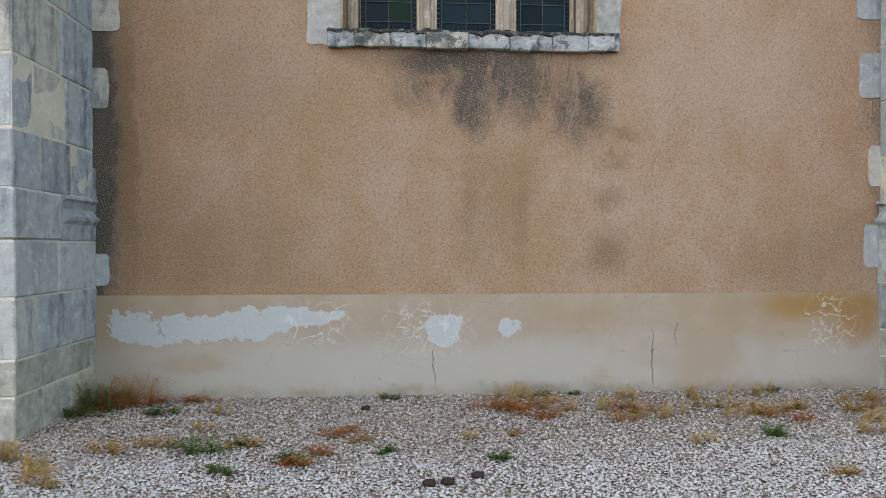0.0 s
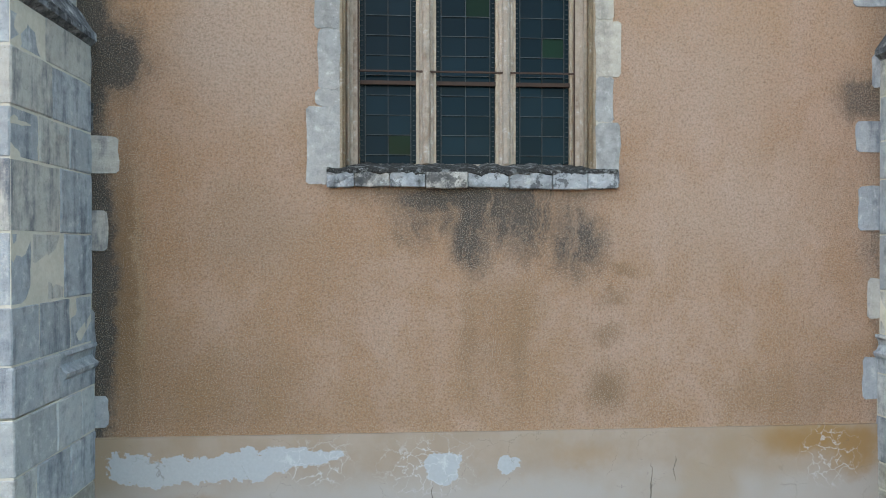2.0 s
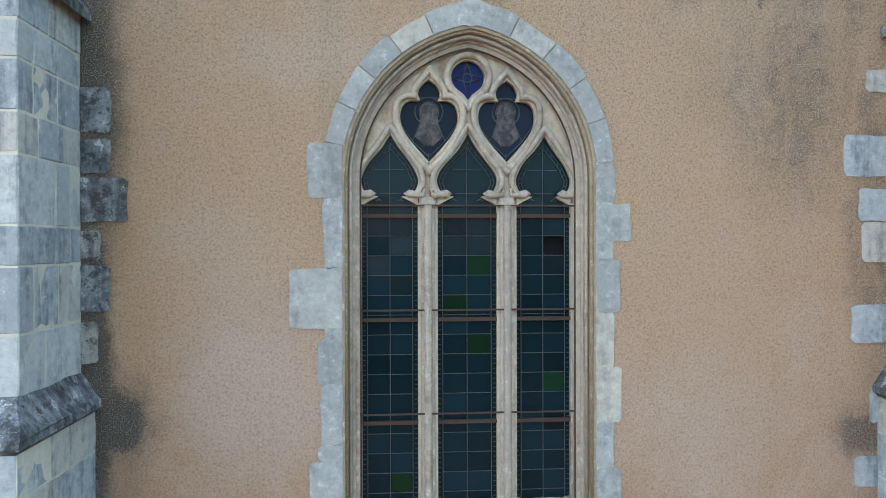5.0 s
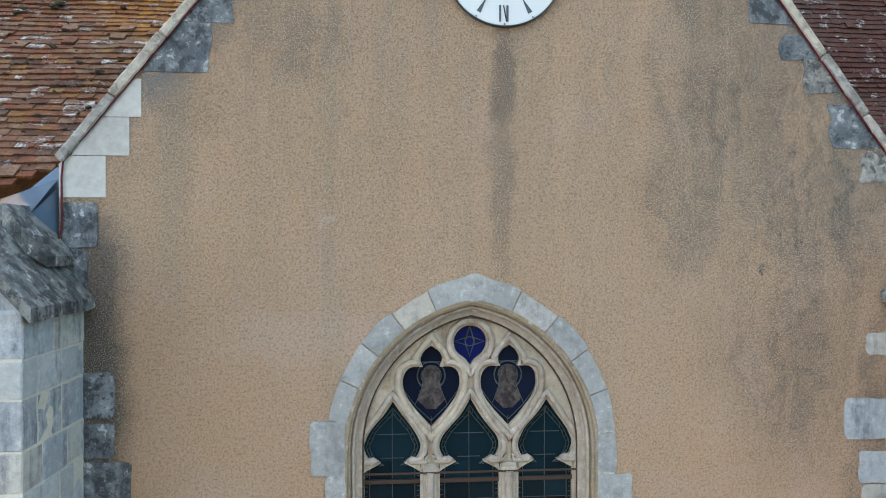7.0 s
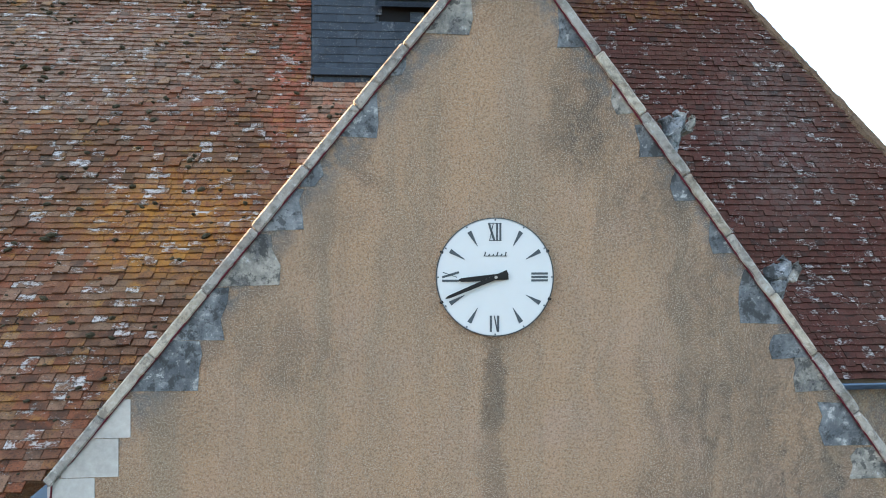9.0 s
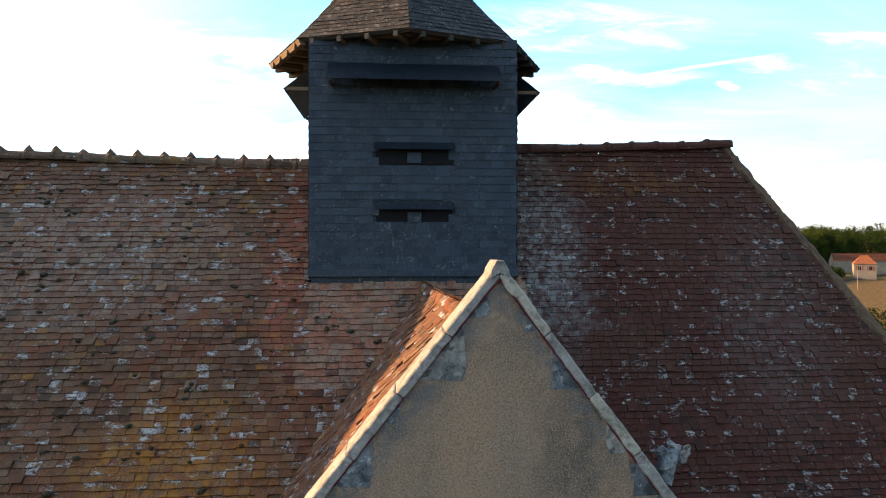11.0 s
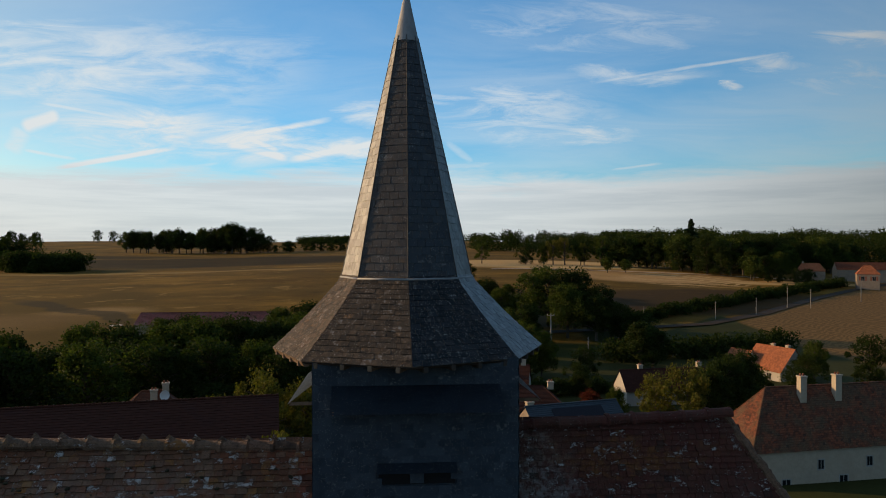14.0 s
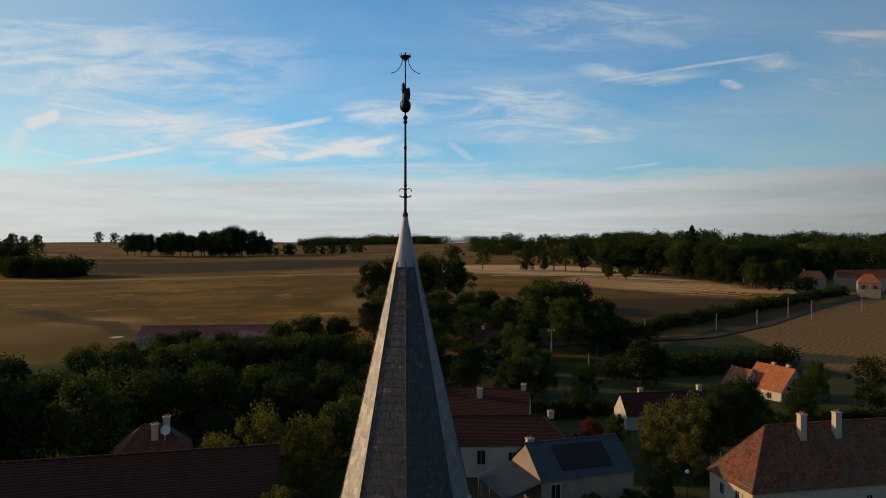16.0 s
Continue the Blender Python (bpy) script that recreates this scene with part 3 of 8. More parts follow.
def slate(name, a, c, chalk, gloss=0.45, shine=0.25, lichen=0.0):
    """Riven slates, each of its own tone, with chalky edges and, where it is old, crusts of brown and orange lichen."""
    def build(n, pos, b):
        r = spread(n)
        own = n.vmath("ADD", pos, n.vmath("MULTIPLY", n.add("ShaderNodeCombineXYZ", {0: r, 1: r, 2: r}).outputs[0], (7, 5, 9)))
        mid, fine = n.noise(3.0, own, 5.0, 0.6), n.noise(26.0, own, 6.0, 0.75)
        rough = n.noise(6.0, own, 6.0, 0.75)
        col = n.mix(r, a, c)
        col = n.mix(n.ramp(mid.outputs[0], 0.45, 0.7, 0.0, 0.5), col, tuple(x * 0.4 for x in a))
        if lichen:
            col = n.mix(n.math("MULTIPLY", n.ramp(rough.outputs[0], 0.42, 0.62), lichen), col, (0.115, 0.075, 0.045))
            col = n.mix(n.math("MULTIPLY", n.ramp(mid.outputs[0], 0.58, 0.66), n.math("MULTIPLY", n.ramp(fine.outputs[0], 0.45, 0.55), lichen)), col, (0.22, 0.11, 0.035))
        edge = n.ramp(n.math("ADD", n.math("MULTIPLY", rough.outputs[0], 0.6), n.math("MULTIPLY", fine.outputs[0], 0.4)), 0.54, 0.60, 0.0, chalk)
        col = n.mix(n.math("MULTIPLY", edge, n.ramp(n.math("FRACT", n.math("MULTIPLY", r, 23.1)), 0.45, 0.65, 0.15, 1.0)), col, (0.26, 0.265, 0.26))
        dots = n.noise(48.0, own, 2.0, 0.5)
        col = n.mix(n.math("MULTIPLY", n.ramp(dots.outputs[0], 0.66, 0.70), chalk), col, (0.42, 0.41, 0.38))
        n.put(b.inputs["Base Color"], col)
        n.put(b.inputs["Roughness"], n.ramp(fine.outputs[0], 0.3, 0.7, gloss, gloss + 0.2))
        b.inputs["Specular IOR Level"].default_value = shine
        bump(n, b, n.math("ADD", fine.outputs[0], rough.outputs[0]), 0.5, 0.012)
    return material(name, build)


def leaf(name, a, c, rough=0.75, through_light=0.35):
    """Leaves of two tones; part of the light passes through them."""
    def build(n, pos, b):
        r = spread(n)
        big = n.noise(0.5, pos, 3.0)
        col = n.mix(r, a, c)
        col = n.mix(n.ramp(big.outputs[0], 0.35, 0.7, 0.0, 0.45), col, tuple(x * 0.55 for x in a))
        n.put(b.inputs["Base Color"], col)
        b.inputs["Roughness"].default_value = rough
        b.inputs["Specular IOR Level"].default_value = 0.08
        back = n.add("ShaderNodeBsdfTranslucent", {"Color": n.mix(1.0, col, (1.0, 1.25, 0.5), "MULTIPLY")})
        both = n.add("ShaderNodeMixShader", {0: through_light, 1: b, 2: back})
        out = [x for x in n.t.nodes if x.bl_idname == "ShaderNodeOutputMaterial"][0]
        n.put(out.inputs[0], both)
    return material(name, build)


RENDER, PLINTH = render_coat(), plinth_coat()
STONE = limestone("limestone", (0.375, 0.39, 0.395), (0.11, 0.125, 0.145), 0.45, 0.85, 0.06)
STONE_PALE = limestone("pale_limestone", (0.43, 0.435, 0.42), (0.16, 0.165, 0.17), 0.35, 0.7)
STONE_WARM = limestone("tracery_stone", (0.40, 0.325, 0.26), (0.18, 0.115, 0.075), 0.35, 0.8)
STONE_SILL = limestone("sill_limestone", (0.36, 0.375, 0.38), (0.07, 0.074, 0.078), 0.55, 0.2, 0.75)
STONE_SURROUND = limestone("window_surround_stone", (0.345, 0.335, 0.315), (0.17, 0.165, 0.155), 0.4, 0.6, 0.1)
STONE_BROWN = limestone("ochre_stained_stone", (0.36, 0.27, 0.185), (0.16, 0.11, 0.07), 0.3, 0.6)
STONE_DARK = limestone("weathered_stone", (0.25, 0.265, 0.275), (0.04, 0.042, 0.045), 0.75, 0.6, 0.8)
STONE_CREAM = limestone("cream_limestone", (0.41, 0.375, 0.32), (0.21, 0.19, 0.16), 0.45, 0.4, 0.2)
STONE_CAP = limestone("lichened_cap_stone", (0.23, 0.23, 0.215), (0.028, 0.03, 0.031), 0.75, 0.9, 0.85)
STONE_RAKE = limestone("gable_stone", (0.20, 0.215, 0.225), (0.06, 0.068, 0.075), 0.75, 0.2, 0.75)
COPING = limestone("coping_lichen", (0.34, 0.31, 0.275), (0.13, 0.115, 0.095), 0.45, 0.3, 0.4)
STONE_NEW = simple("new_stone", (0.39, 0.375, 0.35), 0.85, grain=14.0, vary=0.35, by_piece=0.25, dirt=((0.22, 0.215, 0.205), 0.6))
MORTAR = simple("mortar", (0.46, 0.42, 0.35), 0.95, grain=20.0, vary=0.3, relief=0.4)
TILE_L = roof_tile("clay_tiles_old", [(0.095, 0.030, 0.015), (0.165, 0.053, 0.026), (0.175, 0.072, 0.040), (0.12, 0.047, 0.027), (0.20, 0.112, 0.072), (0.06, 0.024, 0.015)], 0.125, 0.095, 0.35, [((0.32, 0.135, 0.024), (-3.9, 3.0, 12.7), (2.0, 9, 1.2), 0.7), ((0.20, 0.085, 0.02), (-8.5, 2.5, 12.6), (2.4, 9, 1.6), 0.45), ((0.26, 0.19, 0.155), (-6.2, 5, 15.8), (4.4, 9, 1.8), 0.6), ((0.22, 0.18, 0.165), (-7.4, 3, 11.8), (1.8, 9, 0.8), 0.45), ((0.34, 0.095, 0.06), (-2.6, 5, 15.6), (0.6, 9, 2.4), 0.7)])
TILE_R = roof_tile("clay_tiles_dark", [(0.058, 0.015, 0.012), (0.072, 0.020, 0.015), (0.085, 0.028, 0.021), (0.05, 0.016, 0.013)], 0.11, -0.05, 0.15, [((0.20, 0.085, 0.02), (3.6, 6.5, 17.2), (3.4, 9, 0.45), 0.4), ((0.23, 0.222, 0.215), (2.0, 6, 15.6), (1.2, 9, 2.6), 0.75), ((0.16, 0.13, 0.125), (6.2, 6, 14.5), (1.6, 9, 2.6), 0.3)], 11.0)
TILE_NEW = roof_tile("clay_tiles_patched", [(0.26, 0.095, 0.055), (0.31, 0.135, 0.085), (0.29, 0.18, 0.125), (0.22, 0.13, 0.095)], 0.10, -0.02, 0.1)
RIDGE = roof_tile("ridge_tiles", [(0.14, 0.085, 0.06), (0.18, 0.105, 0.07), (0.11, 0.07, 0.05)], 0.10, 0.08, 0.4)
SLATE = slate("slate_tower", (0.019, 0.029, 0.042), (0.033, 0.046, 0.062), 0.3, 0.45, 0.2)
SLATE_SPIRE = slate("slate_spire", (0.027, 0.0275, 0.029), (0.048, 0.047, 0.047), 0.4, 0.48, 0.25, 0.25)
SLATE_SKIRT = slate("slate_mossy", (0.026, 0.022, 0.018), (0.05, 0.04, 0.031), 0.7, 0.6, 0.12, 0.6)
# pale lichen, lightened further to put the low sun into the colour
SLATE_SUN = slate("slate_lichen_sunlit", (0.25, 0.24, 0.217), (0.41, 0.395, 0.36), 0.6, 0.5, 0.25, 0.15)
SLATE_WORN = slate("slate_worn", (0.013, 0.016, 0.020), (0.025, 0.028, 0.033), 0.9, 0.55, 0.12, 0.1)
# lighter slate: the sky's reflection is put into its colour
SLATE_SKY = slate("slate_sky_reflection", (0.085, 0.10, 0.115), (0.15, 0.17, 0.185), 0.5, 0.4, 0.4)
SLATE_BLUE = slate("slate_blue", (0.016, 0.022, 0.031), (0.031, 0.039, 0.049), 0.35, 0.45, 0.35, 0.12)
LEAD = simple("lead_sheet", (0.24, 0.245, 0.25), 0.62, 0.35, grain=10.0, vary=0.3)
ZINC = simple("zinc", (0.11, 0.165, 0.23), 0.5, 0.25, grain=6.0, vary=0.2, relief=0.05)
def moss_crust():
    """Black moss broken by pale lichen and bare stone."""
    def build(n, pos, b):
        lump, spot, fine = n.noise(9.0, pos, 7.0, 0.75), n.noise(22.0, pos, 6.0, 0.75), n.noise(70.0, pos, 4.0, 0.7)
        col = n.mix(n.ramp(fine.outputs[0], 0.4, 0.6), (0.018, 0.018, 0.017), (0.06, 0.06, 0.055))
        col = n.mix(n.ramp(lump.outputs[0], 0.52, 0.60, 0.0, 0.9), col, (0.20, 0.205, 0.20))
        col = n.mix(n.ramp(spot.outputs[0], 0.60, 0.64, 0.0, 0.85), col, (0.36, 0.37, 0.36))
        n.put(b.inputs["Base Color"], col)
        b.inputs["Roughness"].default_value = 0.95
        bump(n, b, n.math("ADD", lump.outputs[0], n.math("ADD", spot.outputs[0], fine.outputs[0])), 1.0, 0.03)
    return material("black_moss", build)


MOSS = moss_crust()
IRON = simple("dark_iron", (0.025, 0.024, 0.024), 0.55, 0.6, grain=30.0, vary=0.4)
RUST = simple("rusted_bar", (0.055, 0.035, 0.027), 0.8, 0.2, grain=30.0, vary=0.4)
CAME = simple("lead_came", (0.055, 0.068, 0.07), 0.6, 0.3, grain=30.0, vary=0.4)
CABLE = simple("red_cable", (0.095, 0.012, 0.02), 0.55, grain=10.0, vary=0.3, relief=0)
BLACK = simple("black_paint", (0.012, 0.012, 0.013), 0.35, grain=12.0, vary=0.3, relief=0)
NUMERAL = simple("grey_numeral", (0.06, 0.075, 0.085), 0.6, grain=12.0, vary=0.2, relief=0)
CLOCKFACE = simple("white_enamel", (0.50, 0.52, 0.525), 0.35, grain=3.0, vary=0.05, relief=0)
OLDWOOD = simple("old_oak", (0.15, 0.10, 0.065), 0.85, grain=16.0, vary=0.5, relief=0.4, by_piece=0.3)
DARKWOOD = simple("blackened_oak", (0.045, 0.038, 0.032), 0.85, grain=16.0, vary=0.5, relief=0.4, by_piece=0.3)
# near-black colour that stands for the dark inside openings
DARKNESS = simple("painted_darkness", (0.01, 0.01, 0.011), 0.95, grain=3.0, vary=0.2, relief=0)


def glass(name, colour, rough=0.12):
    def build(n, pos, b):
        r = spread(n)
        k = n.math("ADD", 0.65, n.math("MULTIPLY", r, 0.7))
        n.put(b.inputs["Base Color"], n.mix(1.0, colour, n.add("ShaderNodeCombineColor", {0: k, 1: k, 2: k}).outputs[0], "MULTIPLY"))
        wave = n.noise(7.0, pos, 3.0)
        b.inputs["Roughness"].default_value = rough
        b.inputs["Specular IOR Level"].default_value = 0.07
        bump(n, b, wave.outputs[0], 0.12, 0.02)
    return material(name, build)


PANE = glass("leaded_glass", (0.0035, 0.013, 0.018))
PANE_GREEN = glass("green_glass", (0.004, 0.017, 0.009))
PANE_BLUE = glass("blue_glass", (0.007, 0.011, 0.024))
PANE_ROSE = glass("deep_blue_glass", (0.008, 0.014, 0.085))


def painted_glass():
    """Old painted glass: dull browns and greys that run into one another."""
    def build(n, pos, b):
        wash, brush = n.noise(9.0, pos, 5.0, 0.6, 0.6), n.noise(34.0, n.stretch(pos, (1, 1, 0.6)), 5.0, 0.7)
        col = n.mix(n.ramp(wash.outputs[0], 0.35, 0.65), (0.016, 0.014, 0.016), (0.075, 0.06, 0.055))
        col = n.mix(n.ramp(brush.outputs[0], 0.55, 0.68, 0.0, 0.7), col, (0.12, 0.105, 0.10))
        col = n.mix(n.ramp(brush.outputs[0], 0.45, 0.34, 0.0, 0.8), col, (0.006, 0.006, 0.010))
        n.put(b.inputs["Base Color"], col)
        b.inputs["Roughness"].default_value = 0.35
    return material("painted_glass", build)


PANE_DUSK = painted_glass()


# ---- builders ----
def mesh_ob(name, bm, mat, parent=None, label="", category="", kind="", group="", smooth=False):
    me = bpy.data.meshes.new(name)
    bmesh.ops.recalc_face_normals(bm, faces=bm.faces)
    bm.to_mesh(me)
    bm.free()
    for m in mat if isinstance(mat, (list, tuple)) else [mat]:
        me.materials.append(m)
    if smooth:
        for p in me.polygons:
            p.use_smooth = True
    ob = new(name, me)
    if parent:
        ob.parent = parent
    return tagged(ob, label, category, group, kind)


def part(name, bm, mat, parent, label="", smooth=False):
    return mesh_ob(name, bm, mat, parent, label, smooth=smooth)


def soup(name, verts, faces, mat, parent=None, label="", category="", kind="", smooth=False):
    """A mesh from arrays, with no clean-up."""
    me = bpy.data.meshes.new(name)
    me.from_pydata([tuple(v) for v in verts], [], faces)
    for m in mat if isinstance(mat, (list, tuple)) else [mat]:
        me.materials.append(m)
    if smooth:
        for p in me.polygons:
            p.use_smooth = True
    ob = new(name, me)
    if parent:
        ob.parent = parent
    return tagged(ob, label, category, "", kind)


def thing(name, label, category, at=(0, 0, 0), group="", kind=""):
    ob = new(name)
    ob.location = at
    return tagged(ob, label, category, group, kind)


def box(bm, lo, hi, m=None, bevel=0.0):
    """A box between two corners, moved by m, its edges bevelled."""
    vs = [bm.verts.new((x, y, z)) for x in (lo[0], hi[0]) for y in (lo[1], hi[1]) for z in (lo[2], hi[2])]
    quads = ((0, 1, 3, 2), (4, 6, 7, 5), (0, 4, 5, 1), (2, 3, 7, 6), (0, 2, 6, 4), (1, 5, 7, 3))
    fs = [bm.faces.new([vs[i] for i in q]) for q in quads]
    if bevel:
        es = list({e for f in fs for e in f.edges})
        out = bmesh.ops.bevel(bm, geom=es, offset=bevel, segments=1, affect="EDGES", profile=0.7)
        vs = list({v for f in out["faces"] for v in f.verts} | {v for v in vs if v.is_valid})
    if m is not None:
        bmesh.ops.transform(bm, matrix=m, verts=vs)
    return vs


def prism(bm, outline, y0, y1, holes=()):
    """A plate in the xz plane between two depths, with holes cut through it."""
    loops = [outline, *holes]
    flat = [p for loop in loops for p in loop]
    if holes:
        ring, base = [], 0
        for loop in loops:
            ring += [(base + i, base + (i + 1) % len(loop)) for i in range(len(loop))]
            base += len(loop)
        done = geometry.delaunay_2d_cdt([Vector(p) for p in flat], ring, [], 1, 1e-6)
        flat = [tuple(v) for v in done[0]]

        def solid(t):
            """Whether the middle of a triangle lies in the plate and in none of its holes."""
            cx, cz = (sum(flat[i][d] for i in t) / len(t) for d in (0, 1))
            odd = False
            for loop in (outline, *holes):
                for (ax, az), (bx, bz) in zip(loop, [*loop[1:], loop[0]]):
                    if (az > cz) != (bz > cz) and cx < ax + (cz - az) * (bx - ax) / (bz - az):
                        odd = not odd
            return odd

        tris = [tuple(t) for t in done[2] if solid(t)]
        loops = [[]]
        sides = collections.Counter(frozenset((t[i], t[(i + 1) % len(t)])) for t in tris for i in range(len(t)))
        rim = [tuple(e) for e, k in sides.items() if k == 1]
    else:
        tris, rim = geometry.tessellate_polygon([[Vector((x, z, 0)) for x, z in loop] for loop in loops]), []
    f = [bm.verts.new((x, y0, z)) for x, z in flat]
    k = [bm.verts.new((x, y1, z)) for x, z in flat]
    for t in tris:
        if len(set(t)) == 3:
            bm.faces.new([f[i] for i in t]), bm.faces.new([k[i] for i in reversed(t)])
    for u, v in rim:
        bm.faces.new((f[u], f[v], k[v], k[u]))
    base = 0
    for loop in loops:
        n = len(loop)
        for i in range(n):
            u, v = base + i, base + (i + 1) % n
            bm.faces.new((f[u], f[v], k[v], k[u]))
        base += n


def tube(bm, points, r0, r1=None, sides=6):
    """A round bar through points, tapering from r0 to r1."""
    r1 = r0 if r1 is None else r1
    rings = []
    pts = [Vector(p) for p in points]
    for i, p in enumerate(pts):
        d = (pts[min(i + 1, len(pts) - 1)] - pts[max(i - 1, 0)]).normalized()
        a = d.cross(Vector((0.31, 0.87, 0.4))).normalized()
        b = d.cross(a)
        r = r0 + (r1 - r0) * i / (len(pts) - 1)
        rings.append([bm.verts.new(p + (a * math.cos(k * math.tau / sides) + b * math.sin(k * math.tau / sides)) * r) for k in range(sides)])
    for u, v in zip(rings, rings[1:]):
        for k in range(sides):
            bm.faces.new((u[k], u[(k + 1) % sides], v[(k + 1) % sides], v[k]))
    bm.faces.new(rings[0]), bm.faces.new(rings[-1])


def lathe(bm, profile, sides=16, at=(0, 0, 0)):
    """A turned shape from pairs of radius and height."""
    rings = [[bm.verts.new((at[0] + r * math.cos(k * math.tau / sides), at[1] + r * math.sin(k * math.tau / sides), at[2] + z)) for k in range(sides)] for r, z in profile]
    for u, v in zip(rings, rings[1:]):
        for k in range(sides):
            bm.faces.new((u[k], u[(k + 1) % sides], v[(k + 1) % sides], v[k]))
    bm.faces.new(rings[0]), bm.faces.new(rings[-1])


# ---- ground ----
def ground_height(x, y):
    ys = (-60, 14, 35, 60, 90, 150, 190, 215, 300, 364, 440, 860, 1100, 1700, 4000)
    zs = (0, 0, -2.4, -5.2, -7.2, -9.6, -9.8, -7.5, -2.2, 2.0, 5.0, 17.0, 27.0, 29.0, 40.0)
    side = abs(x) * 0.02 if y > 20 else 0.0
    z = float(np.interp(y - side, ys, zs))
    if y > 150:
        z += 2.5 * math.sin(x * 0.011 + 1.0) * min(1.0, (y - 150) / 250)
    return z


def make_ground():
    def build(n, pos, b):
        sep = n.add("ShaderNodeSeparateXYZ", {0: pos})
        warp = n.noise(0.02, pos, 5.0, 0.6)
        bent = n.vmath("MULTIPLY", n.vmath("ADD", pos, n.vmath("MULTIPLY", n.vmath("SUBTRACT", warp.outputs["Color"], (0.5, 0.5, 0.5)), (26, 26, 0))), (1, 1, 0))
        big, mid, fine = n.noise(0.012, pos, 5.0), n.noise(0.12, pos, 5.0, 0.65), n.noise(1.6, pos, 5.0, 0.7)
        grass = n.mix(mid.outputs[0], (0.018, 0.024, 0.006), (0.042, 0.046, 0.012))
        # stubble fields with faint drills across the slope
        drill = n.noise(0.035, n.stretch(bent, (0.45, 1.0, 1), (0, 0, 0), (0, 0, 0.12)), 8.0, 0.72)
        straw = n.mix(n.ramp(drill.outputs[0], 0.3, 0.7), (0.058, 0.033, 0.005), (0.20, 0.113, 0.017))
        straw = n.mix(n.ramp(big.outputs[0], 0.42, 0.62), straw, (0.085, 0.052, 0.010))
        wisp = n.noise(0.055, n.stretch(bent, (0.5, 1.0, 1), (31, 7, 0), (0, 0, 0.08)), 9.0, 0.75)
        straw = n.mix(n.ramp(wisp.outputs[0], 0.55, 0.68, 0.0, 0.8), straw, (0.32, 0.20, 0.052))
        straw = n.mix(n.ramp(wisp.outputs[0], 0.42, 0.30, 0.0, 0.6), straw, (0.045, 0.030, 0.007))
        col = grass
        def field(mask, colour, col):
            return n.mix(mask, col, colour)
        col = field(n.math("MULTIPLY", n.ramp(sep.outputs[1], 196, 206), n.ramp(sep.outputs[0], 62, 58)), straw, col)
        far = n.ramp(n.vmath("LENGTH", bent, out=1), 225, 235)
        col = field(far, straw, col)
        # darker ploughed and grassy strips, pale fields, a cloud shadow painted across the stubble
        # the dark brown fields near the road hold some shadow in their tone
        for c, s, k, soft in (((-160, 585, 0), (200, 100, 9), (0.024, 0.017, 0.005), 0.35), ((-330, 690, 0), (170, 40, 9), (0.028, 0.02, 0.006), 0.5), ((-150, 452, 0), (260, 9, 9), (0.24, 0.155, 0.05), 0.6), ((60, 262, 0), (60, 45, 9), (0.03, 0.024, 0.008), 0.3), ((140, 282, 0), (75, 46, 9), (0.046, 0.028, 0.011), 0.3),
                           ((105, 480, 0), (100, 60, 9), (0.50, 0.32, 0.13), 0.3), ((150, 385, 0), (62, 46, 9), (0.34, 0.205, 0.08), 0.3), ((215, 352, 0), (50, 14, 9), (0.42, 0.26, 0.10), 0.4), ((-118, 270, 0), (26, 16, 9), (0.24, 0.15, 0.055), 0.7), ((-20, 310, 0), (18, 26, 9), (0.22, 0.14, 0.045), 0.95), ((-140, 250, 0), (50, 32, 9), (0.14, 0.085, 0.028), 0.95), ((-98, 239, 0), (3.4, 2.6, 9), (0.5, 0.46, 0.42), 0.5)):
            col = n.mix(n.math("MULTIPLY", n.blob(bent, c, s, soft), n.ramp(drill.outputs[0], 0.3, 0.6, 0.7, 1.0)), col, k)
        # farm tracks worn into the stubble
        rut = n.vmath("DOT_PRODUCT", n.vmath("SUBTRACT", bent, (-140, 285, 0)), (0.66, 0.75, 0), out=1)
        col = n.mix(n.math("MULTIPLY", n.ramp(n.math("ABSOLUTE", rut), 6.0, 3.0, 0.0, 0.8), n.blob(bent, (-130, 275, 0), (60, 60, 9), 0.4)), col, (0.035, 0.028, 0.014))
        # ploughed land beyond the road
        past = n.vmath("DOT_PRODUCT", n.vmath("SUBTRACT", n.vmath("ADD", n.vmath("MULTIPLY", pos, (0.8, 0.8, 0)), n.vmath("MULTIPLY", bent, (0.2, 0.2, 0))), (109, 226, 0)), (0.66, -0.75, 0), out=1)
        tan = n.math("MULTIPLY", n.math("MULTIPLY", n.ramp(past, 5.0, 8.0), n.ramp(past, 66.0, 56.0)), n.ramp(sep.outputs[0], 121, 125))
        meadow = n.math("MULTIPLY", n.math("MULTIPLY", n.ramp(past, -6.0, -3.0), n.ramp(past, 90.0, 70.0)), n.ramp(sep.outputs[0], 125, 121))
        col = n.mix(meadow, col, n.mix(mid.outputs[0], (0.022, 0.026, 0.008), (0.05, 0.05, 0.016)))
        furrow = n.add("ShaderNodeTexWave", {"Vector": n.stretch(bent, (0.5, 1.0, 1), (0, 0, 0), (0, 0, 0.75)), "Scale": 0.22, "Distortion": 2.5, "Detail": 6.0, "Detail Scale": 1.4})
        col = n.mix(tan, col, n.mix(n.ramp(furrow.outputs[0], 0.2, 0.8), (0.125, 0.074, 0.028), (0.175, 0.105, 0.04)))
        # vineyard rows on the far slope
        arc = n.vmath("LENGTH", n.vmath("SUBTRACT", bent, (120, 440, 0)), out=1)
        rows = n.math("SINE", n.math("MULTIPLY", arc, 1.1))
        vines = n.blob(bent, (162, 362, 0), (40, 40, 9), 0.3)
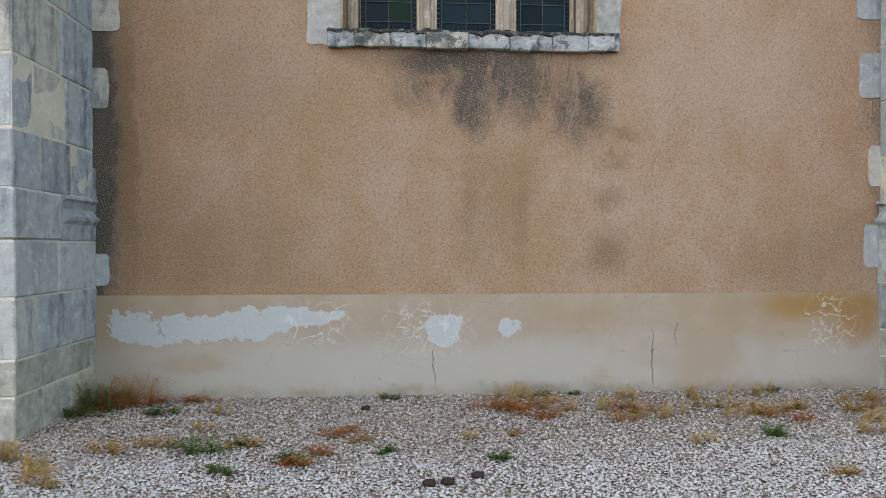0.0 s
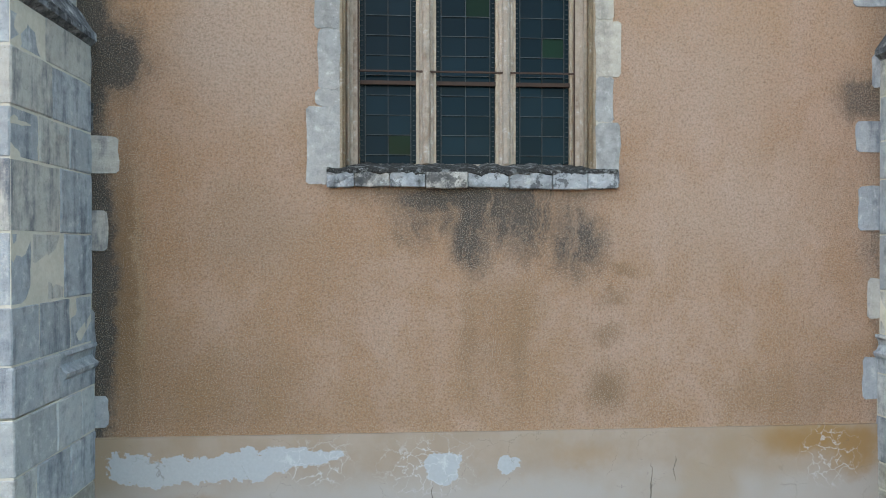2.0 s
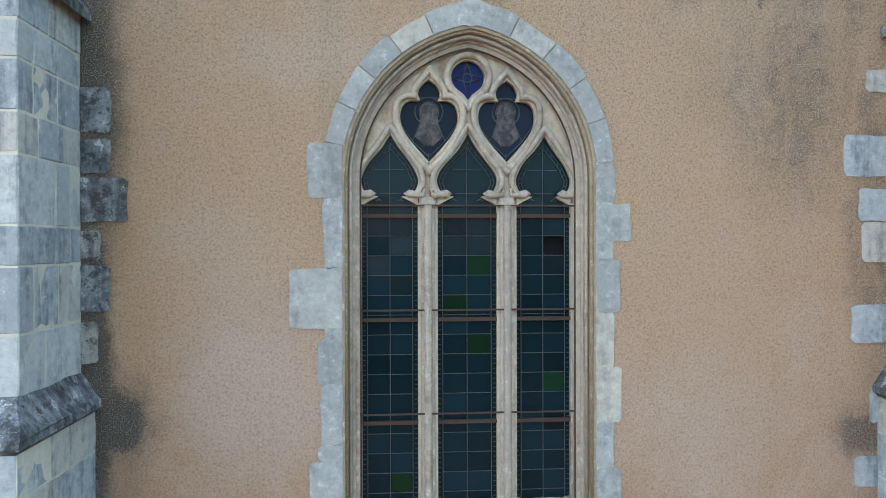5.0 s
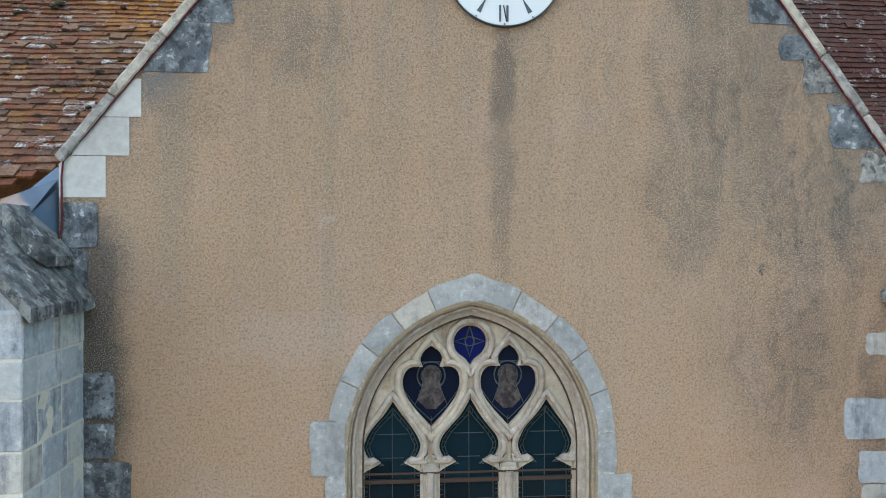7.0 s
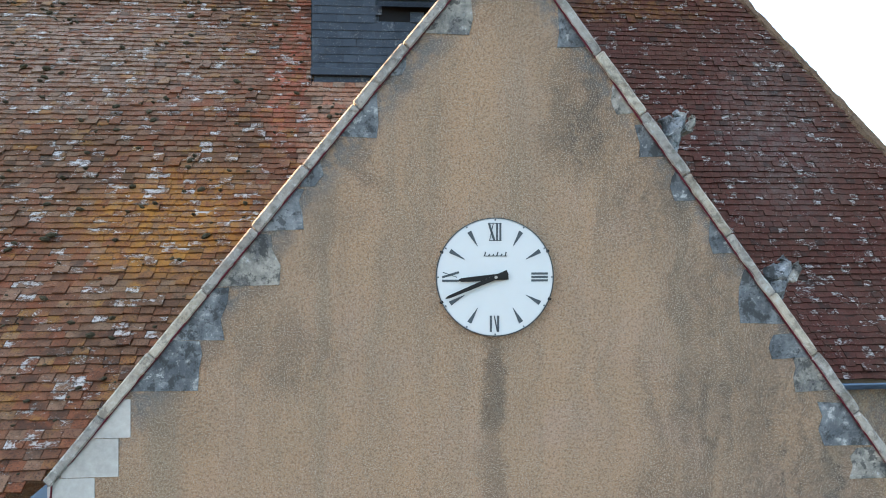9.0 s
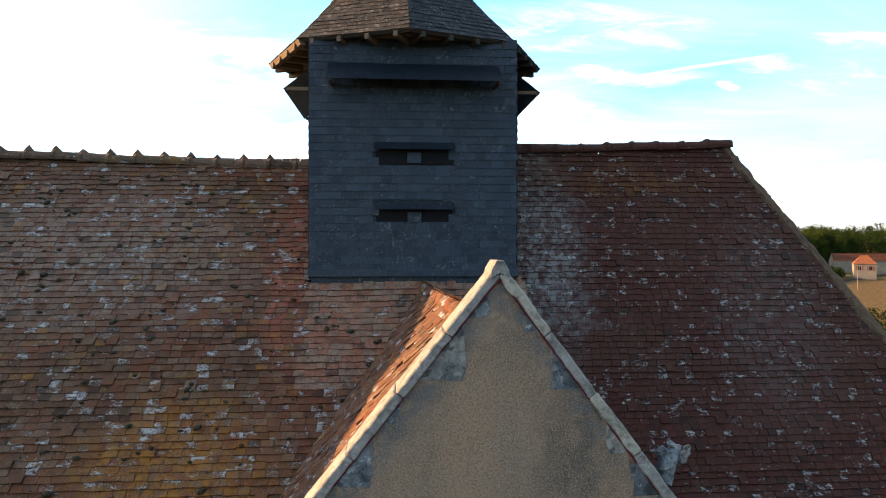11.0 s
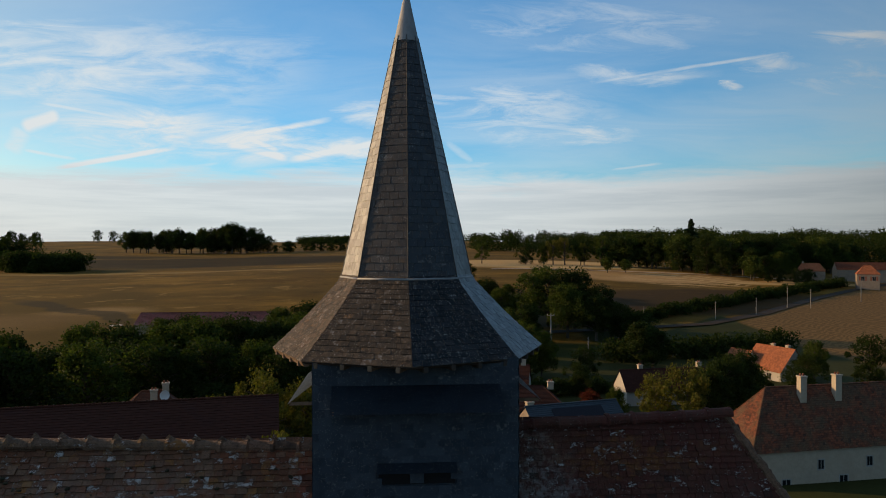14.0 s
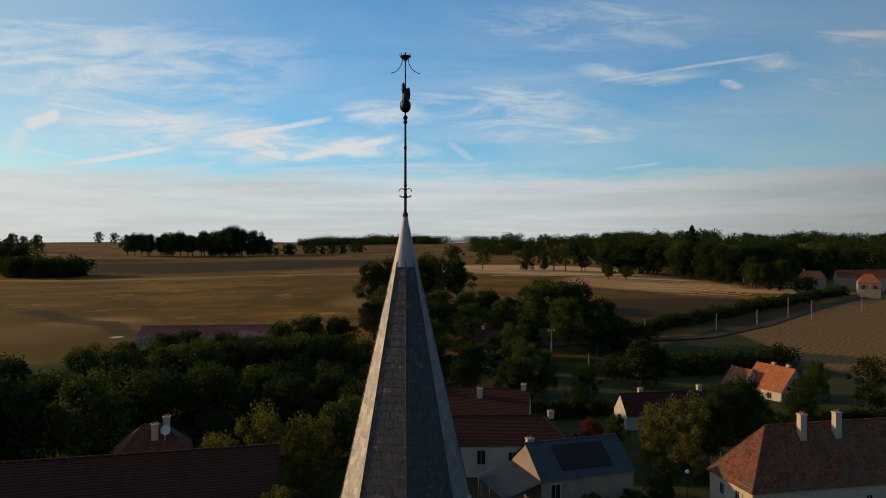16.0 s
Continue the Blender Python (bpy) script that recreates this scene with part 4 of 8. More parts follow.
        col = n.mix(n.math("MULTIPLY", vines, n.ramp(rows, -0.2, 0.6, 0.0, 0.8)), col, (0.46, 0.29, 0.125))
        col = n.mix(n.ramp(fine.outputs[0], 0.45, 0.7, 0.0, 0.4), col, n.mix(1.0, col, (0.45, 0.45, 0.45), "MULTIPLY"))
        # gravel round the church: grey limestone chips
        chips = n.add("ShaderNodeTexVoronoi", {"Vector": pos, "Scale": 38.0})
        chip2 = n.noise(75.0, pos, 3.0, 0.6)
        gravel = n.mix(n.ramp(chips.outputs["Color"], 0.1, 0.9), (0.16, 0.125, 0.105), (0.30, 0.25, 0.22))
        gravel = n.mix(n.ramp(chips.outputs[0], 0.45, 0.75, 0.0, 0.85), gravel, (0.05, 0.042, 0.035))
        soil = n.noise(1.1, n.stretch(pos, (1, 2.2, 1)), 5.0, 0.65)
        edge = n.ramp(sep.outputs[1], -2.0, 0.0, 0.0, 0.16)
        gravel = n.mix(n.ramp(n.math("ADD", soil.outputs[0], edge), 0.5, 0.68, 0.0, 0.75), gravel, (0.17, 0.125, 0.085))
        near = n.ramp(n.vmath("LENGTH", n.vmath("MULTIPLY", pos, (1, 1, 0)), out=1), 24, 20)
        col = n.mix(near, col, gravel)
        n.put(b.inputs["Base Color"], col)
        b.inputs["Roughness"].default_value = 0.95
        b.inputs["Specular IOR Level"].default_value = 0.05
        bump(n, b, n.math("ADD", n.math("MULTIPLY", chips.outputs[0], -1.0), chip2.outputs[0]), n.math("MULTIPLY", near, 0.9), 0.02)
    mat = material("ground", build)
    rings = [0, 3, 6, 10, 14, 18, 24, 32, 42, 54, 68, 84, 102, 122, 145, 170, 190, 205, 225, 250, 280, 315, 355, 400, 450, 520, 600, 700, 820, 960, 1120, 1350, 1700, 2200, 3000, 4200]
    sides = 144
    verts = [(0, 0, 0)]
    for r in rings[1:]:
        for k in range(sides):
            x, y = r * math.cos(k * math.tau / sides), r * math.sin(k * math.tau / sides)
            verts.append((x, y, ground_height(x, y)))
    faces = [(0, 1 + k, 1 + (k + 1) % sides) for k in range(sides)]
    for i in range(len(rings) - 2):
        a, c = 1 + i * sides, 1 + (i + 1) * sides
        faces += [(a + k, c + k, c + (k + 1) % sides, a + (k + 1) % sides) for k in range(sides)]
    soup("ground", verts, faces, mat, None, "pale gravel yard, grass and dry stubble fields rising to a low hill", "ground", "structure", True)


make_ground()

# ---- church: gable wall with its window ----
CX = -0.175
SPRING, OFF = 7.13, 0.27
APEX_X, APEX_Z, SLOPE_L, SLOPE_R = 0.26, 15.72, 1.24, 1.34
WALL_L, WALL_R = -4.23, 4.42


def arch(radius, foot, steps=14):
    """Outline of a pointed opening: two arcs over straight jambs, from lower left round to lower right."""
    half = radius - OFF
    top = math.acos(OFF / radius)
    left = [(CX + OFF - radius * math.cos(top * i / steps), SPRING + radius * math.sin(top * i / steps)) for i in range(steps + 1)]
    right = [(2 * CX - x, z) for x, z in reversed(left[:-1])]
    return [(CX - half, foot), *left, *right, (CX + half, foot)]


def rake_z(x, drop=0.0):
    return APEX_Z - drop - ((APEX_X - x) * SLOPE_L if x < APEX_X else (x - APEX_X) * SLOPE_R)


gable_wall = thing("wall_gable", "ochre roughcast gable wall with dark run-off stains", "wall", kind="structure")
bm = bmesh.new()
prism(bm, [(WALL_L, -0.3), (WALL_R, -0.3), (WALL_R, rake_z(WALL_R, 0.12)), (APEX_X, APEX_Z - 0.12), (WALL_L, rake_z(WALL_L, 0.12))], 0.0, 0.75, [arch(1.60, 3.50)])
part("rendered_wall", bm, RENDER, gable_wall)
bm = bmesh.new()
prism(bm, [(-4.0, -0.3), (4.35, -0.3), (4.35, 1.012), (1.2, 1.008), (-3.74, 1.02), (-4.0, 1.02)], -0.035, 0.1)
part("plinth", bm, PLINTH, gable_wall, "cream cement plinth with flaked pale paint")


def block(bm, x0, x1, z0, z1, y0=-0.012, y1=0.12, rough=0.012):
    """One dressed stone set in the wall, its outline a little uneven."""
    c = min(0.03, (x1 - x0) * 0.2, (z1 - z0) * 0.2)
    out = []
    for (ax, az), (bx, bz) in (((x0 + c, z0), (x1 - c, z0)), ((x1, z0 + c), (x1, z1 - c)), ((x1 - c, z1), (x0 + c, z1)), ((x0, z1 - c), (x0, z0 + c))):
        for k in range(4):
            out.append((ax + (bx - ax) * k / 3 + random.uniform(-rough, rough) * (0.4 if k in (0, 3) else 1.0), az + (bz - az) * k / 3 + random.uniform(-rough, rough) * (0.4 if k in (0, 3) else 1.0)))
    prism(bm, out, y0, y1)


# quoins where the gable meets its buttresses
rng = random.Random(4)
for side, blocks in (("l", [(1.12, 1.42, -3.72), (1.77, 2.27, -3.842), (2.3, 2.62, -3.95), (2.84, 3.235, -3.722), (3.24, 3.58, -3.87), (3.6, 3.955, -3.612), (4.0, 4.3, -3.85), (5.3, 5.7, -3.84), (5.8, 6.25, -3.724), (6.3, 6.6, -3.82), (6.68, 7.11, -3.554), (7.15, 7.5, -3.72), (7.55, 8.0, -3.717), (9.22, 9.66, -3.86), (8.75, 9.2, -3.97)]),
                     ("r", [(1.27, 1.71, 3.988), (2.117, 2.545, 4.043), (3.05, 3.51, 3.937), (3.87, 4.19, 3.911), (4.55, 4.9, 4.085), (5.4, 5.8, 3.876), (6.26, 6.68, 3.998), (6.69, 7.04, 3.958), (7.17, 7.6, 3.801), (8.06, 8.3, 4.04), (0.2, 0.7, 4.2)])):
    for z0, z1, x in blocks:
        bm = bmesh.new()
        if side == "l":
            block(bm, -4.2, x, z0, z1)
        else:
            block(bm, x, 4.4, z0, z1)
        part("quoin", bm, STONE_DARK if side == "l" and z0 not in (2.84, 3.6, 1.77, 1.12) else STONE, gable_wall)

# new white kneeler stones and old weathered stones up the two slopes
for x0, x1, z0, z1 in ((-4.225, -3.785, 9.71, 10.12), (-4.1, -3.56, 10.12, 10.5), (-3.82, -3.445, 10.5, 10.88)):
    bm = bmesh.new()
    pts = [(x0, z0), (x1, z0), (x1, z1)] + ([(x0, z1)] if rake_z(x0, 0.13) > z1 else [(APEX_X - (APEX_Z - 0.13 - z1) / SLOPE_L, z1), (x0, max(z0 + 0.02, rake_z(x0, 0.13)))])
    pts = [(x, z - 0.007 if z == z1 else z) for x, z in pts]
    prism(bm, pts, -0.01, 0.1)
    part("kneeler_stone", bm, STONE_NEW, gable_wall, "new white limestone block")


def rake_stone(x_in, z0, z1, side, mat):
    """A stone whose outer end is cut to the slope of the gable."""
    slope = SLOPE_L if side < 0 else SLOPE_R
    xa = APEX_X + side * (APEX_Z - 0.13 - z0) / slope
    xb = APEX_X + side * (APEX_Z - 0.13 - z1) / slope
    j = lambda: rng.uniform(-0.06, 0.06)
    if side * (xb - x_in) > 0:
        pts = [(xa, z0), (xb, z1), (x_in + j(), z1 + j() * 0.4), (x_in + j(), z0 * 0.3 + z1 * 0.7), (x_in + j(), z0 * 0.6 + z1 * 0.4), (x_in + j(), z0 + j() * 0.4)]
    else:
        pts = [(xa, z0), (x_in, APEX_Z - 0.13 - abs(x_in - APEX_X) * slope), (x_in + j(), (z0 * 1.5 + z1 * 0.5) / 2), (x_in + j(), z0 + j() * 0.4)]
    bm = bmesh.new()
    prism(bm, pts, -0.008, 0.1)
    part("gable_stone", bm, mat, gable_wall)


for x, z0, z1 in ((-2.75, 10.95, 11.45), (-2.55, 11.45, 11.95), (-2.05, 11.97, 12.5), (-1.80, 12.52, 12.95), (-1.62, 12.96, 13.45), (-1.05, 13.47, 14.05), (-0.75, 14.07, 14.5), (-0.12, 14.52, 15.12), (0.12, 15.14, 15.42)):
    rake_stone(x, z0, z1, -1, STONE_RAKE)
for x, z0, z1 in ((0.5, 15.0, 15.4), (0.8, 14.42, 14.98), (1.38, 13.75, 14.2), (1.66, 13.3, 13.62), (2.02, 12.85, 13.2), (2.42, 12.3, 12.83), (2.78, 11.55, 12.1), (3.1, 11.2, 11.45), (3.3, 10.85, 11.18), (3.62, 10.25, 10.7), (4.0, 9.9, 10.23)):
    rake_stone(x, z0, z1, 1, STONE_RAKE)

# coping along both slopes, stone by stone, and the apex stone
for side, slope, foot in ((-1, SLOPE_L, WALL_L - 0.03), (1, SLOPE_R, WALL_R + 0.1)):
    reach = abs(foot - APEX_X)
    count = 9
    ang = math.atan(slope)
    length = reach / math.cos(ang)
    for i in range(count):
        a, c = 0.12 + (length - 0.12) * i / count, 0.12 + (length - 0.12) * (i + 1) / count - 0.008
        bm = bmesh.new()
        box(bm, (a, -0.05 + rng.uniform(-0.006, 0.006), -0.105), (c, 0.42, rng.uniform(-0.008, 0.008)), None, 0.015)
        turn = pose(APEX_X, 0, APEX_Z) @ (Matrix.Rotation(ang, 4, "Y") if side > 0 else Matrix.Rotation(math.pi - ang, 4, "Y") @ Matrix.Diagonal((1, 1, -1, 1)))
        bmesh.ops.transform(bm, matrix=turn, verts=bm.verts)
        bmesh.ops.subdivide_edges(bm, edges=[q for q in bm.edges if q.calc_length() > 0.3], cuts=12)
        for v in bm.verts:
            v.co += Vector((0.6, 1, 1)) * 0.022 * noise.noise(v.co * 5.0) + Vector((0.6, 1, 1)) * 0.012 * noise.noise(v.co * 17.0)
        part("coping_stone", bm, COPING, gable_wall)
bm = bmesh.new()
prism(bm, [(APEX_X - 0.10, APEX_Z - 0.17), (APEX_X, APEX_Z - 0.12), (APEX_X + 0.10, APEX_Z - 0.17), (APEX_X + 0.09, APEX_Z - 0.09), (APEX_X + 0.035, APEX_Z + 0.005), (APEX_X - 0.035, APEX_Z + 0.005), (APEX_X - 0.09, APEX_Z - 0.09)], -0.06, 0.44)
part("apex_stone", bm, COPING, gable_wall)

# carved crockets standing on the coping of one slope: a stem that swells into curled, eroded leaves
for z in (13.42, 11.85):
    x = APEX_X + (APEX_Z - z) / SLOPE_R
    bm = bmesh.new()
    for line, r0, r1 in ((((0.06, 0.0), (0.09, 0.12), (0.12, 0.30)), 0.085, 0.10), (((0.10, 0.22), (0.02, 0.34), (-0.03, 0.33)), 0.10, 0.03), (((0.12, 0.25), (0.20, 0.38), (0.13, 0.44)), 0.10, 0.035), (((0.14, 0.2), (0.27, 0.24), (0.33, 0.34), (0.30, 0.39)), 0.07, 0.03), (((0.02, 0.02), (-0.02, 0.14)), 0.06, 0.02)):
        tube(bm, [(x + cx, 0.16, z + cz - 0.05) for cx, cz in line], r0, r1, 8)
    bmesh.ops.subdivide_edges(bm, edges=bm.edges, cuts=2, use_grid_fill=True)
    for v in bm.verts:
        v.co += Vector((1, 1, 1)) * 0.05 * noise.noise(v.co * 8.0) + Vector((1, -1, 1)) * 0.025 * noise.noise(v.co * 22.0)
    part("crocket", bm, STONE_DARK, gable_wall, "lichen-grey carved stone crocket")

# ---- the tall window ----
window = thing("window_1", "tall pointed three-light church window with stone tracery and leaded glass", "window", kind="structure")
# flush surround of voussoirs and long and short jamb stones
rng = random.Random(11)
jambs = {"l": [(3.5, 4.28, 0.14), (4.28, 4.45, 0.05), (4.45, 5.05, 0.02), (5.05, 5.5, 0.06), (5.62, 6.22, 0.34), (6.22, 6.55, -0.01), (6.55, 6.92, 0.0), (6.92, 7.48, 0.15)],
         "r": [(3.5, 4.15, 0.06), (4.15, 4.62, -0.01), (4.62, 5.2, 0.07), (5.2, 5.75, 0.0), (5.75, 6.3, 0.06), (6.3, 6.48, -0.02), (6.48, 6.88, 0.17), (6.88, 7.3, 0.0)]}
for side, blocks in jambs.items():
    s = -1 if side == "l" else 1
    inner, outer = CX + s * 1.30, CX + s * 1.475
    bm = bmesh.new()
    prism(bm, [(min(inner, outer), 3.5), (max(inner, outer), 3.5), (max(inner, outer), 7.4), (min(inner, outer), 7.4)], -0.004, 0.2)
    part("jamb_bed", bm, STONE_SURROUND, window)
    for z0, z1, more in blocks:
        inner, outer = CX + s * 1.30, CX + s * (1.49 + more)
        bm = bmesh.new()
        block(bm, min(inner, outer), max(inner, outer), z0, z1 - 0.006, -0.010, 0.2, 0.014)
        part("jamb_stone", bm, STONE_SURROUND, window)
for s in (-1, 1):
    top = math.acos(OFF / 1.67)
    begin = 0.10 if s > 0 else 0.20
    cuts = [begin + (top - 0.02 - begin) * i / 5 for i in range(6)]
    for i in range(5):
        a, c = cuts[i] + 0.003, cuts[i + 1] - 0.003
        ring = []
        extra = rng.uniform(-0.012, 0.02)
        for k in range(6):
            u = a + (c - a) * k / 5
            ring.append((1.58, u))
        for k in range(6):
            u = c - (c - a) * k / 5
            ring.append((1.74 + 0.075 * min(1.0, u / top) ** 0.6 + extra + rng.uniform(-0.006, 0.006), u))
        pts = [(CX - s * OFF + s * r * math.cos(u), SPRING + r * math.sin(u)) for r, u in ring]
        bm = bmesh.new()
        prism(bm, pts, -0.016, 0.2)
        part("voussoir", bm, STONE_SURROUND, window)
bm = bmesh.new()
prism(bm, [(CX - 0.17, 8.70), (CX, 8.66), (CX + 0.17, 8.70), (CX + 0.29, 8.80), (CX + 0.25, 8.86), (CX + 0.03, 8.955), (CX - 0.06, 8.93), (CX - 0.15, 8.86)], -0.018, 0.2)
part("keystone", bm, STONE_SURROUND, window)

# moulded reveal: steps that narrow towards the glass
steps = [(1.585, 0.0, 1.545), (1.545, 0.06, 1.515), (1.515, 0.10, 1.475), (1.475, 0.155, 1.45), (1.45, 0.18, 1.40)]
for i, (r0, y0, r1) in enumerate(steps):
    bm = bmesh.new()
    outer, inner = arch(r0 + 0.03, 3.6), arch(r1, 3.6)
    vo = [[bm.verts.new((x, y, z)) for x, z in line] for line, y in ((outer, y0), (inner, y0), (inner, y0 + 0.07), (outer, y0 + 0.07))]
    for a, c in zip(vo, vo[1:] + vo[:1]):
        for k in range(len(outer) - 1):
            bm.faces.new((a[k], a[k + 1], c[k + 1], c[k]))
    part("reveal_moulding", bm, STONE_BROWN if i < 2 else STONE_WARM, window)

MULL = [(-0.705, -0.498), (0.128, 0.338)]
LIGHTS = [(-1.29, -0.705), (-0.498, 0.128), (0.338, 0.92)]


def mirror(pts):
    return [(2 * CX - x, z) for x, z in reversed(pts)]


def curve(pts, n=6):
    """A smooth closed loop through points, sharp where a point is given twice."""
    out = []
    m = len(pts)
    for i in range(m):
        p0, p1, p2, p3 = pts[i - 1], pts[i], pts[(i + 1) % m], pts[(i + 2) % m]
        if p1 == p2:
            continue
        if p0 == p1:
            p0 = (2 * p1[0] - p2[0], 2 * p1[1] - p2[1])
        if p3 == p2:
            p3 = (2 * p2[0] - p1[0], 2 * p2[1] - p1[1])
        for k in range(n):
            t = k / n
            out.append(tuple(0.5 * (2 * b + (c - a) * t + (2 * a - 5 * b + 4 * c - d) * t * t + (3 * b - a - 3 * c + d) * t ** 3) for a, b, c, d in zip(p0, p1, p2, p3)))
    return out


def light_head(x0, x1, peak_x, peak_z, grow=0.0):
    """Head of a light: two cusps, a trefoil swell and an ogee point, over straight sides."""
    g = grow
    c = (x0 + x1) / 2
    w = (x1 - x0) / 2 + g
    left = [(c - w, 3.74), (c - w, 3.74), (c - w, 6.80), (c - w + 0.0, 6.86), (c - w + 0.17, 6.955 + g), (c - w + 0.17, 6.955 + g), (c - w + 0.05, 6.99), (c - w - 0.005, 7.11), (c - w + 0.025, 7.22 + g * 0.5), (c - 0.205 - g * 0.7, 7.325 + g * 0.7), (peak_x - 0.095 - g, 7.46 + g * 0.6), (peak_x, peak_z + g * 2), (peak_x, peak_z + g * 2)]
    right = [(2 * c - x, z) for x, z in reversed(left[:-2])]
    right[0] = (peak_x + 0.095 + g, 7.46 + g * 0.6)
    return curve(left + right, 5)


def mouchette(grow=0.0):
    g = grow
    x, z = -0.585, 7.72
    left = [(0.01, -0.41 - 2 * g), (0.01, -0.41 - 2 * g), (-0.12 - g, -0.27 - g), (-0.25 - g, -0.10), (-0.30 - g, 0.04), (-0.285 - g, 0.165 + g), (-0.215 - g * 0.6, 0.235 + g), (-0.09 - g, 0.24 + g), (-0.09 - g, 0.24 + g), (-0.115 - g, 0.315), (-0.08 - g, 0.40), (0.0, 0.465 + g * 2), (0.0, 0.46 + g * 2)]
    right = [(-a, b) for a, b in reversed(left[1:-1])]
    pts = left + right[1:]
    return curve([(x + a, z + b) for a, b in pts], 5)


def ring_loop(cx, cz, r, n=28):
    return [(cx + r * math.cos(i * math.tau / n), cz + r * math.sin(i * math.tau / n)) for i in range(n)]


def drop_loop(grow):
    """Outline of the rosette: a circle drawn down to a point."""
    r = 0.175 + grow
    return [(CX + r * math.cos(a), 8.215 + r * math.sin(a)) for a in np.linspace(math.radians(-48), math.radians(228), 26)] + [(CX - 0.045 - grow * 0.5, 8.03 - grow), (CX, 7.97 - grow * 2), (CX + 0.045 + grow * 0.5, 8.03 - grow)]


PEAKS = [(-0.99, 7.60), (CX, 7.62), (0.64, 7.60)]
holes = [light_head(a, c, px, pz) for (a, c), (px, pz) in zip(LIGHTS, PEAKS)]
m = mouchette()
holes += [m, mirror(m), drop_loop(0.0)]
bm = bmesh.new()
prism(bm, arch(1.43, 3.62), 0.24, 0.34, holes)
part("tracery", bm, STONE_WARM, window, "pale carved stone tracery")
# the mullions and jambs stand proud of the tracery's field
for a, c in ((CX - 1.16, LIGHTS[0][0] - 0.028), (LIGHTS[0][1] + 0.028, LIGHTS[1][0] - 0.028), (LIGHTS[1][1] + 0.028, LIGHTS[2][0] - 0.028), (LIGHTS[2][1] + 0.028, CX + 1.16)):
    if c - a < 0.02:
        continue
    bm = bmesh.new()
    box(bm, (a, 0.205, 3.62), (c, 0.245, 6.95), None, 0.012)
    part("mullion_face", bm, STONE_WARM, window)
for radius, y, thick, mat in ((1.535, 0.045, 0.022, STONE_BROWN), (1.492, 0.095, 0.020, STONE_WARM), (1.412, 0.215, 0.03, STONE_WARM)):
    bm = bmesh.new()
    tube(bm, [(x, y, z) for x, z in arch(radius, 3.64, 24)], thick, None, 8)
    part("reveal_roll", bm, mat, window, smooth=True)
# raised rolls round the openings
m = mouchette(0.048)
for loop in (m, mirror(m), drop_loop(0.05)):
    bm = bmesh.new()
    tube(bm, [(x, 0.222, z) for x, z in loop + loop[:1]], 0.036, None, 8)
    part("tracery_roll", bm, STONE_WARM, window, smooth=True)
for (a, c), (px, pz) in zip(LIGHTS, PEAKS):
    head = [(x, z) for x, z in light_head(a, c, px, pz, 0.045) if z > 6.97]
    bm = bmesh.new()
    tube(bm, [(x, 0.222, z) for x, z in head], 0.034, None, 8)
    part("tracery_roll", bm, STONE_WARM, window, smooth=True)
bm = bmesh.new()
tube(bm, [(x, 0.186, z) for x, z in arch(1.396, 3.66, 18)], 0.011, None, 5)
part("iron_frame", bm, RUST, window, "thin dark iron frame round the tracery")
# rounded mullion noses
for a, c in MULL:
    bm = bmesh.new()
    tube(bm, [((a + c) / 2, 0.205, 3.74), ((a + c) / 2, 0.205, 6.86)], 0.045, None, 10)
    box(bm, (a + 0.02, 0.19, 6.84), (c - 0.02, 0.24, 6.90), None, 0.01)
    part("mullion_nose", bm, STONE_WARM, window)

# sill: weathered blocks with a sloping top and a black crust
rng = random.Random(5)
edges = [-1.60, -1.33, -0.98, -0.62, -0.2, 0.22, 0.66, 1.02, 1.34]
for x0, x1 in zip(edges, edges[1:]):
    d = rng.uniform(-0.015, 0.012)
    bm = bmesh.new()
    box(bm, (x0 + 0.002, -0.08 + d, 3.47 + rng.uniform(-0.016, 0.008)), (x1 - 0.002, 0.24, 3.625), None, 0.008)
    bmesh.ops.subdivide_edges(bm, edges=[q for q in bm.edges if q.calc_length() > 0.06], cuts=3, use_grid_fill=True)
    for v in bm.verts:
        v.co += Vector((0.5, 1, 1)) * 0.016 * noise.noise(v.co * 9.0) + Vector((0.5, 1, 1)) * 0.008 * noise.noise(v.co * 31.0)
    part("sill_stone", bm, STONE_SILL, window, "blue-grey stone sill block")
bm = bmesh.new()
n_x = 90
cols = []
for i in range(n_x + 1):
    x = -1.60 + 2.94 * i / n_x
    w = 0.03 * noise.noise((x * 7.0, 0, 0)) + 0.025 * noise.noise((x * 23.0, 1, 0))
    cols.append([bm.verts.new((x, y + w * 0.8, z + w)) for y, z in ((-0.05, 3.60), (-0.085, 3.618), (-0.06, 3.655), (0.24, 3.745), (0.24, 3.58))])
for u, v in zip(cols, cols[1:]):
    for k in range(5):
        bm.faces.new((u[k], u[(k + 1) % 5], v[(k + 1) % 5], v[k]))
bm.faces.new(cols[0]), bm.faces.new(cols[-1])
part("sill_top", bm, MOSS, window, "sloping sill top under black moss")

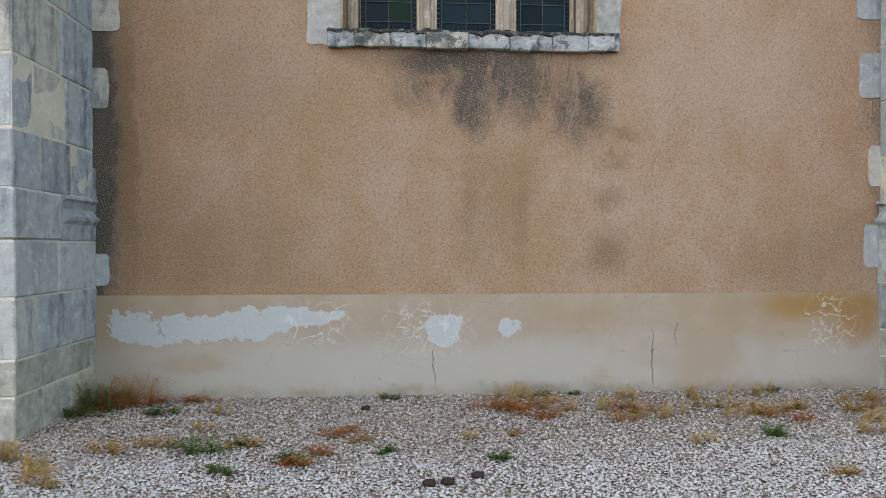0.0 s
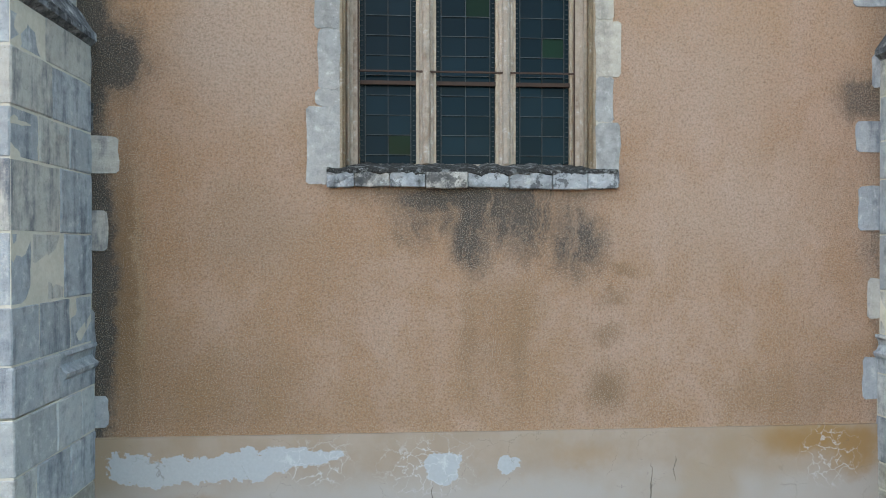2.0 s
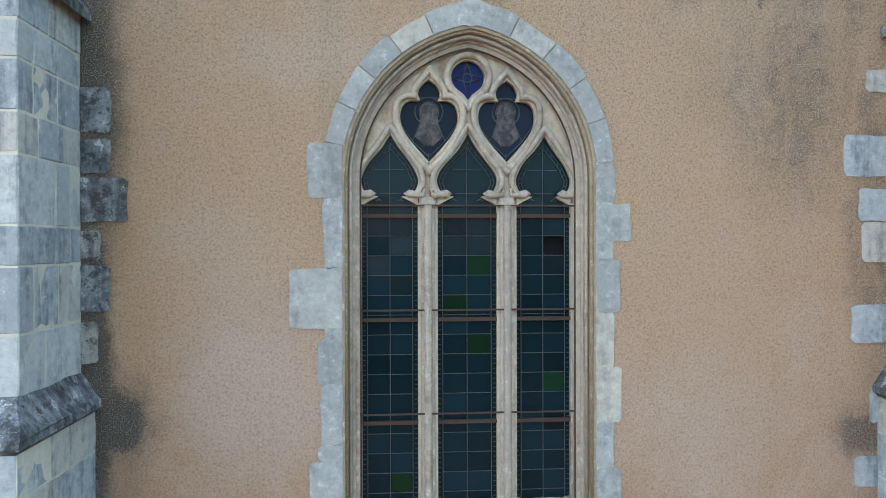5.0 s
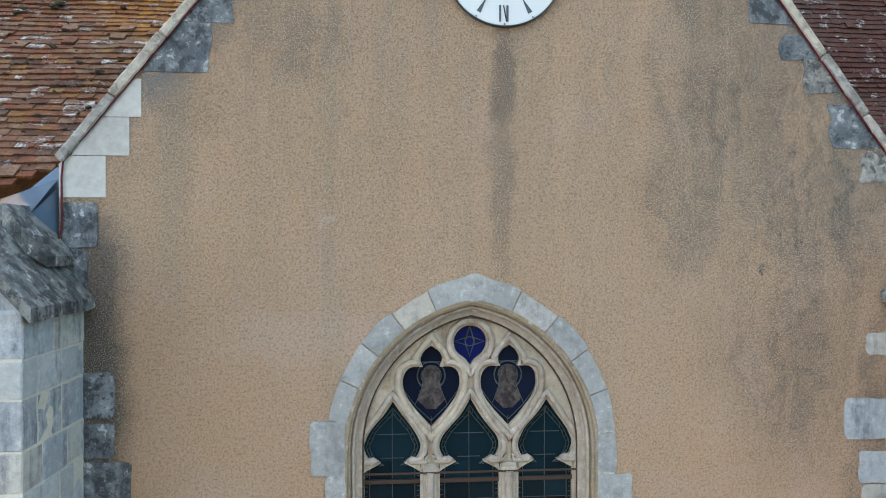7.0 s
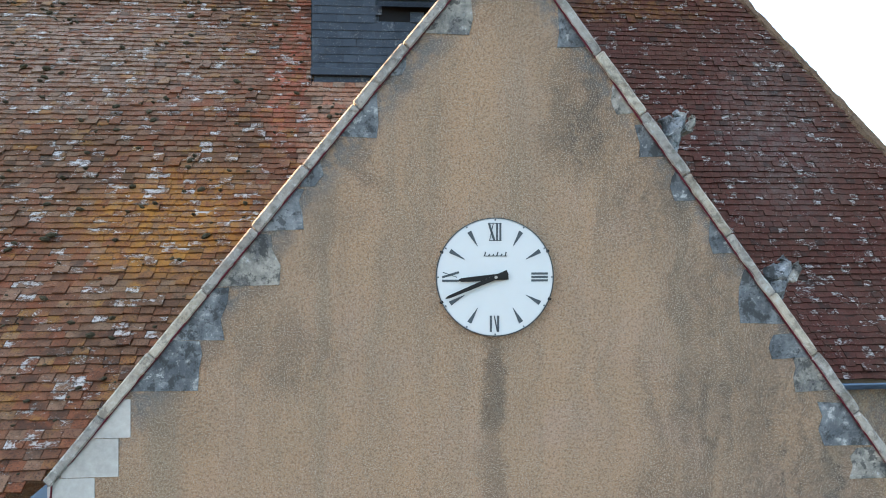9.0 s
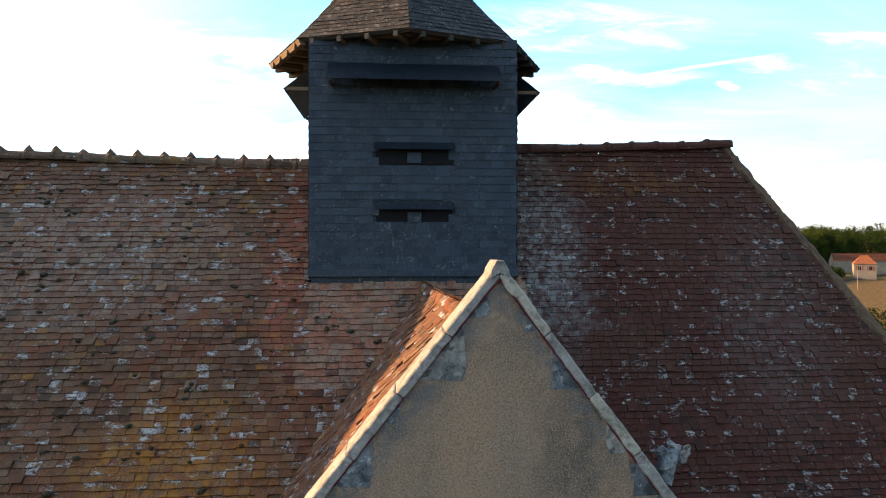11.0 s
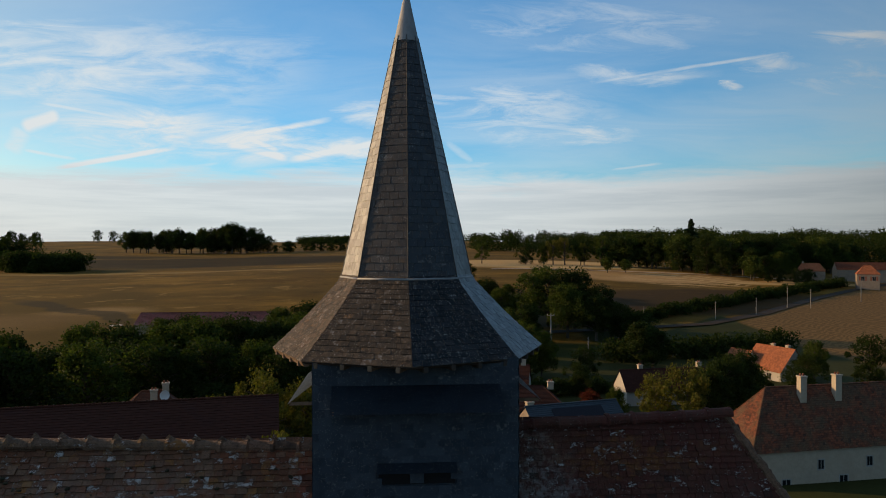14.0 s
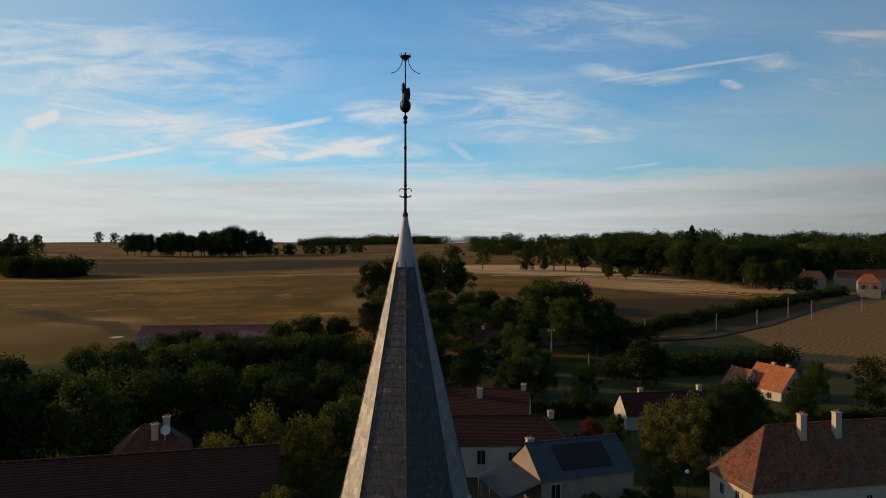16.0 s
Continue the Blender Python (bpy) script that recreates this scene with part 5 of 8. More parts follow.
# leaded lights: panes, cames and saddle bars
# a near-black sheet takes the place of the unlit church inside
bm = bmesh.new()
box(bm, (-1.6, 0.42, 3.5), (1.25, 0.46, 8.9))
part("dark_backing", bm, DARKNESS, window, "near-black sheet as the unlit inside behind the glass")
rng = random.Random(8)
GREEN = {(1, 12, 1), (1, 10, 0), (1, 8, 1), (2, 6, 1), (0, 1, 1)}
for li, (x0, x1) in enumerate(LIGHTS):
    b0, b1 = x0 + 0.055, x1 - 0.055
    cols = [(b0, (b0 + b1) / 2), ((b0 + b1) / 2, b1)]
    z, row = 3.632, 0
    while z < 6.85:
        h = 0.208
        for ci, (c0, c1) in enumerate(cols):
            if (li, row, ci) == (2, 13, 1):
                continue
            bm = bmesh.new()
            tilt = Matrix.Translation(((c0 + c1) / 2, 0.30, z + h / 2)) @ pose(0, 0, 0, rng.uniform(-1.6, 1.6), 0, rng.uniform(-1.6, 1.6))
            box(bm, (-(c1 - c0) / 2 + 0.006, 0, -h / 2 + 0.006), ((c1 - c0) / 2 - 0.006, 0.004, h / 2 - 0.006), tilt)
            part("pane", bm, PANE_GREEN if (li, row, ci) in GREEN else PANE, window)
        z, row = z + h, row + 1
    # head of the light and its border
    bm = bmesh.new()
    prism(bm, [(x0 - 0.03, 6.9), (x1 + 0.03, 6.9), (x1 + 0.03, 7.3), ((x0 + x1) / 2, 7.72), (x0 - 0.03, 7.3)], 0.306, 0.31)
    part("head_pane", bm, PANE, window)
    bm = bmesh.new()
    for c in (x0 - 0.02, b1):
        box(bm, (c, 0.306, 3.76), (c + 0.075, 0.31, 6.9))
    part("border_glass", bm, PANE, window)
    bm = bmesh.new()
    for zz in np.arange(3.84, 6.9, 0.208):
        box(bm, (b0, 0.288, zz - 0.003), (b1, 0.298, zz + 0.003))
    for c in (b0, (b0 + b1) / 2, b1):
        box(bm, (c - 0.0035, 0.286, 3.76), (c + 0.0035, 0.298, 6.92))
    for c in (x0 + 0.02, x1 - 0.02):
        for zz in np.arange(3.78, 6.9, 0.052):
            box(bm, (c - 0.014, 0.292, zz), (c + 0.014, 0.298, zz + 0.006))
    mid = (x0 + x1) / 2
    box(bm, (mid - 0.003, 0.29, 6.9), (mid + 0.003, 0.298, 7.5))
    box(bm, (mid - 0.16, 0.29, 7.24), (mid + 0.16, 0.298, 7.246))
    box(bm, (mid - 0.12, 0.29, 6.99), (mid + 0.12, 0.298, 6.996))
    px, pz = PEAKS[li]
    for inset in (-0.03, -0.062):
        edge_ = [(x, z) for x, z in light_head(x0, x1, px, pz - 0.02, inset) if z > 6.9]
        tube(bm, [(x, 0.29, z) for x, z in edge_], 0.004, None, 4)
    outer_ = [(x, z) for x, z in light_head(x0, x1, px, pz - 0.02, -0.03) if z > 6.95]
    inner_ = [(x, z) for x, z in light_head(x0, x1, px, pz - 0.02, -0.062) if z > 6.95]
    for (ax, az), (bx, bz) in list(zip(outer_, inner_))[::3]:
        tube(bm, [(ax, 0.29, az), (bx, 0.29, bz)], 0.003, None, 4)
    part("leadwork", bm, CAME, window, "thin grey lead cames")
for z in (4.69, 5.77, 6.86):
    bm = bmesh.new()
    box(bm, (CX - 1.27, 0.185, z - 0.009), (CX + 1.27, 0.20, z + 0.009))
    part("saddle_bar", bm, RUST, window)
    bm = bmesh.new()
    for x0, x1 in LIGHTS:
        box(bm, (x0, 0.25, z - 0.125), (x1, 0.285, z - 0.085))
    part("support_bar", bm, RUST, window)
# glass of the tracery
for cx, s in ((-0.585, -1), (2 * CX + 0.585, 1)):
    bm = bmesh.new()
    prism(bm, [(cx - 0.33, 7.25), (cx + 0.33, 7.25), (cx + 0.33, 8.25), (cx - 0.33, 8.25)], 0.312, 0.316)
    part("tracery_glass", bm, PANE_BLUE, window)
    bm = bmesh.new()
    prism(bm, [(cx + 0.10 * math.cos(a), 7.86 + 0.10 * math.sin(a)) for a in np.linspace(-0.4, math.pi + 0.4, 11)] + [(cx - 0.10, 7.74), (cx - 0.15, 7.60), (cx - 0.05, 7.50), (cx + 0.05, 7.50), (cx + 0.15, 7.60), (cx + 0.10, 7.74)], 0.305, 0.311)
    part("painted_pane", bm, PANE_DUSK, window, "dull grey painted glass shape")
    bm = bmesh.new()
    tube(bm, [(cx + 0.148 * math.cos(a), 0.30, 7.855 + 0.148 * math.sin(a)) for a in np.linspace(-0.9, math.pi + 0.9, 16)], 0.008, None, 4)
    tube(bm, [(cx + 0.108 * math.cos(a), 0.30, 7.858 + 0.108 * math.sin(a)) for a in np.linspace(-0.6, math.pi + 0.6, 14)], 0.004, None, 4)
    for dx in (-1, 1):
        tube(bm, [(cx + dx * 0.285, 0.30, 7.70), (cx + dx * 0.16, 0.30, 7.53), (cx, 0.30, 7.38)], 0.005, None, 4)
        tube(bm, [(cx + dx * 0.09, 0.30, 7.74), (cx + dx * 0.17, 0.30, 7.55)], 0.004, None, 4)
    tube(bm, [(cx, 0.30, 7.42), (cx, 0.30, 7.31)], 0.004, None, 4)
    tube(bm, [(cx - 0.12, 0.3, 8.0), (cx + 0.12, 0.3, 8.0)], 0.006, None, 4)
    part("leadwork", bm, CAME, window)
bm = bmesh.new()
prism(bm, [(CX - 0.22, 7.95), (CX + 0.22, 7.95), (CX + 0.22, 8.42), (CX - 0.22, 8.42)], 0.311, 0.3145)
part("rosette_glass", bm, PANE_ROSE, window, "deep blue rosette glass")
bm = bmesh.new()
star = [(CX + (0.16 if k % 2 == 0 else 0.055) * math.sin(k * math.pi / 4), 0.30, 8.215 + (0.16 if k % 2 == 0 else 0.055) * math.cos(k * math.pi / 4)) for k in range(9)]
tube(bm, star, 0.008, None, 4)
tube(bm, [(CX + 0.05 * math.sin(k * math.tau / 10), 0.30, 8.215 + 0.05 * math.cos(k * math.tau / 10)) for k in range(11)], 0.007, None, 4)
part("rosette_leadwork", bm, CAME, window)


# ---- buttresses ----
def course(parent, x0, x1, y0, y1, z0, z1, seed, mat, cuts=None):
    """One course of a buttress: blocks side by side, thin joints between them."""
    r = random.Random(seed)
    g = 0.010
    marks = [0.0, *(cuts or r.choice(((0.3, 0.68), (0.46,), (0.22, 0.6), (0.55, 0.8), (0.38,)))), 1.0]
    for m0, m1 in zip(marks, marks[1:]):
        d, e = y0 + (y1 - y0) * m0, y0 + (y1 - y0) * m1
        bm = bmesh.new()
        k = r.uniform(-0.007, 0.007)
        vs = box(bm, (x0 - k, d + g / 2 - (0.005 if m0 == 0 else 0), z0 + g / 2), (x1 + k, e - g / 2, z1 - g / 2), None, 0.012)
        bmesh.ops.subdivide_edges(bm, edges=[q for q in bm.edges if q.calc_length() > 0.1], cuts=3, use_grid_fill=True)
        for v in bm.verts:
            v.co += Vector((1, 1, 0.5)) * 0.007 * noise.noise(v.co * 5.0 + Vector((seed, 0, 0))) + Vector((1, 1, 1)) * 0.004 * noise.noise(v.co * 19.0)
        part("buttress_stone", bm, mat, parent)


def buttress(name, xa, xb, face):
    """A stepped buttress with a moulded base, a weathered offset and a sloped cap. face: the side that looks on to the gable, -1 or 1."""
    b = thing(name, "stepped limestone buttress with grey weathering and sloping cap stones", "buttress")
    lo, hi = min(xa, xb), max(xa, xb)
    bm = bmesh.new()
    box(bm, (lo - 0.021, -1.421, -0.3), (hi + 0.021, 0.05, 1.55))
    box(bm, (lo + 0.006, -1.393, 1.55), (hi - 0.006, 0.05, 5.0))
    box(bm, (lo + 0.136, -1.113, 5.0), (hi - 0.136, 0.05, 8.7))
    part("core", bm, MORTAR, b, "buff lime mortar in the joints")
    zs = [-0.2, 0.34, 0.62, 1.1, 1.55]
    for i, (z0, z1) in enumerate(zip(zs, zs[1:])):
        course(b, lo - 0.03, hi + 0.03, -1.43, 0.0, z0, z1, i * 7 + 3, (STONE_CREAM, STONE_CREAM, STONE, STONE_PALE)[i], ((0.3, 0.62), (0.47,), (0.24, 0.64), (0.47, 0.8))[i])
    # base course: plain outside, moulded next to the wall
    course(b, lo - 0.025, hi + 0.025, -1.43, -0.66, 1.555, 1.955, 77, STONE, (0.6,))
    prof = [(0.025, 1.555), (0.03, 1.70), (0.06, 1.735), (0.065, 1.765), (0.03, 1.79), (0.005, 1.84), (0.02, 1.90), (0.05, 1.925), (0.045, 1.953)]
    bm = bmesh.new()
    rim = hi if face > 0 else lo
    prism(bm, [(rim + face * o, z) for o, z in prof] + [(rim - face * 0.5, 1.953), (rim - face * 0.5, 1.555)], -0.655, -0.004)
    part("base_moulding", bm, STONE, b, "moulded stone next to the wall")
    zs = [1.955, 2.42, 3.0, 3.58, 3.98, 4.45, 4.84]
    for i, (z0, z1) in enumerate(zip(zs, zs[1:])):
        course(b, lo, hi, -1.40, 0.0, z0, z1, i * 5 + 31, STONE)
    # weathered offset
    bm = bmesh.new()
    rows = [(0.0, 4.83), (0.06, 4.88), (0.05, 4.95), (-0.14, 5.22), (-0.3, 5.22), (-0.3, 4.83)]
    grid = []
    for o, z in rows:
        q = -1.40 - o if o > -0.2 else -1.0
        grid.append([bm.verts.new((lo - o, q if o > -0.13 else -1.13, z)), bm.verts.new((hi + o, q if o > -0.13 else -1.13, z)), bm.verts.new((hi + o, -0.001, z)), bm.verts.new((lo - o, -0.001, z))])
    for u, v in zip(grid, grid[1:] + grid[:1]):
        for k in range(4):
            bm.faces.new((u[k], u[(k + 1) % 4], v[(k + 1) % 4], v[k]))
    bmesh.ops.subdivide_edges(bm, edges=bm.edges, cuts=3)
    for v in bm.verts:
        v.co += Vector((1, 1, 1)) * 0.02 * noise.noise(v.co * 6.0)
    part("offset_course", bm, STONE_DARK, b, "black-crusted sloping drip course")
    zs = [5.2, 5.72, 6.28, 6.62, 7.2, 7.55, 7.98, 8.3, 8.72]
    for i, (z0, z1) in enumerate(zip(zs, zs[1:])):
        course(b, lo + 0.13, hi - 0.13, -1.12, 0.0, z0, z1, i * 11 + 5, STONE if i % 3 else STONE_PALE)
    # cap: slabs sloping to both sides of a ridge
    mid = (lo + hi) / 2
    for s in (-1, 1):
        edge = mid + s * ((hi - lo) / 2 - 0.02)
        for y0, y1 in ((-1.2, -0.62), (-0.61, -0.02)):
            bm = bmesh.new()
            prism(bm, [(edge, 8.62), (edge, 8.73), (mid, 9.42), (mid, 9.22)], y0, y1)
            bmesh.ops.subdivide_edges(bm, edges=bm.edges, cuts=2)
            for v in bm.verts:
                v.co += Vector((0.4, 0.4, 1)) * 0.018 * noise.noise(v.co * 7.0)
            part("cap_slab", bm, STONE_CAP, b, "lichen-streaked sloping cap slab")
        bm = bmesh.new()
        prism(bm, [(mid + s * 0.38, 9.05), (mid + s * 0.38, 9.14), (mid, 9.62), (mid, 9.3)], -0.55, -0.01)
        part("cap_slab", bm, STONE_CAP, b)
    bm = bmesh.new()
    prism(bm, [(lo + 0.16, 8.7), (hi - 0.16, 8.7), (mid, 9.28)], -1.1, 0.0)
    part("cap_core", bm, STONE, b)
    return b


buttress("buttress", -3.87, -5.05, 1)
buttress("buttress", 4.17, 5.35, -1)


# ---- roofs ----
def tile_rows(profile, x_range, gauge, width, keep, seed, lift=0.0, thick=0.026):
    """Flat tiles laid in rows up a slope that follows a profile of (y, z). keep(x, y, z) says whether a tile lies on the roof. Gives lists of corners."""
    r = random.Random(seed)
    tiles = []
    lengths = [math.hypot(b[0] - a[0], b[1] - a[1]) for a, b in zip(profile, profile[1:])]
    total, s, row = sum(lengths), 0.0, 0
    while s < total:
        d, i = s, 0
        while i < len(lengths) - 1 and d > lengths[i]:
            d -= lengths[i]
            i += 1
        a, c = profile[i], profile[i + 1]
        vy, vz = (c[0] - a[0]) / lengths[i], (c[1] - a[1]) / lengths[i]
        ny, nz = -vz, vy
        y, z = a[0] + vy * d, a[1] + vz * d
        x = x_range[0] + (0.5 * width if row % 2 else 0.0)
        sag = 0.018 * math.sin(row * 0.37) + 0.01 * math.sin(row * 1.13)
        x += r.uniform(-0.03, 0.03)
        while x < x_range[1]:
            w = width * r.uniform(0.9, 1.1)
            if keep(x + w / 2, y, z):
                wob = 0.03 * noise.noise((x * 0.8, s * 0.8, seed)) + sag * 0.6
                o = lift + thick + wob + r.uniform(0, 0.011) + (0.025 if r.random() < 0.03 else 0.0)
                ln = gauge * 1.55
                k, t = r.uniform(-0.009, 0.009) - (0.02 if r.random() < 0.015 else 0.0), r.uniform(-0.006, 0.006)
                x0, x1 = x + 0.003, x + w - 0.003
                lo_, hi_ = -0.006 + k, ln
                tip = r.uniform(-0.006, 0.006)
                q = []
                for xx, dd in ((x0, t), (x1, -t)):
                    for v, up in ((lo_ + dd, o + 0.012 + (tip if xx == x0 else -tip)), (hi_, o - 0.022), (lo_ + dd, o + 0.008 - thick)):
                        q.append((xx, y + vy * v + ny * up, z + vz * v + nz * up))
                tiles.append(q)
            x += w
        s += gauge
        row += 1
    return tiles


TILE_FACES = ((0, 3, 4, 1), (0, 2, 5, 3), (0, 1, 2), (3, 5, 4))


def tile_part(name, q, mat, parent):
    c = Vector(q[0])
    me = bpy.data.meshes.new(name)
    me.from_pydata([Vector(p) - c for p in q], [], TILE_FACES)
    me.materials.append(mat)
    ob = new(name, me)
    ob.location, ob.parent = c, parent
    return ob


def lay_roof(parent, tiles, mat, single, label):
    """Tiles near the camera's way as single parts, at most 300, the rest joined."""
    near = [q for q in tiles if single(q)][:300]
    ids = {id(q) for q in near}
    verts, faces = [], []
    for q in tiles:
        if id(q) in ids:
            continue
        k = len(verts)
        verts += q
        faces += [tuple(k + i for i in f) for f in TILE_FACES]
    soup("roof_tiles", verts, faces, mat, parent, label, "", "stuff")
    for q in near:
        tile_part("roof_tile", q, mat, parent)


PROF_L = [(-0.02, 9.64), (3.6, 13.36), (7.02, 17.55)]
PROF_R = [(2.9, 10.35), (4.2, 12.0), (5.4, 14.3), (6.95, 17.85)]


def slab(name, profile, x0, x1, parent, mat, drop=0.05):
    bm = bmesh.new()
    a = [[bm.verts.new((x, y, z - drop)) for y, z in profile] for x in (x0, x1)]
    for i in range(len(profile) - 1):
        bm.faces.new((a[0][i], a[1][i], a[1][i + 1], a[0][i + 1]))
    bmesh.ops.solidify(bm, geom=bm.faces[:], thickness=0.08)
    return part(name, bm, mat, parent)


nave = thing("nave_roof", "steep nave roof of old brown clay tiles crusted with orange and white lichen", "roof", kind="structure")
slab("roof_deck", [(0.5, 10.17), *PROF_L[1:]], -22.0, 1.4, nave, OLDWOOD, 0.12)
back = [(13.6, 10.1), (7.02, 17.55)]
slab("roof_deck", back, -22.0, 6.2, nave, OLDWOOD, 0.02)


def skew(y):
    """The transept's ridge lies to one side of the gable's point and runs out of square towards the tower."""
    return -(0.26 + 0.055 * max(0.0, y - 0.42))


SINK = 0.36


def in_transept(x, y, z):
    top = APEX_X + skew(y)
    return z < APEX_Z - 0.15 - SINK - abs(x - top) * (SLOPE_L if x < top else SLOPE_R)


TOWER = (-2.26, 1.38, 5.09, 8.71)
TCX, TCY = (TOWER[0] + TOWER[1]) / 2, (TOWER[2] + TOWER[3]) / 2


def keep_left(x, y, z):
    return x < 1.45 and not (x > -4.95 and z < 9.62 + (x + 4.95) * 0.62) and not (in_transept(x, y + 0.3, z + 0.25) and x > -4.2) and not (TOWER[0] < x < TOWER[1] and y > TOWER[2] - 0.05)


tiles = tile_rows(PROF_L, (-13.5, 1.6), 0.118, 0.182, keep_left, 21)
lay_roof(nave, [q for q in tiles if not (q[0][0] > -2.4 and q[0][2] > 13.6)], TILE_L, lambda q: -6.2 < q[0][0] and 11.6 < q[0][2] < 12.9, "rows of old flat clay tiles")
patch_tiles = [q for q in tiles if q[0][0] > -2.4 and q[0][2] > 13.6]
soup("patched_tiles", [p for q in patch_tiles for p in q], [tuple(6 * k + i for i in f) for k in range(len(patch_tiles)) for f in TILE_FACES], TILE_NEW, nave, "newer orange-red clay tiles", "", "stuff")

# cushions of dark moss scattered over the old tiles
MOSS_TUFT = simple("roof_moss", (0.04, 0.036, 0.022), 0.95, grain=40.0, vary=0.7, relief=0.8, dist=0.02, dirt=((0.09, 0.075, 0.05), 0.5))
r = random.Random(63)
bm = bmesh.new()
for i in range(620):
    x, z = r.uniform(-11.5, -1.0), 10.0 + 7.2 * r.random()
    y = float(np.interp(z, [q[1] for q in PROF_L], [q[0] for q in PROF_L]))
    if not keep_left(x, y, z):
        continue
    size = 0.014 + 0.04 * r.random() ** 2
    res = bmesh.ops.create_icosphere(bm, subdivisions=1, radius=1.0)
    bmesh.ops.transform(bm, matrix=Matrix.Translation((x, y - 0.045, z + 0.03)) @ pose(0, 0, 0, r.uniform(-30, 30), r.uniform(-30, 30), r.uniform(0, 90)) @ Matrix.Diagonal((size * 1.5, size, size * 0.8, 1)), verts=res["verts"])
tufts = part("moss_cushions", bm, MOSS_TUFT, nave, "dark cushions of moss")
tagged(tufts, kind="stuff")

choir = thing("choir_roof", "dark red hipped choir roof of flat clay tiles with white lichen specks", "roof", kind="structure")
HIP_A, HIP_B = (6.15, 6.95, 17.9), (10.75, 2.9, 10.35)
bm = bmesh.new()
prof = PROF_R
hip = [HIP_A[0] + (HIP_B[0] - HIP_A[0]) * (HIP_A[2] - z) / (HIP_A[2] - HIP_B[2]) for y, z in prof]
a = [bm.verts.new((1.0, y, z - 0.12)) for y, z in prof]
c = [bm.verts.new((h, y, z - 0.12)) for h, (y, z) in zip(hip, prof)]
for i in range(len(prof) - 1):
    bm.faces.new((a[i], c[i], c[i + 1], a[i + 1]))
e0, e1 = bm.verts.new((10.75, 11.0, 10.2)), c[-1]
for i in range(len(prof) - 1):
    bm.faces.new((c[i], e0, c[i + 1]))
f0 = bm.verts.new((1.0, 11.0, 10.2))
bm.faces.new((a[-1], c[-1], e0, f0))
part("roof_deck", bm, OLDWOOD, choir)


def keep_right(x, y, z):
    h = HIP_A[0] + (HIP_B[0] - HIP_A[0]) * (HIP_A[2] - z) / (HIP_A[2] - HIP_B[2])
    return x < h - 0.03 and not in_transept(x, y + 0.25, z + 0.2) and x > 1.28


tiles = tile_rows(PROF_R, (1.3, 10.9), 0.115, 0.165, keep_right, 33)
lay_roof(choir, tiles, TILE_R, lambda q: q[0][0] < 6.4 and 11.7 < q[0][2] < 13.2, "rows of dark flat clay tiles")
# hip end: tiles on the turned-away side, seen edge on
hip_line = []
for i in range(41):
    p = [HIP_A[k] + (HIP_B[k] - HIP_A[k]) * i / 40 for k in range(3)]
    hip_line.append((p[0] - 0.04, float(np.interp(p[2], [z for y, z in PROF_R], [y for y, z in PROF_R])) + 0.05, p[2] + 0.01))
bm = bmesh.new()
tube(bm, hip_line, 0.12, None, 10)
bmesh.ops.subdivide_edges(bm, edges=[q for q in bm.edges if q.calc_length() > 0.15], cuts=3)
for v in bm.verts:
    v.co += Vector((1, 1, 1)) * (0.03 * noise.noise(v.co * 4.0) + 0.025 * noise.noise(v.co * 13.0))
part("hip_tiles", bm, RIDGE, choir, "mortared hip tiles")


def ridge(parent, x0, z0, x1, z1, y, crest, mat=None):
    """Ridge tiles, each with a raised collar at its joint."""
    count = max(2, round(abs(x1 - x0) / 0.52))
    for i in range(count):
        u0, u1 = i / count, (i + 1) / count
        a, c = x0 + (x1 - x0) * u0, x0 + (x1 - x0) * u1
        za = z0 + (z1 - z0) * u0 + 0.012 * math.sin(i * 1.7)
        bm = bmesh.new()
        rows = [(a, 0.14), (a + 0.06, 0.155), (a + 0.1, 0.13), (c - 0.12, 0.12), (c + 0.02, 0.13)]
        grid = [[bm.verts.new((x, y + r * 1.25 * math.cos(t), za + (z1 - z0) / count * (x - a) / (c - a) + r * math.sin(t) - 0.02)) for t in np.linspace(-0.35, math.pi + 0.35, 9)] for x, r in rows]
        for g, h in zip(grid, grid[1:]):
            for k in range(8):
                bm.faces.new((g[k], g[k + 1], h[k + 1], h[k]))
        bm.faces.new(grid[0]), bm.faces.new(grid[-1])
        if crest:
            top = bm.verts.new((a + 0.05, y, za + 0.215 + 0.02 * math.sin(i * 2.3)))
            foot = [bm.verts.new((a + 0.05 + dx, y + dy, za + 0.10)) for dx, dy in ((-0.08, -0.05), (0.10, -0.05), (0.10, 0.05), (-0.08, 0.05))]
            for k in range(4):
                bm.faces.new((foot[k], foot[(k + 1) % 4], top))
        for v in bm.verts:
            v.co += Vector((0.4, 1, 1)) * 0.018 * noise.noise(v.co * 8.0)
        part("ridge_tile", bm, mat or RIDGE, parent)


ridge(nave, -13.6, 17.80, -2.28, 17.44, 7.02, True)
ridge(choir, 1.4, 17.80, 6.2, 17.98, 6.95, False, TILE_R)

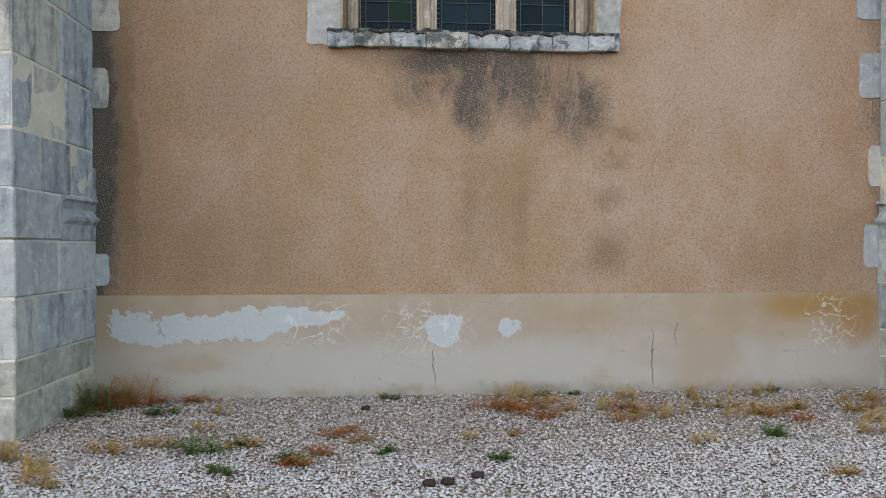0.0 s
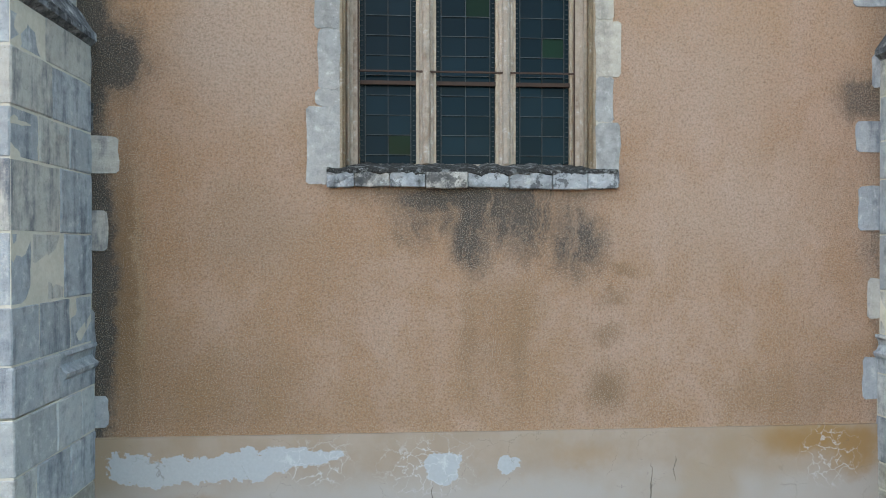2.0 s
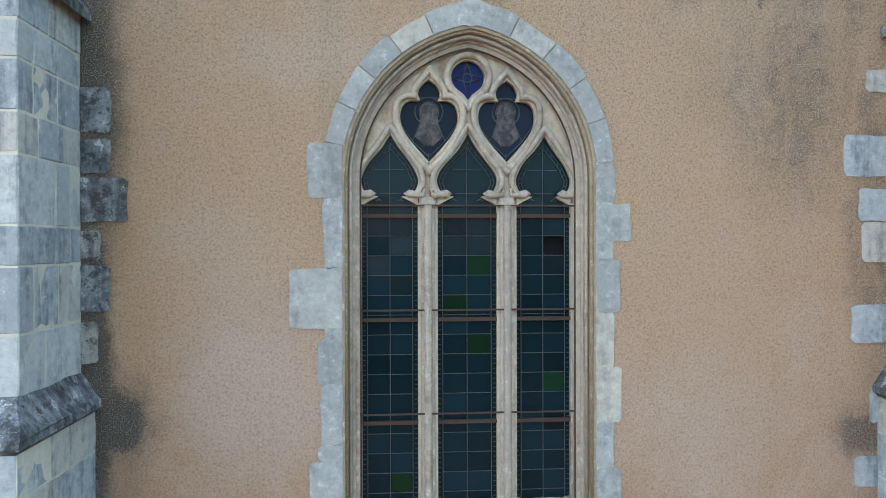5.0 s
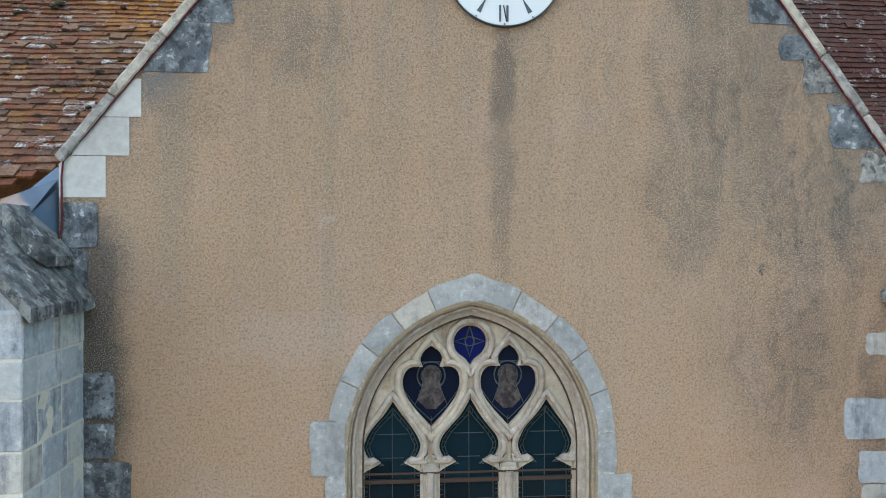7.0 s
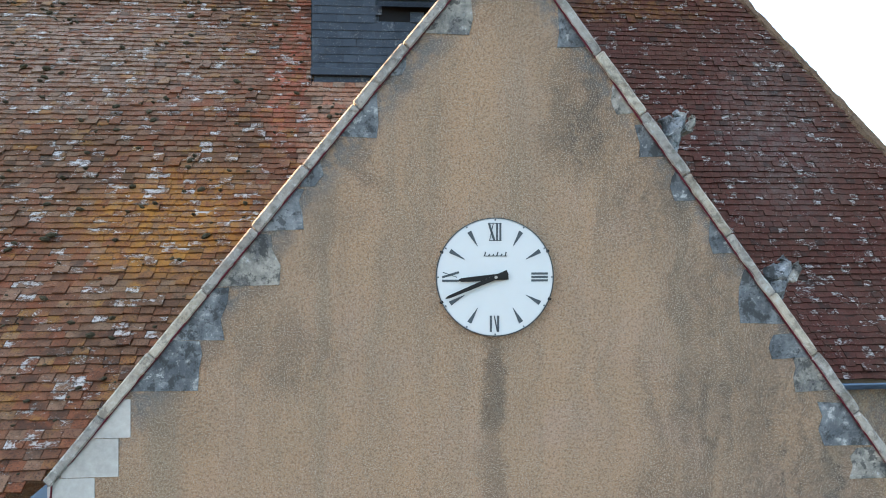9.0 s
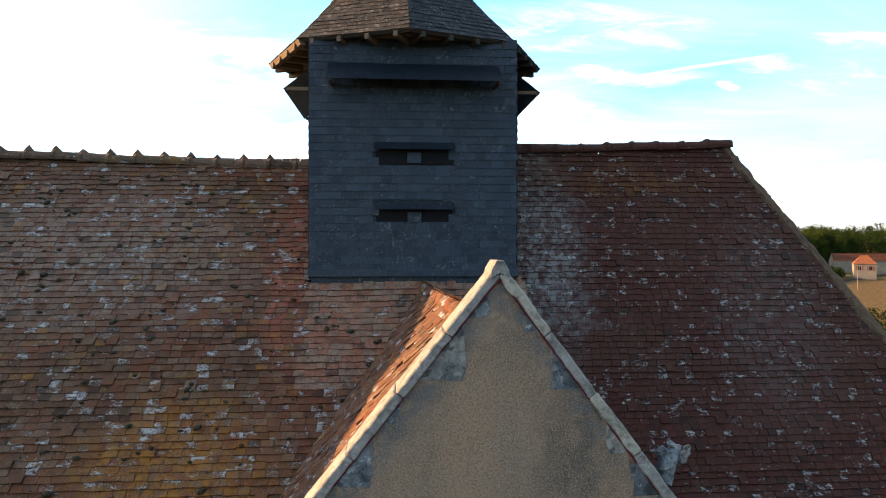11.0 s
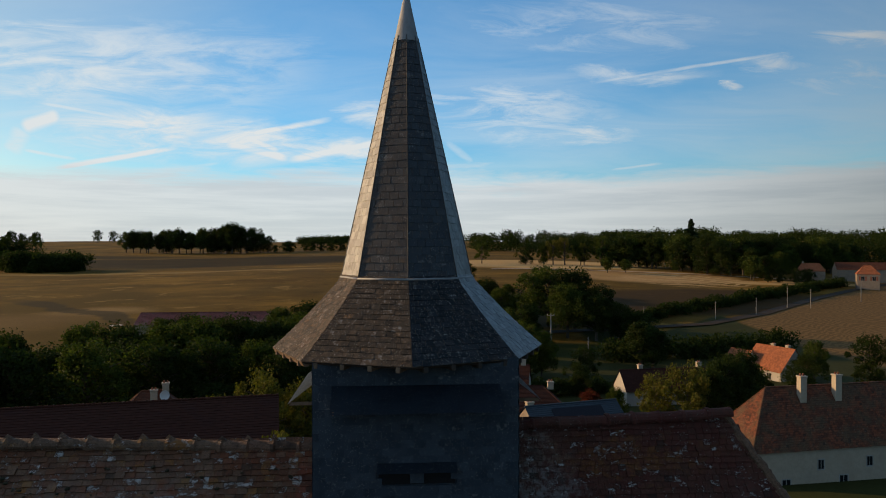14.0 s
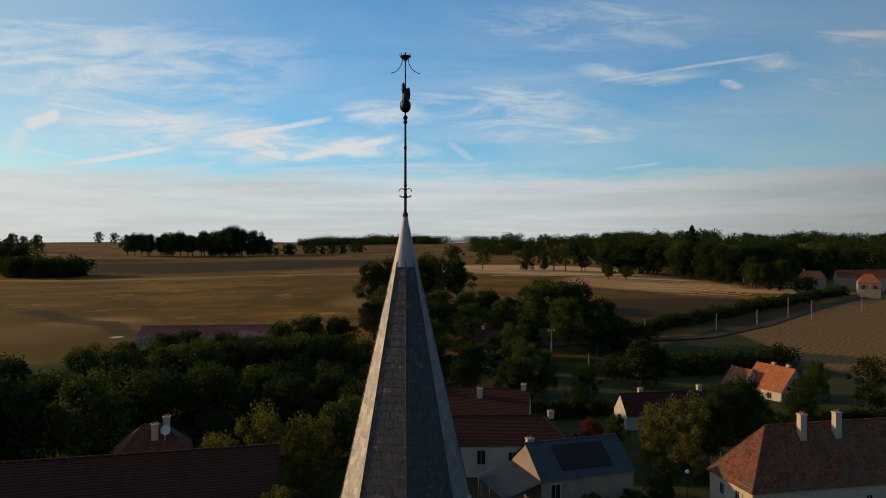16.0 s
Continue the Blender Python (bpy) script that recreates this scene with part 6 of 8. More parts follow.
# roof of the transept behind the gable
trans = thing("transept_roof", "transept roof of mossy clay tiles behind the gable", "roof", kind="structure")
for s, slope, foot in ((-1, SLOPE_L, -4.1), (1, SLOPE_R, 4.3)):
    zf = rake_z(foot, 0.22)
    prof = [(-abs(foot - APEX_X), zf), (0.0, APEX_Z - 0.22)]

    def keep_t(x, y, z, s=s):
        return z - SINK > (np.interp(x, [p[0] for p in (PROF_L if s < 0 else PROF_R)], [p[1] for p in (PROF_L if s < 0 else PROF_R)]) - 0.12)
    raw = tile_rows(prof, (0.42, 7.0), 0.118, 0.182, keep_t, 50 + s)
    turned = []
    for q in raw:
        turned.append([(APEX_X + s * -v[1] + skew(v[0]), v[0], v[2] - SINK) for v in q])
    lay_roof(trans, turned, TILE_L, lambda q: False, "rows of mossy clay tiles")
    bm = bmesh.new()
    vs = [bm.verts.new(p) for p in ((foot, 0.5, zf - 0.06), (APEX_X + skew(0.5), 0.5, APEX_Z - 0.30 - SINK), (APEX_X + skew(6.2), 6.2, APEX_Z - 0.30 - SINK), (foot, 6.2 if s > 0 else 3.2, zf - 0.06))]
    bm.faces.new(vs)
    part("roof_deck", bm, OLDWOOD, trans)
for i in range(11):
    bm = bmesh.new()
    y0, y1 = 0.44 + i * 0.45, 0.44 + (i + 1) * 0.45
    grid = [[bm.verts.new((APEX_X + skew(y) + r * math.cos(t), y, APEX_Z - 0.24 - SINK + r * math.sin(t))) for t in np.linspace(-0.2, math.pi + 0.2, 8)] for y, r in ((y0, 0.10), (y0 + 0.07, 0.115), (y1 + 0.03, 0.095))]
    for g, h in zip(grid, grid[1:]):
        for k in range(7):
            bm.faces.new((g[k], g[k + 1], h[k + 1], h[k]))
    bm.faces.new(grid[0])
    for v in bm.verts:
        v.co += Vector((1, 0.4, 1)) * 0.03 * noise.noise(v.co * 7.0)
    part("ridge_tile", bm, TILE_L, trans)

# walls under the roofs, out of the camera's way, that close the building
walls = thing("wall_nave", "ochre rendered church walls under the eaves", "wall", kind="structure")
for lo, hi in (((-22.0, 0.75, -0.3), (-4.23, 1.3, 10.1)), ((4.42, 3.1, -0.3), (10.4, 3.7, 10.3)), ((-22.0, 13.0, -10.0), (10.4, 13.5, 10.1)), ((-22.0, 0.75, -6.0), (-21.5, 13.3, 10.1)), ((10.0, 3.7, -3.0), (10.4, 13.0, 10.3)), ((3.7, 0.75, -0.3), (4.42, 3.2, 10.0))):
    bm = bmesh.new()
    box(bm, lo, hi)
    part("wall", bm, RENDER, walls)
gut = thing("gutter", "blue-grey zinc eaves gutter", "gutter")
bm = bmesh.new()
pts = [(2.72 - 0.07 * math.cos(t), 10.32 - 0.08 * math.sin(t)) for t in np.linspace(0, math.pi, 8)]
grid = [[bm.verts.new((x, y, z)) for y, z in pts] for x in (4.5, 10.9)]
for k in range(7):
    bm.faces.new((grid[0][k], grid[0][k + 1], grid[1][k + 1], grid[1][k]))
bmesh.ops.solidify(bm, geom=bm.faces[:], thickness=0.008)
part("trough", bm, ZINC, gut)
bm = bmesh.new()
tube(bm, [(4.5, 2.64, 10.33), (10.9, 2.64, 10.33)], 0.014)
part("rolled_edge", bm, ZINC, gut)

# zinc valley box at the foot of the nave roof beside the kneeler
valley = thing("zinc_valley", "blue-grey zinc valley gutter at the foot of the tiles", "gutter")
bm = bmesh.new()
prism(bm, [(-5.1, 9.38), (-4.24, 9.30), (-4.24, 9.95), (-4.3, 10.02), (-4.62, 9.75), (-5.1, 9.6)], 0.12, 0.16)
part("back_plate", bm, ZINC, valley)
bm = bmesh.new()
vs = [bm.verts.new(p) for p in ((-5.1, -0.25, 9.45), (-4.45, -0.25, 9.45), (-4.28, 0.1, 9.9), (-4.6, 0.1, 9.78), (-5.1, 0.1, 9.6))]
bm.faces.new(vs)
v2 = [bm.verts.new(p) for p in ((-4.45, -0.25, 9.45), (-4.24, -0.02, 9.2), (-4.24, 0.1, 9.86))]
bm.faces.new(v2)
bmesh.ops.solidify(bm, geom=bm.faces[:], thickness=0.01)
part("folded_apron", bm, ZINC, valley)

# red cable clipped along the gable
cable = thing("red_cable", "thin red cable clipped along the gable coping", "cable")
off = 0.165
left_pts = [(APEX_X - u, -0.03, APEX_Z - off - u * SLOPE_L) for u in np.linspace(0.12, 4.25, 24)]
right_pts = [(APEX_X + u, -0.03, APEX_Z - off - 0.01 - u * SLOPE_R) for u in np.linspace(0.12, 4.3, 24)]
bm = bmesh.new()
tube(bm, [(APEX_X, -0.03, APEX_Z - off - 0.02)] + left_pts + [(-4.17, -0.03, 10.12), (-4.19, -0.03, 9.9), (-4.19, -0.03, 9.4), (-4.24, -0.05, 9.22), (-4.36, -0.1, 9.2), (-4.5, -0.2, 9.38), (-4.7, -0.26, 9.46), (-5.0, -0.26, 9.47)], 0.010, None, 6)
part("cable_run", bm, CABLE, cable, smooth=True)
bm = bmesh.new()
tube(bm, [(APEX_X, -0.03, APEX_Z - off - 0.02)] + right_pts, 0.010, None, 6)
part("cable_run", bm, CABLE, cable, smooth=True)

# ---- clock ----
clock = thing("clock", "round white wall clock with grey Roman numerals and black pointers", "clock", (0.147, 0, 12.057))
bm = bmesh.new()
def disc(bm, r, y0, y1, sides=72, bev=0.012):
    prof = [(r - bev, y1), (r, y1 + bev), (r, y0)]
    rings = [[bm.verts.new((q * math.cos(k * math.tau / sides), y, q * math.sin(k * math.tau / sides))) for k in range(sides)] for q, y in prof]
    for u, v in zip(rings, rings[1:]):
        for k in range(sides):
            bm.faces.new((u[k], u[(k + 1) % sides], v[(k + 1) % sides], v[k]))
    bm.faces.new(rings[0])
disc(bm, 0.6, 0.0, -0.045)
part("dial", bm, CLOCKFACE, clock, "white enamelled dial")
bm = bmesh.new()
rings = [[bm.verts.new((q * math.cos(k * math.tau / 72), y, q * math.sin(k * math.tau / 72))) for k in range(72)] for q, y in ((0.602, 0.0), (0.602, -0.05), (0.594, -0.052), (0.594, -0.03))]
for u, v in zip(rings, rings[1:]):
    for k in range(72):
        bm.faces.new((u[k], u[(k + 1) % 72], v[(k + 1) % 72], v[k]))
part("rim", bm, NUMERAL, clock, "thin dark rim")


def flat_bar(bm, x0, z0, x1, z1, w0, w1, y=-0.05):
    d = Vector((x1 - x0, 0, z1 - z0)).normalized()
    s = Vector((-d.z, 0, d.x))
    a, c = Vector((x0, y, z0)), Vector((x1, y, z1))
    f = [bm.verts.new(p) for p in (a + s * w0, a - s * w0, c - s * w1, c + s * w1)]
    k = [bm.verts.new(v.co + Vector((0, 0.007, 0))) for v in f]
    bm.faces.new(f)
    for i in range(4):
        bm.faces.new((f[i], k[i], k[(i + 1) % 4], f[(i + 1) % 4]))


for h in range(12):
    a = h * math.tau / 12
    rad = Vector((math.sin(a), 0, math.cos(a)))
    if h % 3:
        bm = bmesh.new()
        flat_bar(bm, rad.x * 0.53, rad.z * 0.53, rad.x * 0.36, rad.z * 0.36, 0.024, 0.002)
        part("hour_mark", bm, NUMERAL, clock)
    bm = bmesh.new()
    flat_bar(bm, rad.x * 0.588, rad.z * 0.588, rad.x * 0.572, rad.z * 0.572, 0.008, 0.008)
    part("minute_dot", bm, NUMERAL, clock)
# XII, III, VI, IX stand out from the centre
numerals = {0: "XII", 3: "III", 6: "VI", 9: "IX"}
for h, text in numerals.items():
    bm = bmesh.new()
    if h == 0:
        z0, z1 = 0.37, 0.545
        flat_bar(bm, -0.065, z1, -0.01, z0, 0.011, 0.011), flat_bar(bm, -0.02, z1, -0.058, z0, 0.004, 0.004)
        flat_bar(bm, 0.018, z1, 0.018, z0, 0.01, 0.01), flat_bar(bm, 0.052, z1, 0.052, z0, 0.01, 0.01)
        flat_bar(bm, -0.075, z1, 0.065, z1, 0.004, 0.004), flat_bar(bm, -0.065, z0, 0.065, z0, 0.004, 0.004)
    elif h == 3:
        for z in (-0.035, 0.0, 0.035):
            flat_bar(bm, 0.37, z, 0.54, z, 0.011, 0.011)
    elif h == 6:
        z0, z1 = -0.39, -0.555
        flat_bar(bm, -0.045, z0, -0.045, z1, 0.011, 0.011)
        flat_bar(bm, -0.012, z0, 0.02, z1, 0.004, 0.004), flat_bar(bm, 0.03, z1, 0.03, z0, 0.011, 0.011), flat_bar(bm, -0.01, z0, 0.022, z1, 0.006, 0.006)
    else:
        flat_bar(bm, -0.54, -0.035, -0.37, -0.035, 0.011, 0.011)
        flat_bar(bm, -0.54, 0.0, -0.37, 0.05, 0.011, 0.011), flat_bar(bm, -0.53, 0.05, -0.39, 0.0, 0.004, 0.004)
    part("numeral", bm, NUMERAL, clock)
# the maker's mark: short bars
bm = bmesh.new()
for i, x in enumerate(np.linspace(-0.11, 0.10, 6)):
    flat_bar(bm, x, 0.215, x + 0.012, 0.235 + (0.02 if i in (0, 3, 5) else 0), 0.006, 0.006)
flat_bar(bm, -0.12, 0.214, 0.12, 0.214, 0.004, 0.004)
part("maker_mark", bm, NUMERAL, clock)


def pointer(deg, length, tail, w, y):
    a = radians(deg)
    d = Vector((math.sin(a), 0, math.cos(a)))
    bm = bmesh.new()
    flat_bar(bm, -d.x * tail, -d.z * tail, d.x * length * 0.5, d.z * length * 0.5, w * 1.35, w, y)
    flat_bar(bm, d.x * length * 0.5, d.z * length * 0.5, d.x * length * 0.93, d.z * length * 0.93, w, w * 0.75, y)
    flat_bar(bm, d.x * length * 0.93, d.z * length * 0.93, d.x * length, d.z * length, w * 0.75, w * 0.25, y)
    return bm


part("hour_pointer", pointer(265.5, 0.375, 0.13, 0.026, -0.075), BLACK, clock, "short black pointer")
part("minute_pointer", pointer(247.5, 0.55, 0.13, 0.02, -0.09), BLACK, clock, "long black pointer")
bm = bmesh.new()
tube(bm, [(0, -0.04, 0), (0, -0.105, 0)], 0.016, None, 10)
part("hub", bm, STONE_NEW, clock)
for a in (205, 338, 26, 155):
    bm = bmesh.new()
    box(bm, (-0.018, -0.05, -0.012), (0.018, 0.02, 0.012), pose(0.6 * math.cos(radians(a)), 0, 0.6 * math.sin(radians(a)), 0, -a, 0), 0.004)
    part("clip", bm, BLACK, clock)

# ---- bell tower ----
tower = thing("bell_tower", "square slate-hung bell tower with dark louvre openings", "tower", (TCX, TCY, 0))
HW, HD = (TOWER[1] - TOWER[0]) / 2, (TOWER[3] - TOWER[2]) / 2
bm = bmesh.new()
box(bm, (-HW + 0.03, -HD + 0.03, 14.6), (HW - 0.03, HD - 0.03, 19.5))
part("frame_wall", bm, SLATE, tower)


def hang_slates(turn, width, z0, z1, skip, single, seed):
    """Slates hung in courses on one face; the face lies at y = 0 of its own axes."""
    r = random.Random(seed)
    verts, faces, loose = [], [], []
    z, row = z0, 0
    while z < z1:
        x = -width / 2 - (0.11 if row % 2 else 0.0)
        while x < width / 2 - 0.02:
            a, c = max(x, -width / 2), min(x + 0.22, width / 2)
            if not skip(a, c, z):
                k = r.uniform(0, 0.003)
                d = r.uniform(-0.002, 0.002)
                q = [(a + 0.003, -0.014 - k, z + d), (c - 0.003, -0.014 - k, z - d), (c - 0.003, -0.002, z + 0.17), (a + 0.003, -0.002, z + 0.17), (a + 0.003, -0.008, z + d), (c - 0.003, -0.008, z - d)]
                q = [turn @ Vector(p) for p in q]
                if single and 15.6 < z < 18.0 and len(loose) < 240:
                    loose.append(q)
                else:
                    b = len(verts)
                    verts += q
                    faces += [(b, b + 1, b + 2, b + 3), (b, b + 4, b + 5, b + 1), (b, b + 3, b + 4), (b + 1, b + 5, b + 2)]
            x += 0.22
        z += 0.14
        row += 1
    soup("slate_cladding", verts, faces, SLATE, tower, "", "", "stuff")
    for q in loose:
        c = q[0]
        me = bpy.data.meshes.new("slate")
        me.from_pydata([p - c for p in q], [], [(0, 1, 2, 3), (0, 4, 5, 1), (0, 3, 4), (1, 5, 2)])
        me.materials.append(SLATE)
        ob = new("slate", me)
        ob.location, ob.parent = c, tower


LOUVRES = [(-0.675, 0.68, 17.36, 17.62), (-0.66, 0.67, 16.32, 16.58)]


def skip_front(a, c, z):
    return any(x0 - 0.02 < (a + c) / 2 < x1 + 0.02 and z0 - 0.12 < z < z1 - 0.02 for x0, x1, z0, z1 in LOUVRES)


hang_slates(pose(0, -HD, 0), 2 * HW, 15.42, 19.42, skip_front, True, 1)
for turn, w in ((pose(HW, 0, 0, 0, 0, 90), 2 * HD), (pose(-HW, 0, 0, 0, 0, -90), 2 * HD), (pose(0, HD, 0, 0, 0, 180), 2 * HW)):
    hang_slates(turn, w, 14.8, 19.42, lambda a, c, z: False, False, 2)

# louvres: near-black plates for the darkness inside, posts and a slated hood over each
for x0, x1, z0, z1 in LOUVRES:
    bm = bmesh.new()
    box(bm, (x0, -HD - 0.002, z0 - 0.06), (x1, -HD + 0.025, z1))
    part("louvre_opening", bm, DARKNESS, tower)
    bm = bmesh.new()
    vs = [(x0 - 0.02, -HD - 0.02, z1 + 0.06), (x1 + 0.02, -HD - 0.02, z1 + 0.06), (x1 + 0.02, -HD - 0.17, z1 - 0.08), (x0 - 0.02, -HD - 0.17, z1 - 0.08)]
    f = [bm.verts.new(v) for v in vs]
    bm.faces.new(f)
    bmesh.ops.solidify(bm, geom=bm.faces[:], thickness=0.02)
    part("louvre_hood", bm, SLATE, tower, "slated louvre hood")
    bm = bmesh.new()
    box(bm, ((x0 + x1) / 2 - 0.12, -HD - 0.03, z0 - 0.04), ((x0 + x1) / 2 + 0.12, -HD - 0.005, z1 - 0.12))
    part("louvre_post", bm, SLATE, tower)
# broad hood high on each face; the dark under it is a near-black plate
for turn in (pose(0, 0, 0), pose(0, 0, 0, 0, 0, 90), pose(0, 0, 0, 0, 0, -90)):
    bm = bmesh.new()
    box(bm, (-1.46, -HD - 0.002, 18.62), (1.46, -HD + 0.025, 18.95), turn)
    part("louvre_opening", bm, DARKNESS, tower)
    bm = bmesh.new()
    f = [bm.verts.new(turn @ Vector(v)) for v in ((-1.48, -HD - 0.0, 19.05), (1.48, -HD - 0.0, 19.05), (1.48, -HD - 0.5, 18.66), (-1.48, -HD - 0.5, 18.66))]
    bm.faces.new(f)
    bmesh.ops.solidify(bm, geom=bm.faces[:], thickness=0.03)
    part("louvre_hood", bm, SLATE, tower, "broad slated hood over the belfry louvres")
    for x in (-1.44, 1.42):
        bm = bmesh.new()
        box(bm, (x, -HD - 0.46, 18.64), (x + 0.03, -HD - 0.01, 18.70), turn)
        part("hood_bracket", bm, OLDWOOD, tower)
bm = bmesh.new()
box(bm, (-HW - 0.02, -HD - 0.05, 15.33), (HW + 0.02, -HD + 0.02, 15.46), None, 0.01)
part("lead_apron", bm, SLATE, tower)

# ---- spire ----
spire = thing("spire", "eight-sided slate spire with flared eaves and lead tip", "spire", (-0.575, TCY, 0))
SX, SY = -0.575, TCY
TIP = Vector((-0.005, 0, 26.0))
R_EAVE, R_RING, Z_EAVE, Z_RING = 2.46, 1.31, 19.47, 20.88


def oct_dir(k):
    a = k * math.tau / 8
    return Vector((math.sin(a), -math.cos(a), 0))


LEAN = Vector((TIP.x, 0, 0))


def spire_point(k, level):
    """level 0 to 1: the flared skirt; 1 to 2: the steep shaft up to the lead."""
    if level <= 1:
        r = R_EAVE + (R_RING - R_EAVE) * level
        r -= 0.05 * math.sin(level * math.pi)
        d = oct_dir(k)
        return Vector((d.x * (r + 0.26 * (1 - level)) + 0.04 * (1 - level), d.y * r, 0)) + Vector((0, 0, Z_EAVE + (Z_RING - Z_EAVE) * level))
    u = level - 1
    r = R_RING + (0.225 - R_RING) * u
    return oct_dir(k) * r + LEAN * u + Vector((0, 0, Z_RING + (25.7 - Z_RING) * u))


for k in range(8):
    # left sides take the sunlit tone, right sides the sky-reflection tone
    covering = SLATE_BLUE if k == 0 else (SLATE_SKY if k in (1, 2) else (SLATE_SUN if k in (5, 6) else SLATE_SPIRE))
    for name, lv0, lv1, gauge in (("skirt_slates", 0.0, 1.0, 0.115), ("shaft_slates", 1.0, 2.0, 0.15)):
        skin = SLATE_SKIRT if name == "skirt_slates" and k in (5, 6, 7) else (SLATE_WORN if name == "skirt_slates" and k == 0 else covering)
        length = (spire_point(k, lv1) - spire_point(k, lv0)).length
        rows = int(length / gauge)
        r = random.Random(k * 3 + int(lv0))
        verts, faces = [], []
        for i in range(rows):
            a0, a1 = lv0 + (lv1 - lv0) * i / rows, min(2.0, lv0 + (lv1 - lv0) * (i + 1.25) / rows)
            pa, pb = spire_point(k, a0), spire_point(k + 1, a0)
            qa, qb = spire_point(k, a1), spire_point(k + 1, a1)
            nrm = (pb - pa).cross(qa - pa).normalized()
            if nrm.dot(oct_dir(k + 0.5)) < 0:
                nrm = -nrm
            w = (pb - pa).length
            cols = max(2, round(w / 0.19))
            shift = 0.5 / cols if i % 2 else 0.0
            cuts = [0.0] + [c / cols + shift for c in range(0 if shift else 1, cols)] + [1.0]
            for c0, c1 in zip(cuts, cuts[1:]):
                if c1 - c0 < 0.01:
                    continue
                g = 0.003 / max(w, 0.2)
                o = nrm * (0.012 + r.uniform(0, 0.004))
                b = len(verts)
                drop = r.uniform(-0.008, 0.008)
                low = Vector((0, 0, drop))
                verts += [pa.lerp(pb, c0 + g) + o + low, pa.lerp(pb, c1 - g) + o + low, qa.lerp(qb, c1 - g) + nrm * 0.004, qa.lerp(qb, c0 + g) + nrm * 0.004, pa.lerp(pb, c0 + g) + nrm * 0.006 + low, pa.lerp(pb, c1 - g) + nrm * 0.006 + low]
                faces += [(b, b + 1, b + 2, b + 3), (b, b + 4, b + 5, b + 1), (b, b + 3, b + 4), (b + 1, b + 5, b + 2)]
        if name == "skirt_slates" and k in (7, 0):
            # the two slopes that face the camera: every slate by itself
            for b in range(0, len(verts), 6):
                c = verts[b]
                me = bpy.data.meshes.new("slate")
                me.from_pydata([v - c for v in verts[b:b + 6]], [], [(0, 1, 2, 3), (0, 4, 5, 1), (0, 3, 4), (1, 5, 2)])
                me.materials.append(skin)
                ob = new("slate", me)
                ob.location, ob.parent = c, spire
        else:
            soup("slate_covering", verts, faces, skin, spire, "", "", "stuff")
bm = bmesh.new()
levels = [0.0, 0.25, 0.5, 0.75, 1.0, 2.0]
grid = [[bm.verts.new(spire_point(k, l) - oct_dir(k) * 0.004) for k in range(8)] for l in levels]
for u, v in zip(grid, grid[1:]):
    for k in range(8):
        bm.faces.new((u[k], u[(k + 1) % 8], v[(k + 1) % 8], v[k]))
bm.faces.new(grid[0])
part("spire_frame", bm, OLDWOOD, spire)
# lead roll where the slope breaks
bm = bmesh.new()
for k in range(8):
    tube(bm, [spire_point(k, 1.0) + oct_dir(k) * 0.02, spire_point(k + 1, 1.0) + oct_dir(k + 1) * 0.02], 0.026, None, 6)
part("lead_roll", bm, LEAD, spire, "pale lead roll at the change of slope", True)
# lead arrises on the eight corners
for k in range(8):
    bm = bmesh.new()
    tube(bm, [spire_point(k, l) + oct_dir(k) * 0.012 for l in (1.0, 1.5, 2.0)], 0.013, 0.010, 5)
    part("arris", bm, SLATE_SPIRE, spire)
# eaves boards and rafter feet
for k in range(8):
    a, c = spire_point(k, 0.0), spire_point(k + 1, 0.0)
    d = (c - a).normalized()
    inward = -oct_dir(k + 0.5)
    bm = bmesh.new()
    deep = 0.045 if k != 6 else 0.09
    vs = [a + Vector((0, 0, -0.005)), c + Vector((0, 0, -0.005)), c + Vector((0, 0, -deep)) + inward * 0.05, a + Vector((0, 0, -deep)) + inward * 0.05, a + inward * 0.12, c + inward * 0.12, c + inward * 0.14 + Vector((0, 0, -deep)), a + inward * 0.14 + Vector((0, 0, -deep))]
    v = [bm.verts.new(p) for p in vs]
    for q in ((0, 1, 2, 3), (4, 5, 6, 7), (0, 1, 5, 4), (3, 2, 6, 7), (0, 3, 7, 4), (1, 2, 6, 5)):
        bm.faces.new([v[i] for i in q])
    part("eaves_board", bm, OLDWOOD if k == 6 else DARKWOOD, spire, "worn timber eaves board")
    for i in range(4):
        p = a.lerp(c, (i + 0.5) / 4) + inward * 0.3 + Vector((0, 0, -0.06))
        ang = math.degrees(math.atan2(inward.y, inward.x))
        bm = bmesh.new()
        box(bm, (-0.3, -0.04, -0.05), (0.3, 0.04, 0.05), Matrix.Translation(p) @ pose(0, 0, 0, 0, 0, ang), 0.008)
        part("rafter_foot", bm, DARKWOOD if k in (0, 1, 2) else OLDWOOD, spire)
# lead tip
bm = bmesh.new()
rings = []
for z, r in ((25.60, 0.26), (25.66, 0.245), (26.1, 0.15), (26.5, 0.065), (26.66, 0.045)):
    rings.append([bm.verts.new(Vector((LEAN.x + r * math.sin(k * math.tau / 16), -r * math.cos(k * math.tau / 16), z))) for k in range(16)])
for u, v in zip(rings, rings[1:]):
    for k in range(16):
        bm.faces.new((u[k], u[(k + 1) % 16], v[(k + 1) % 16], v[k]))
bm.faces.new(rings[-1])
part("lead_tip", bm, LEAD, spire, "grey lead cap", True)

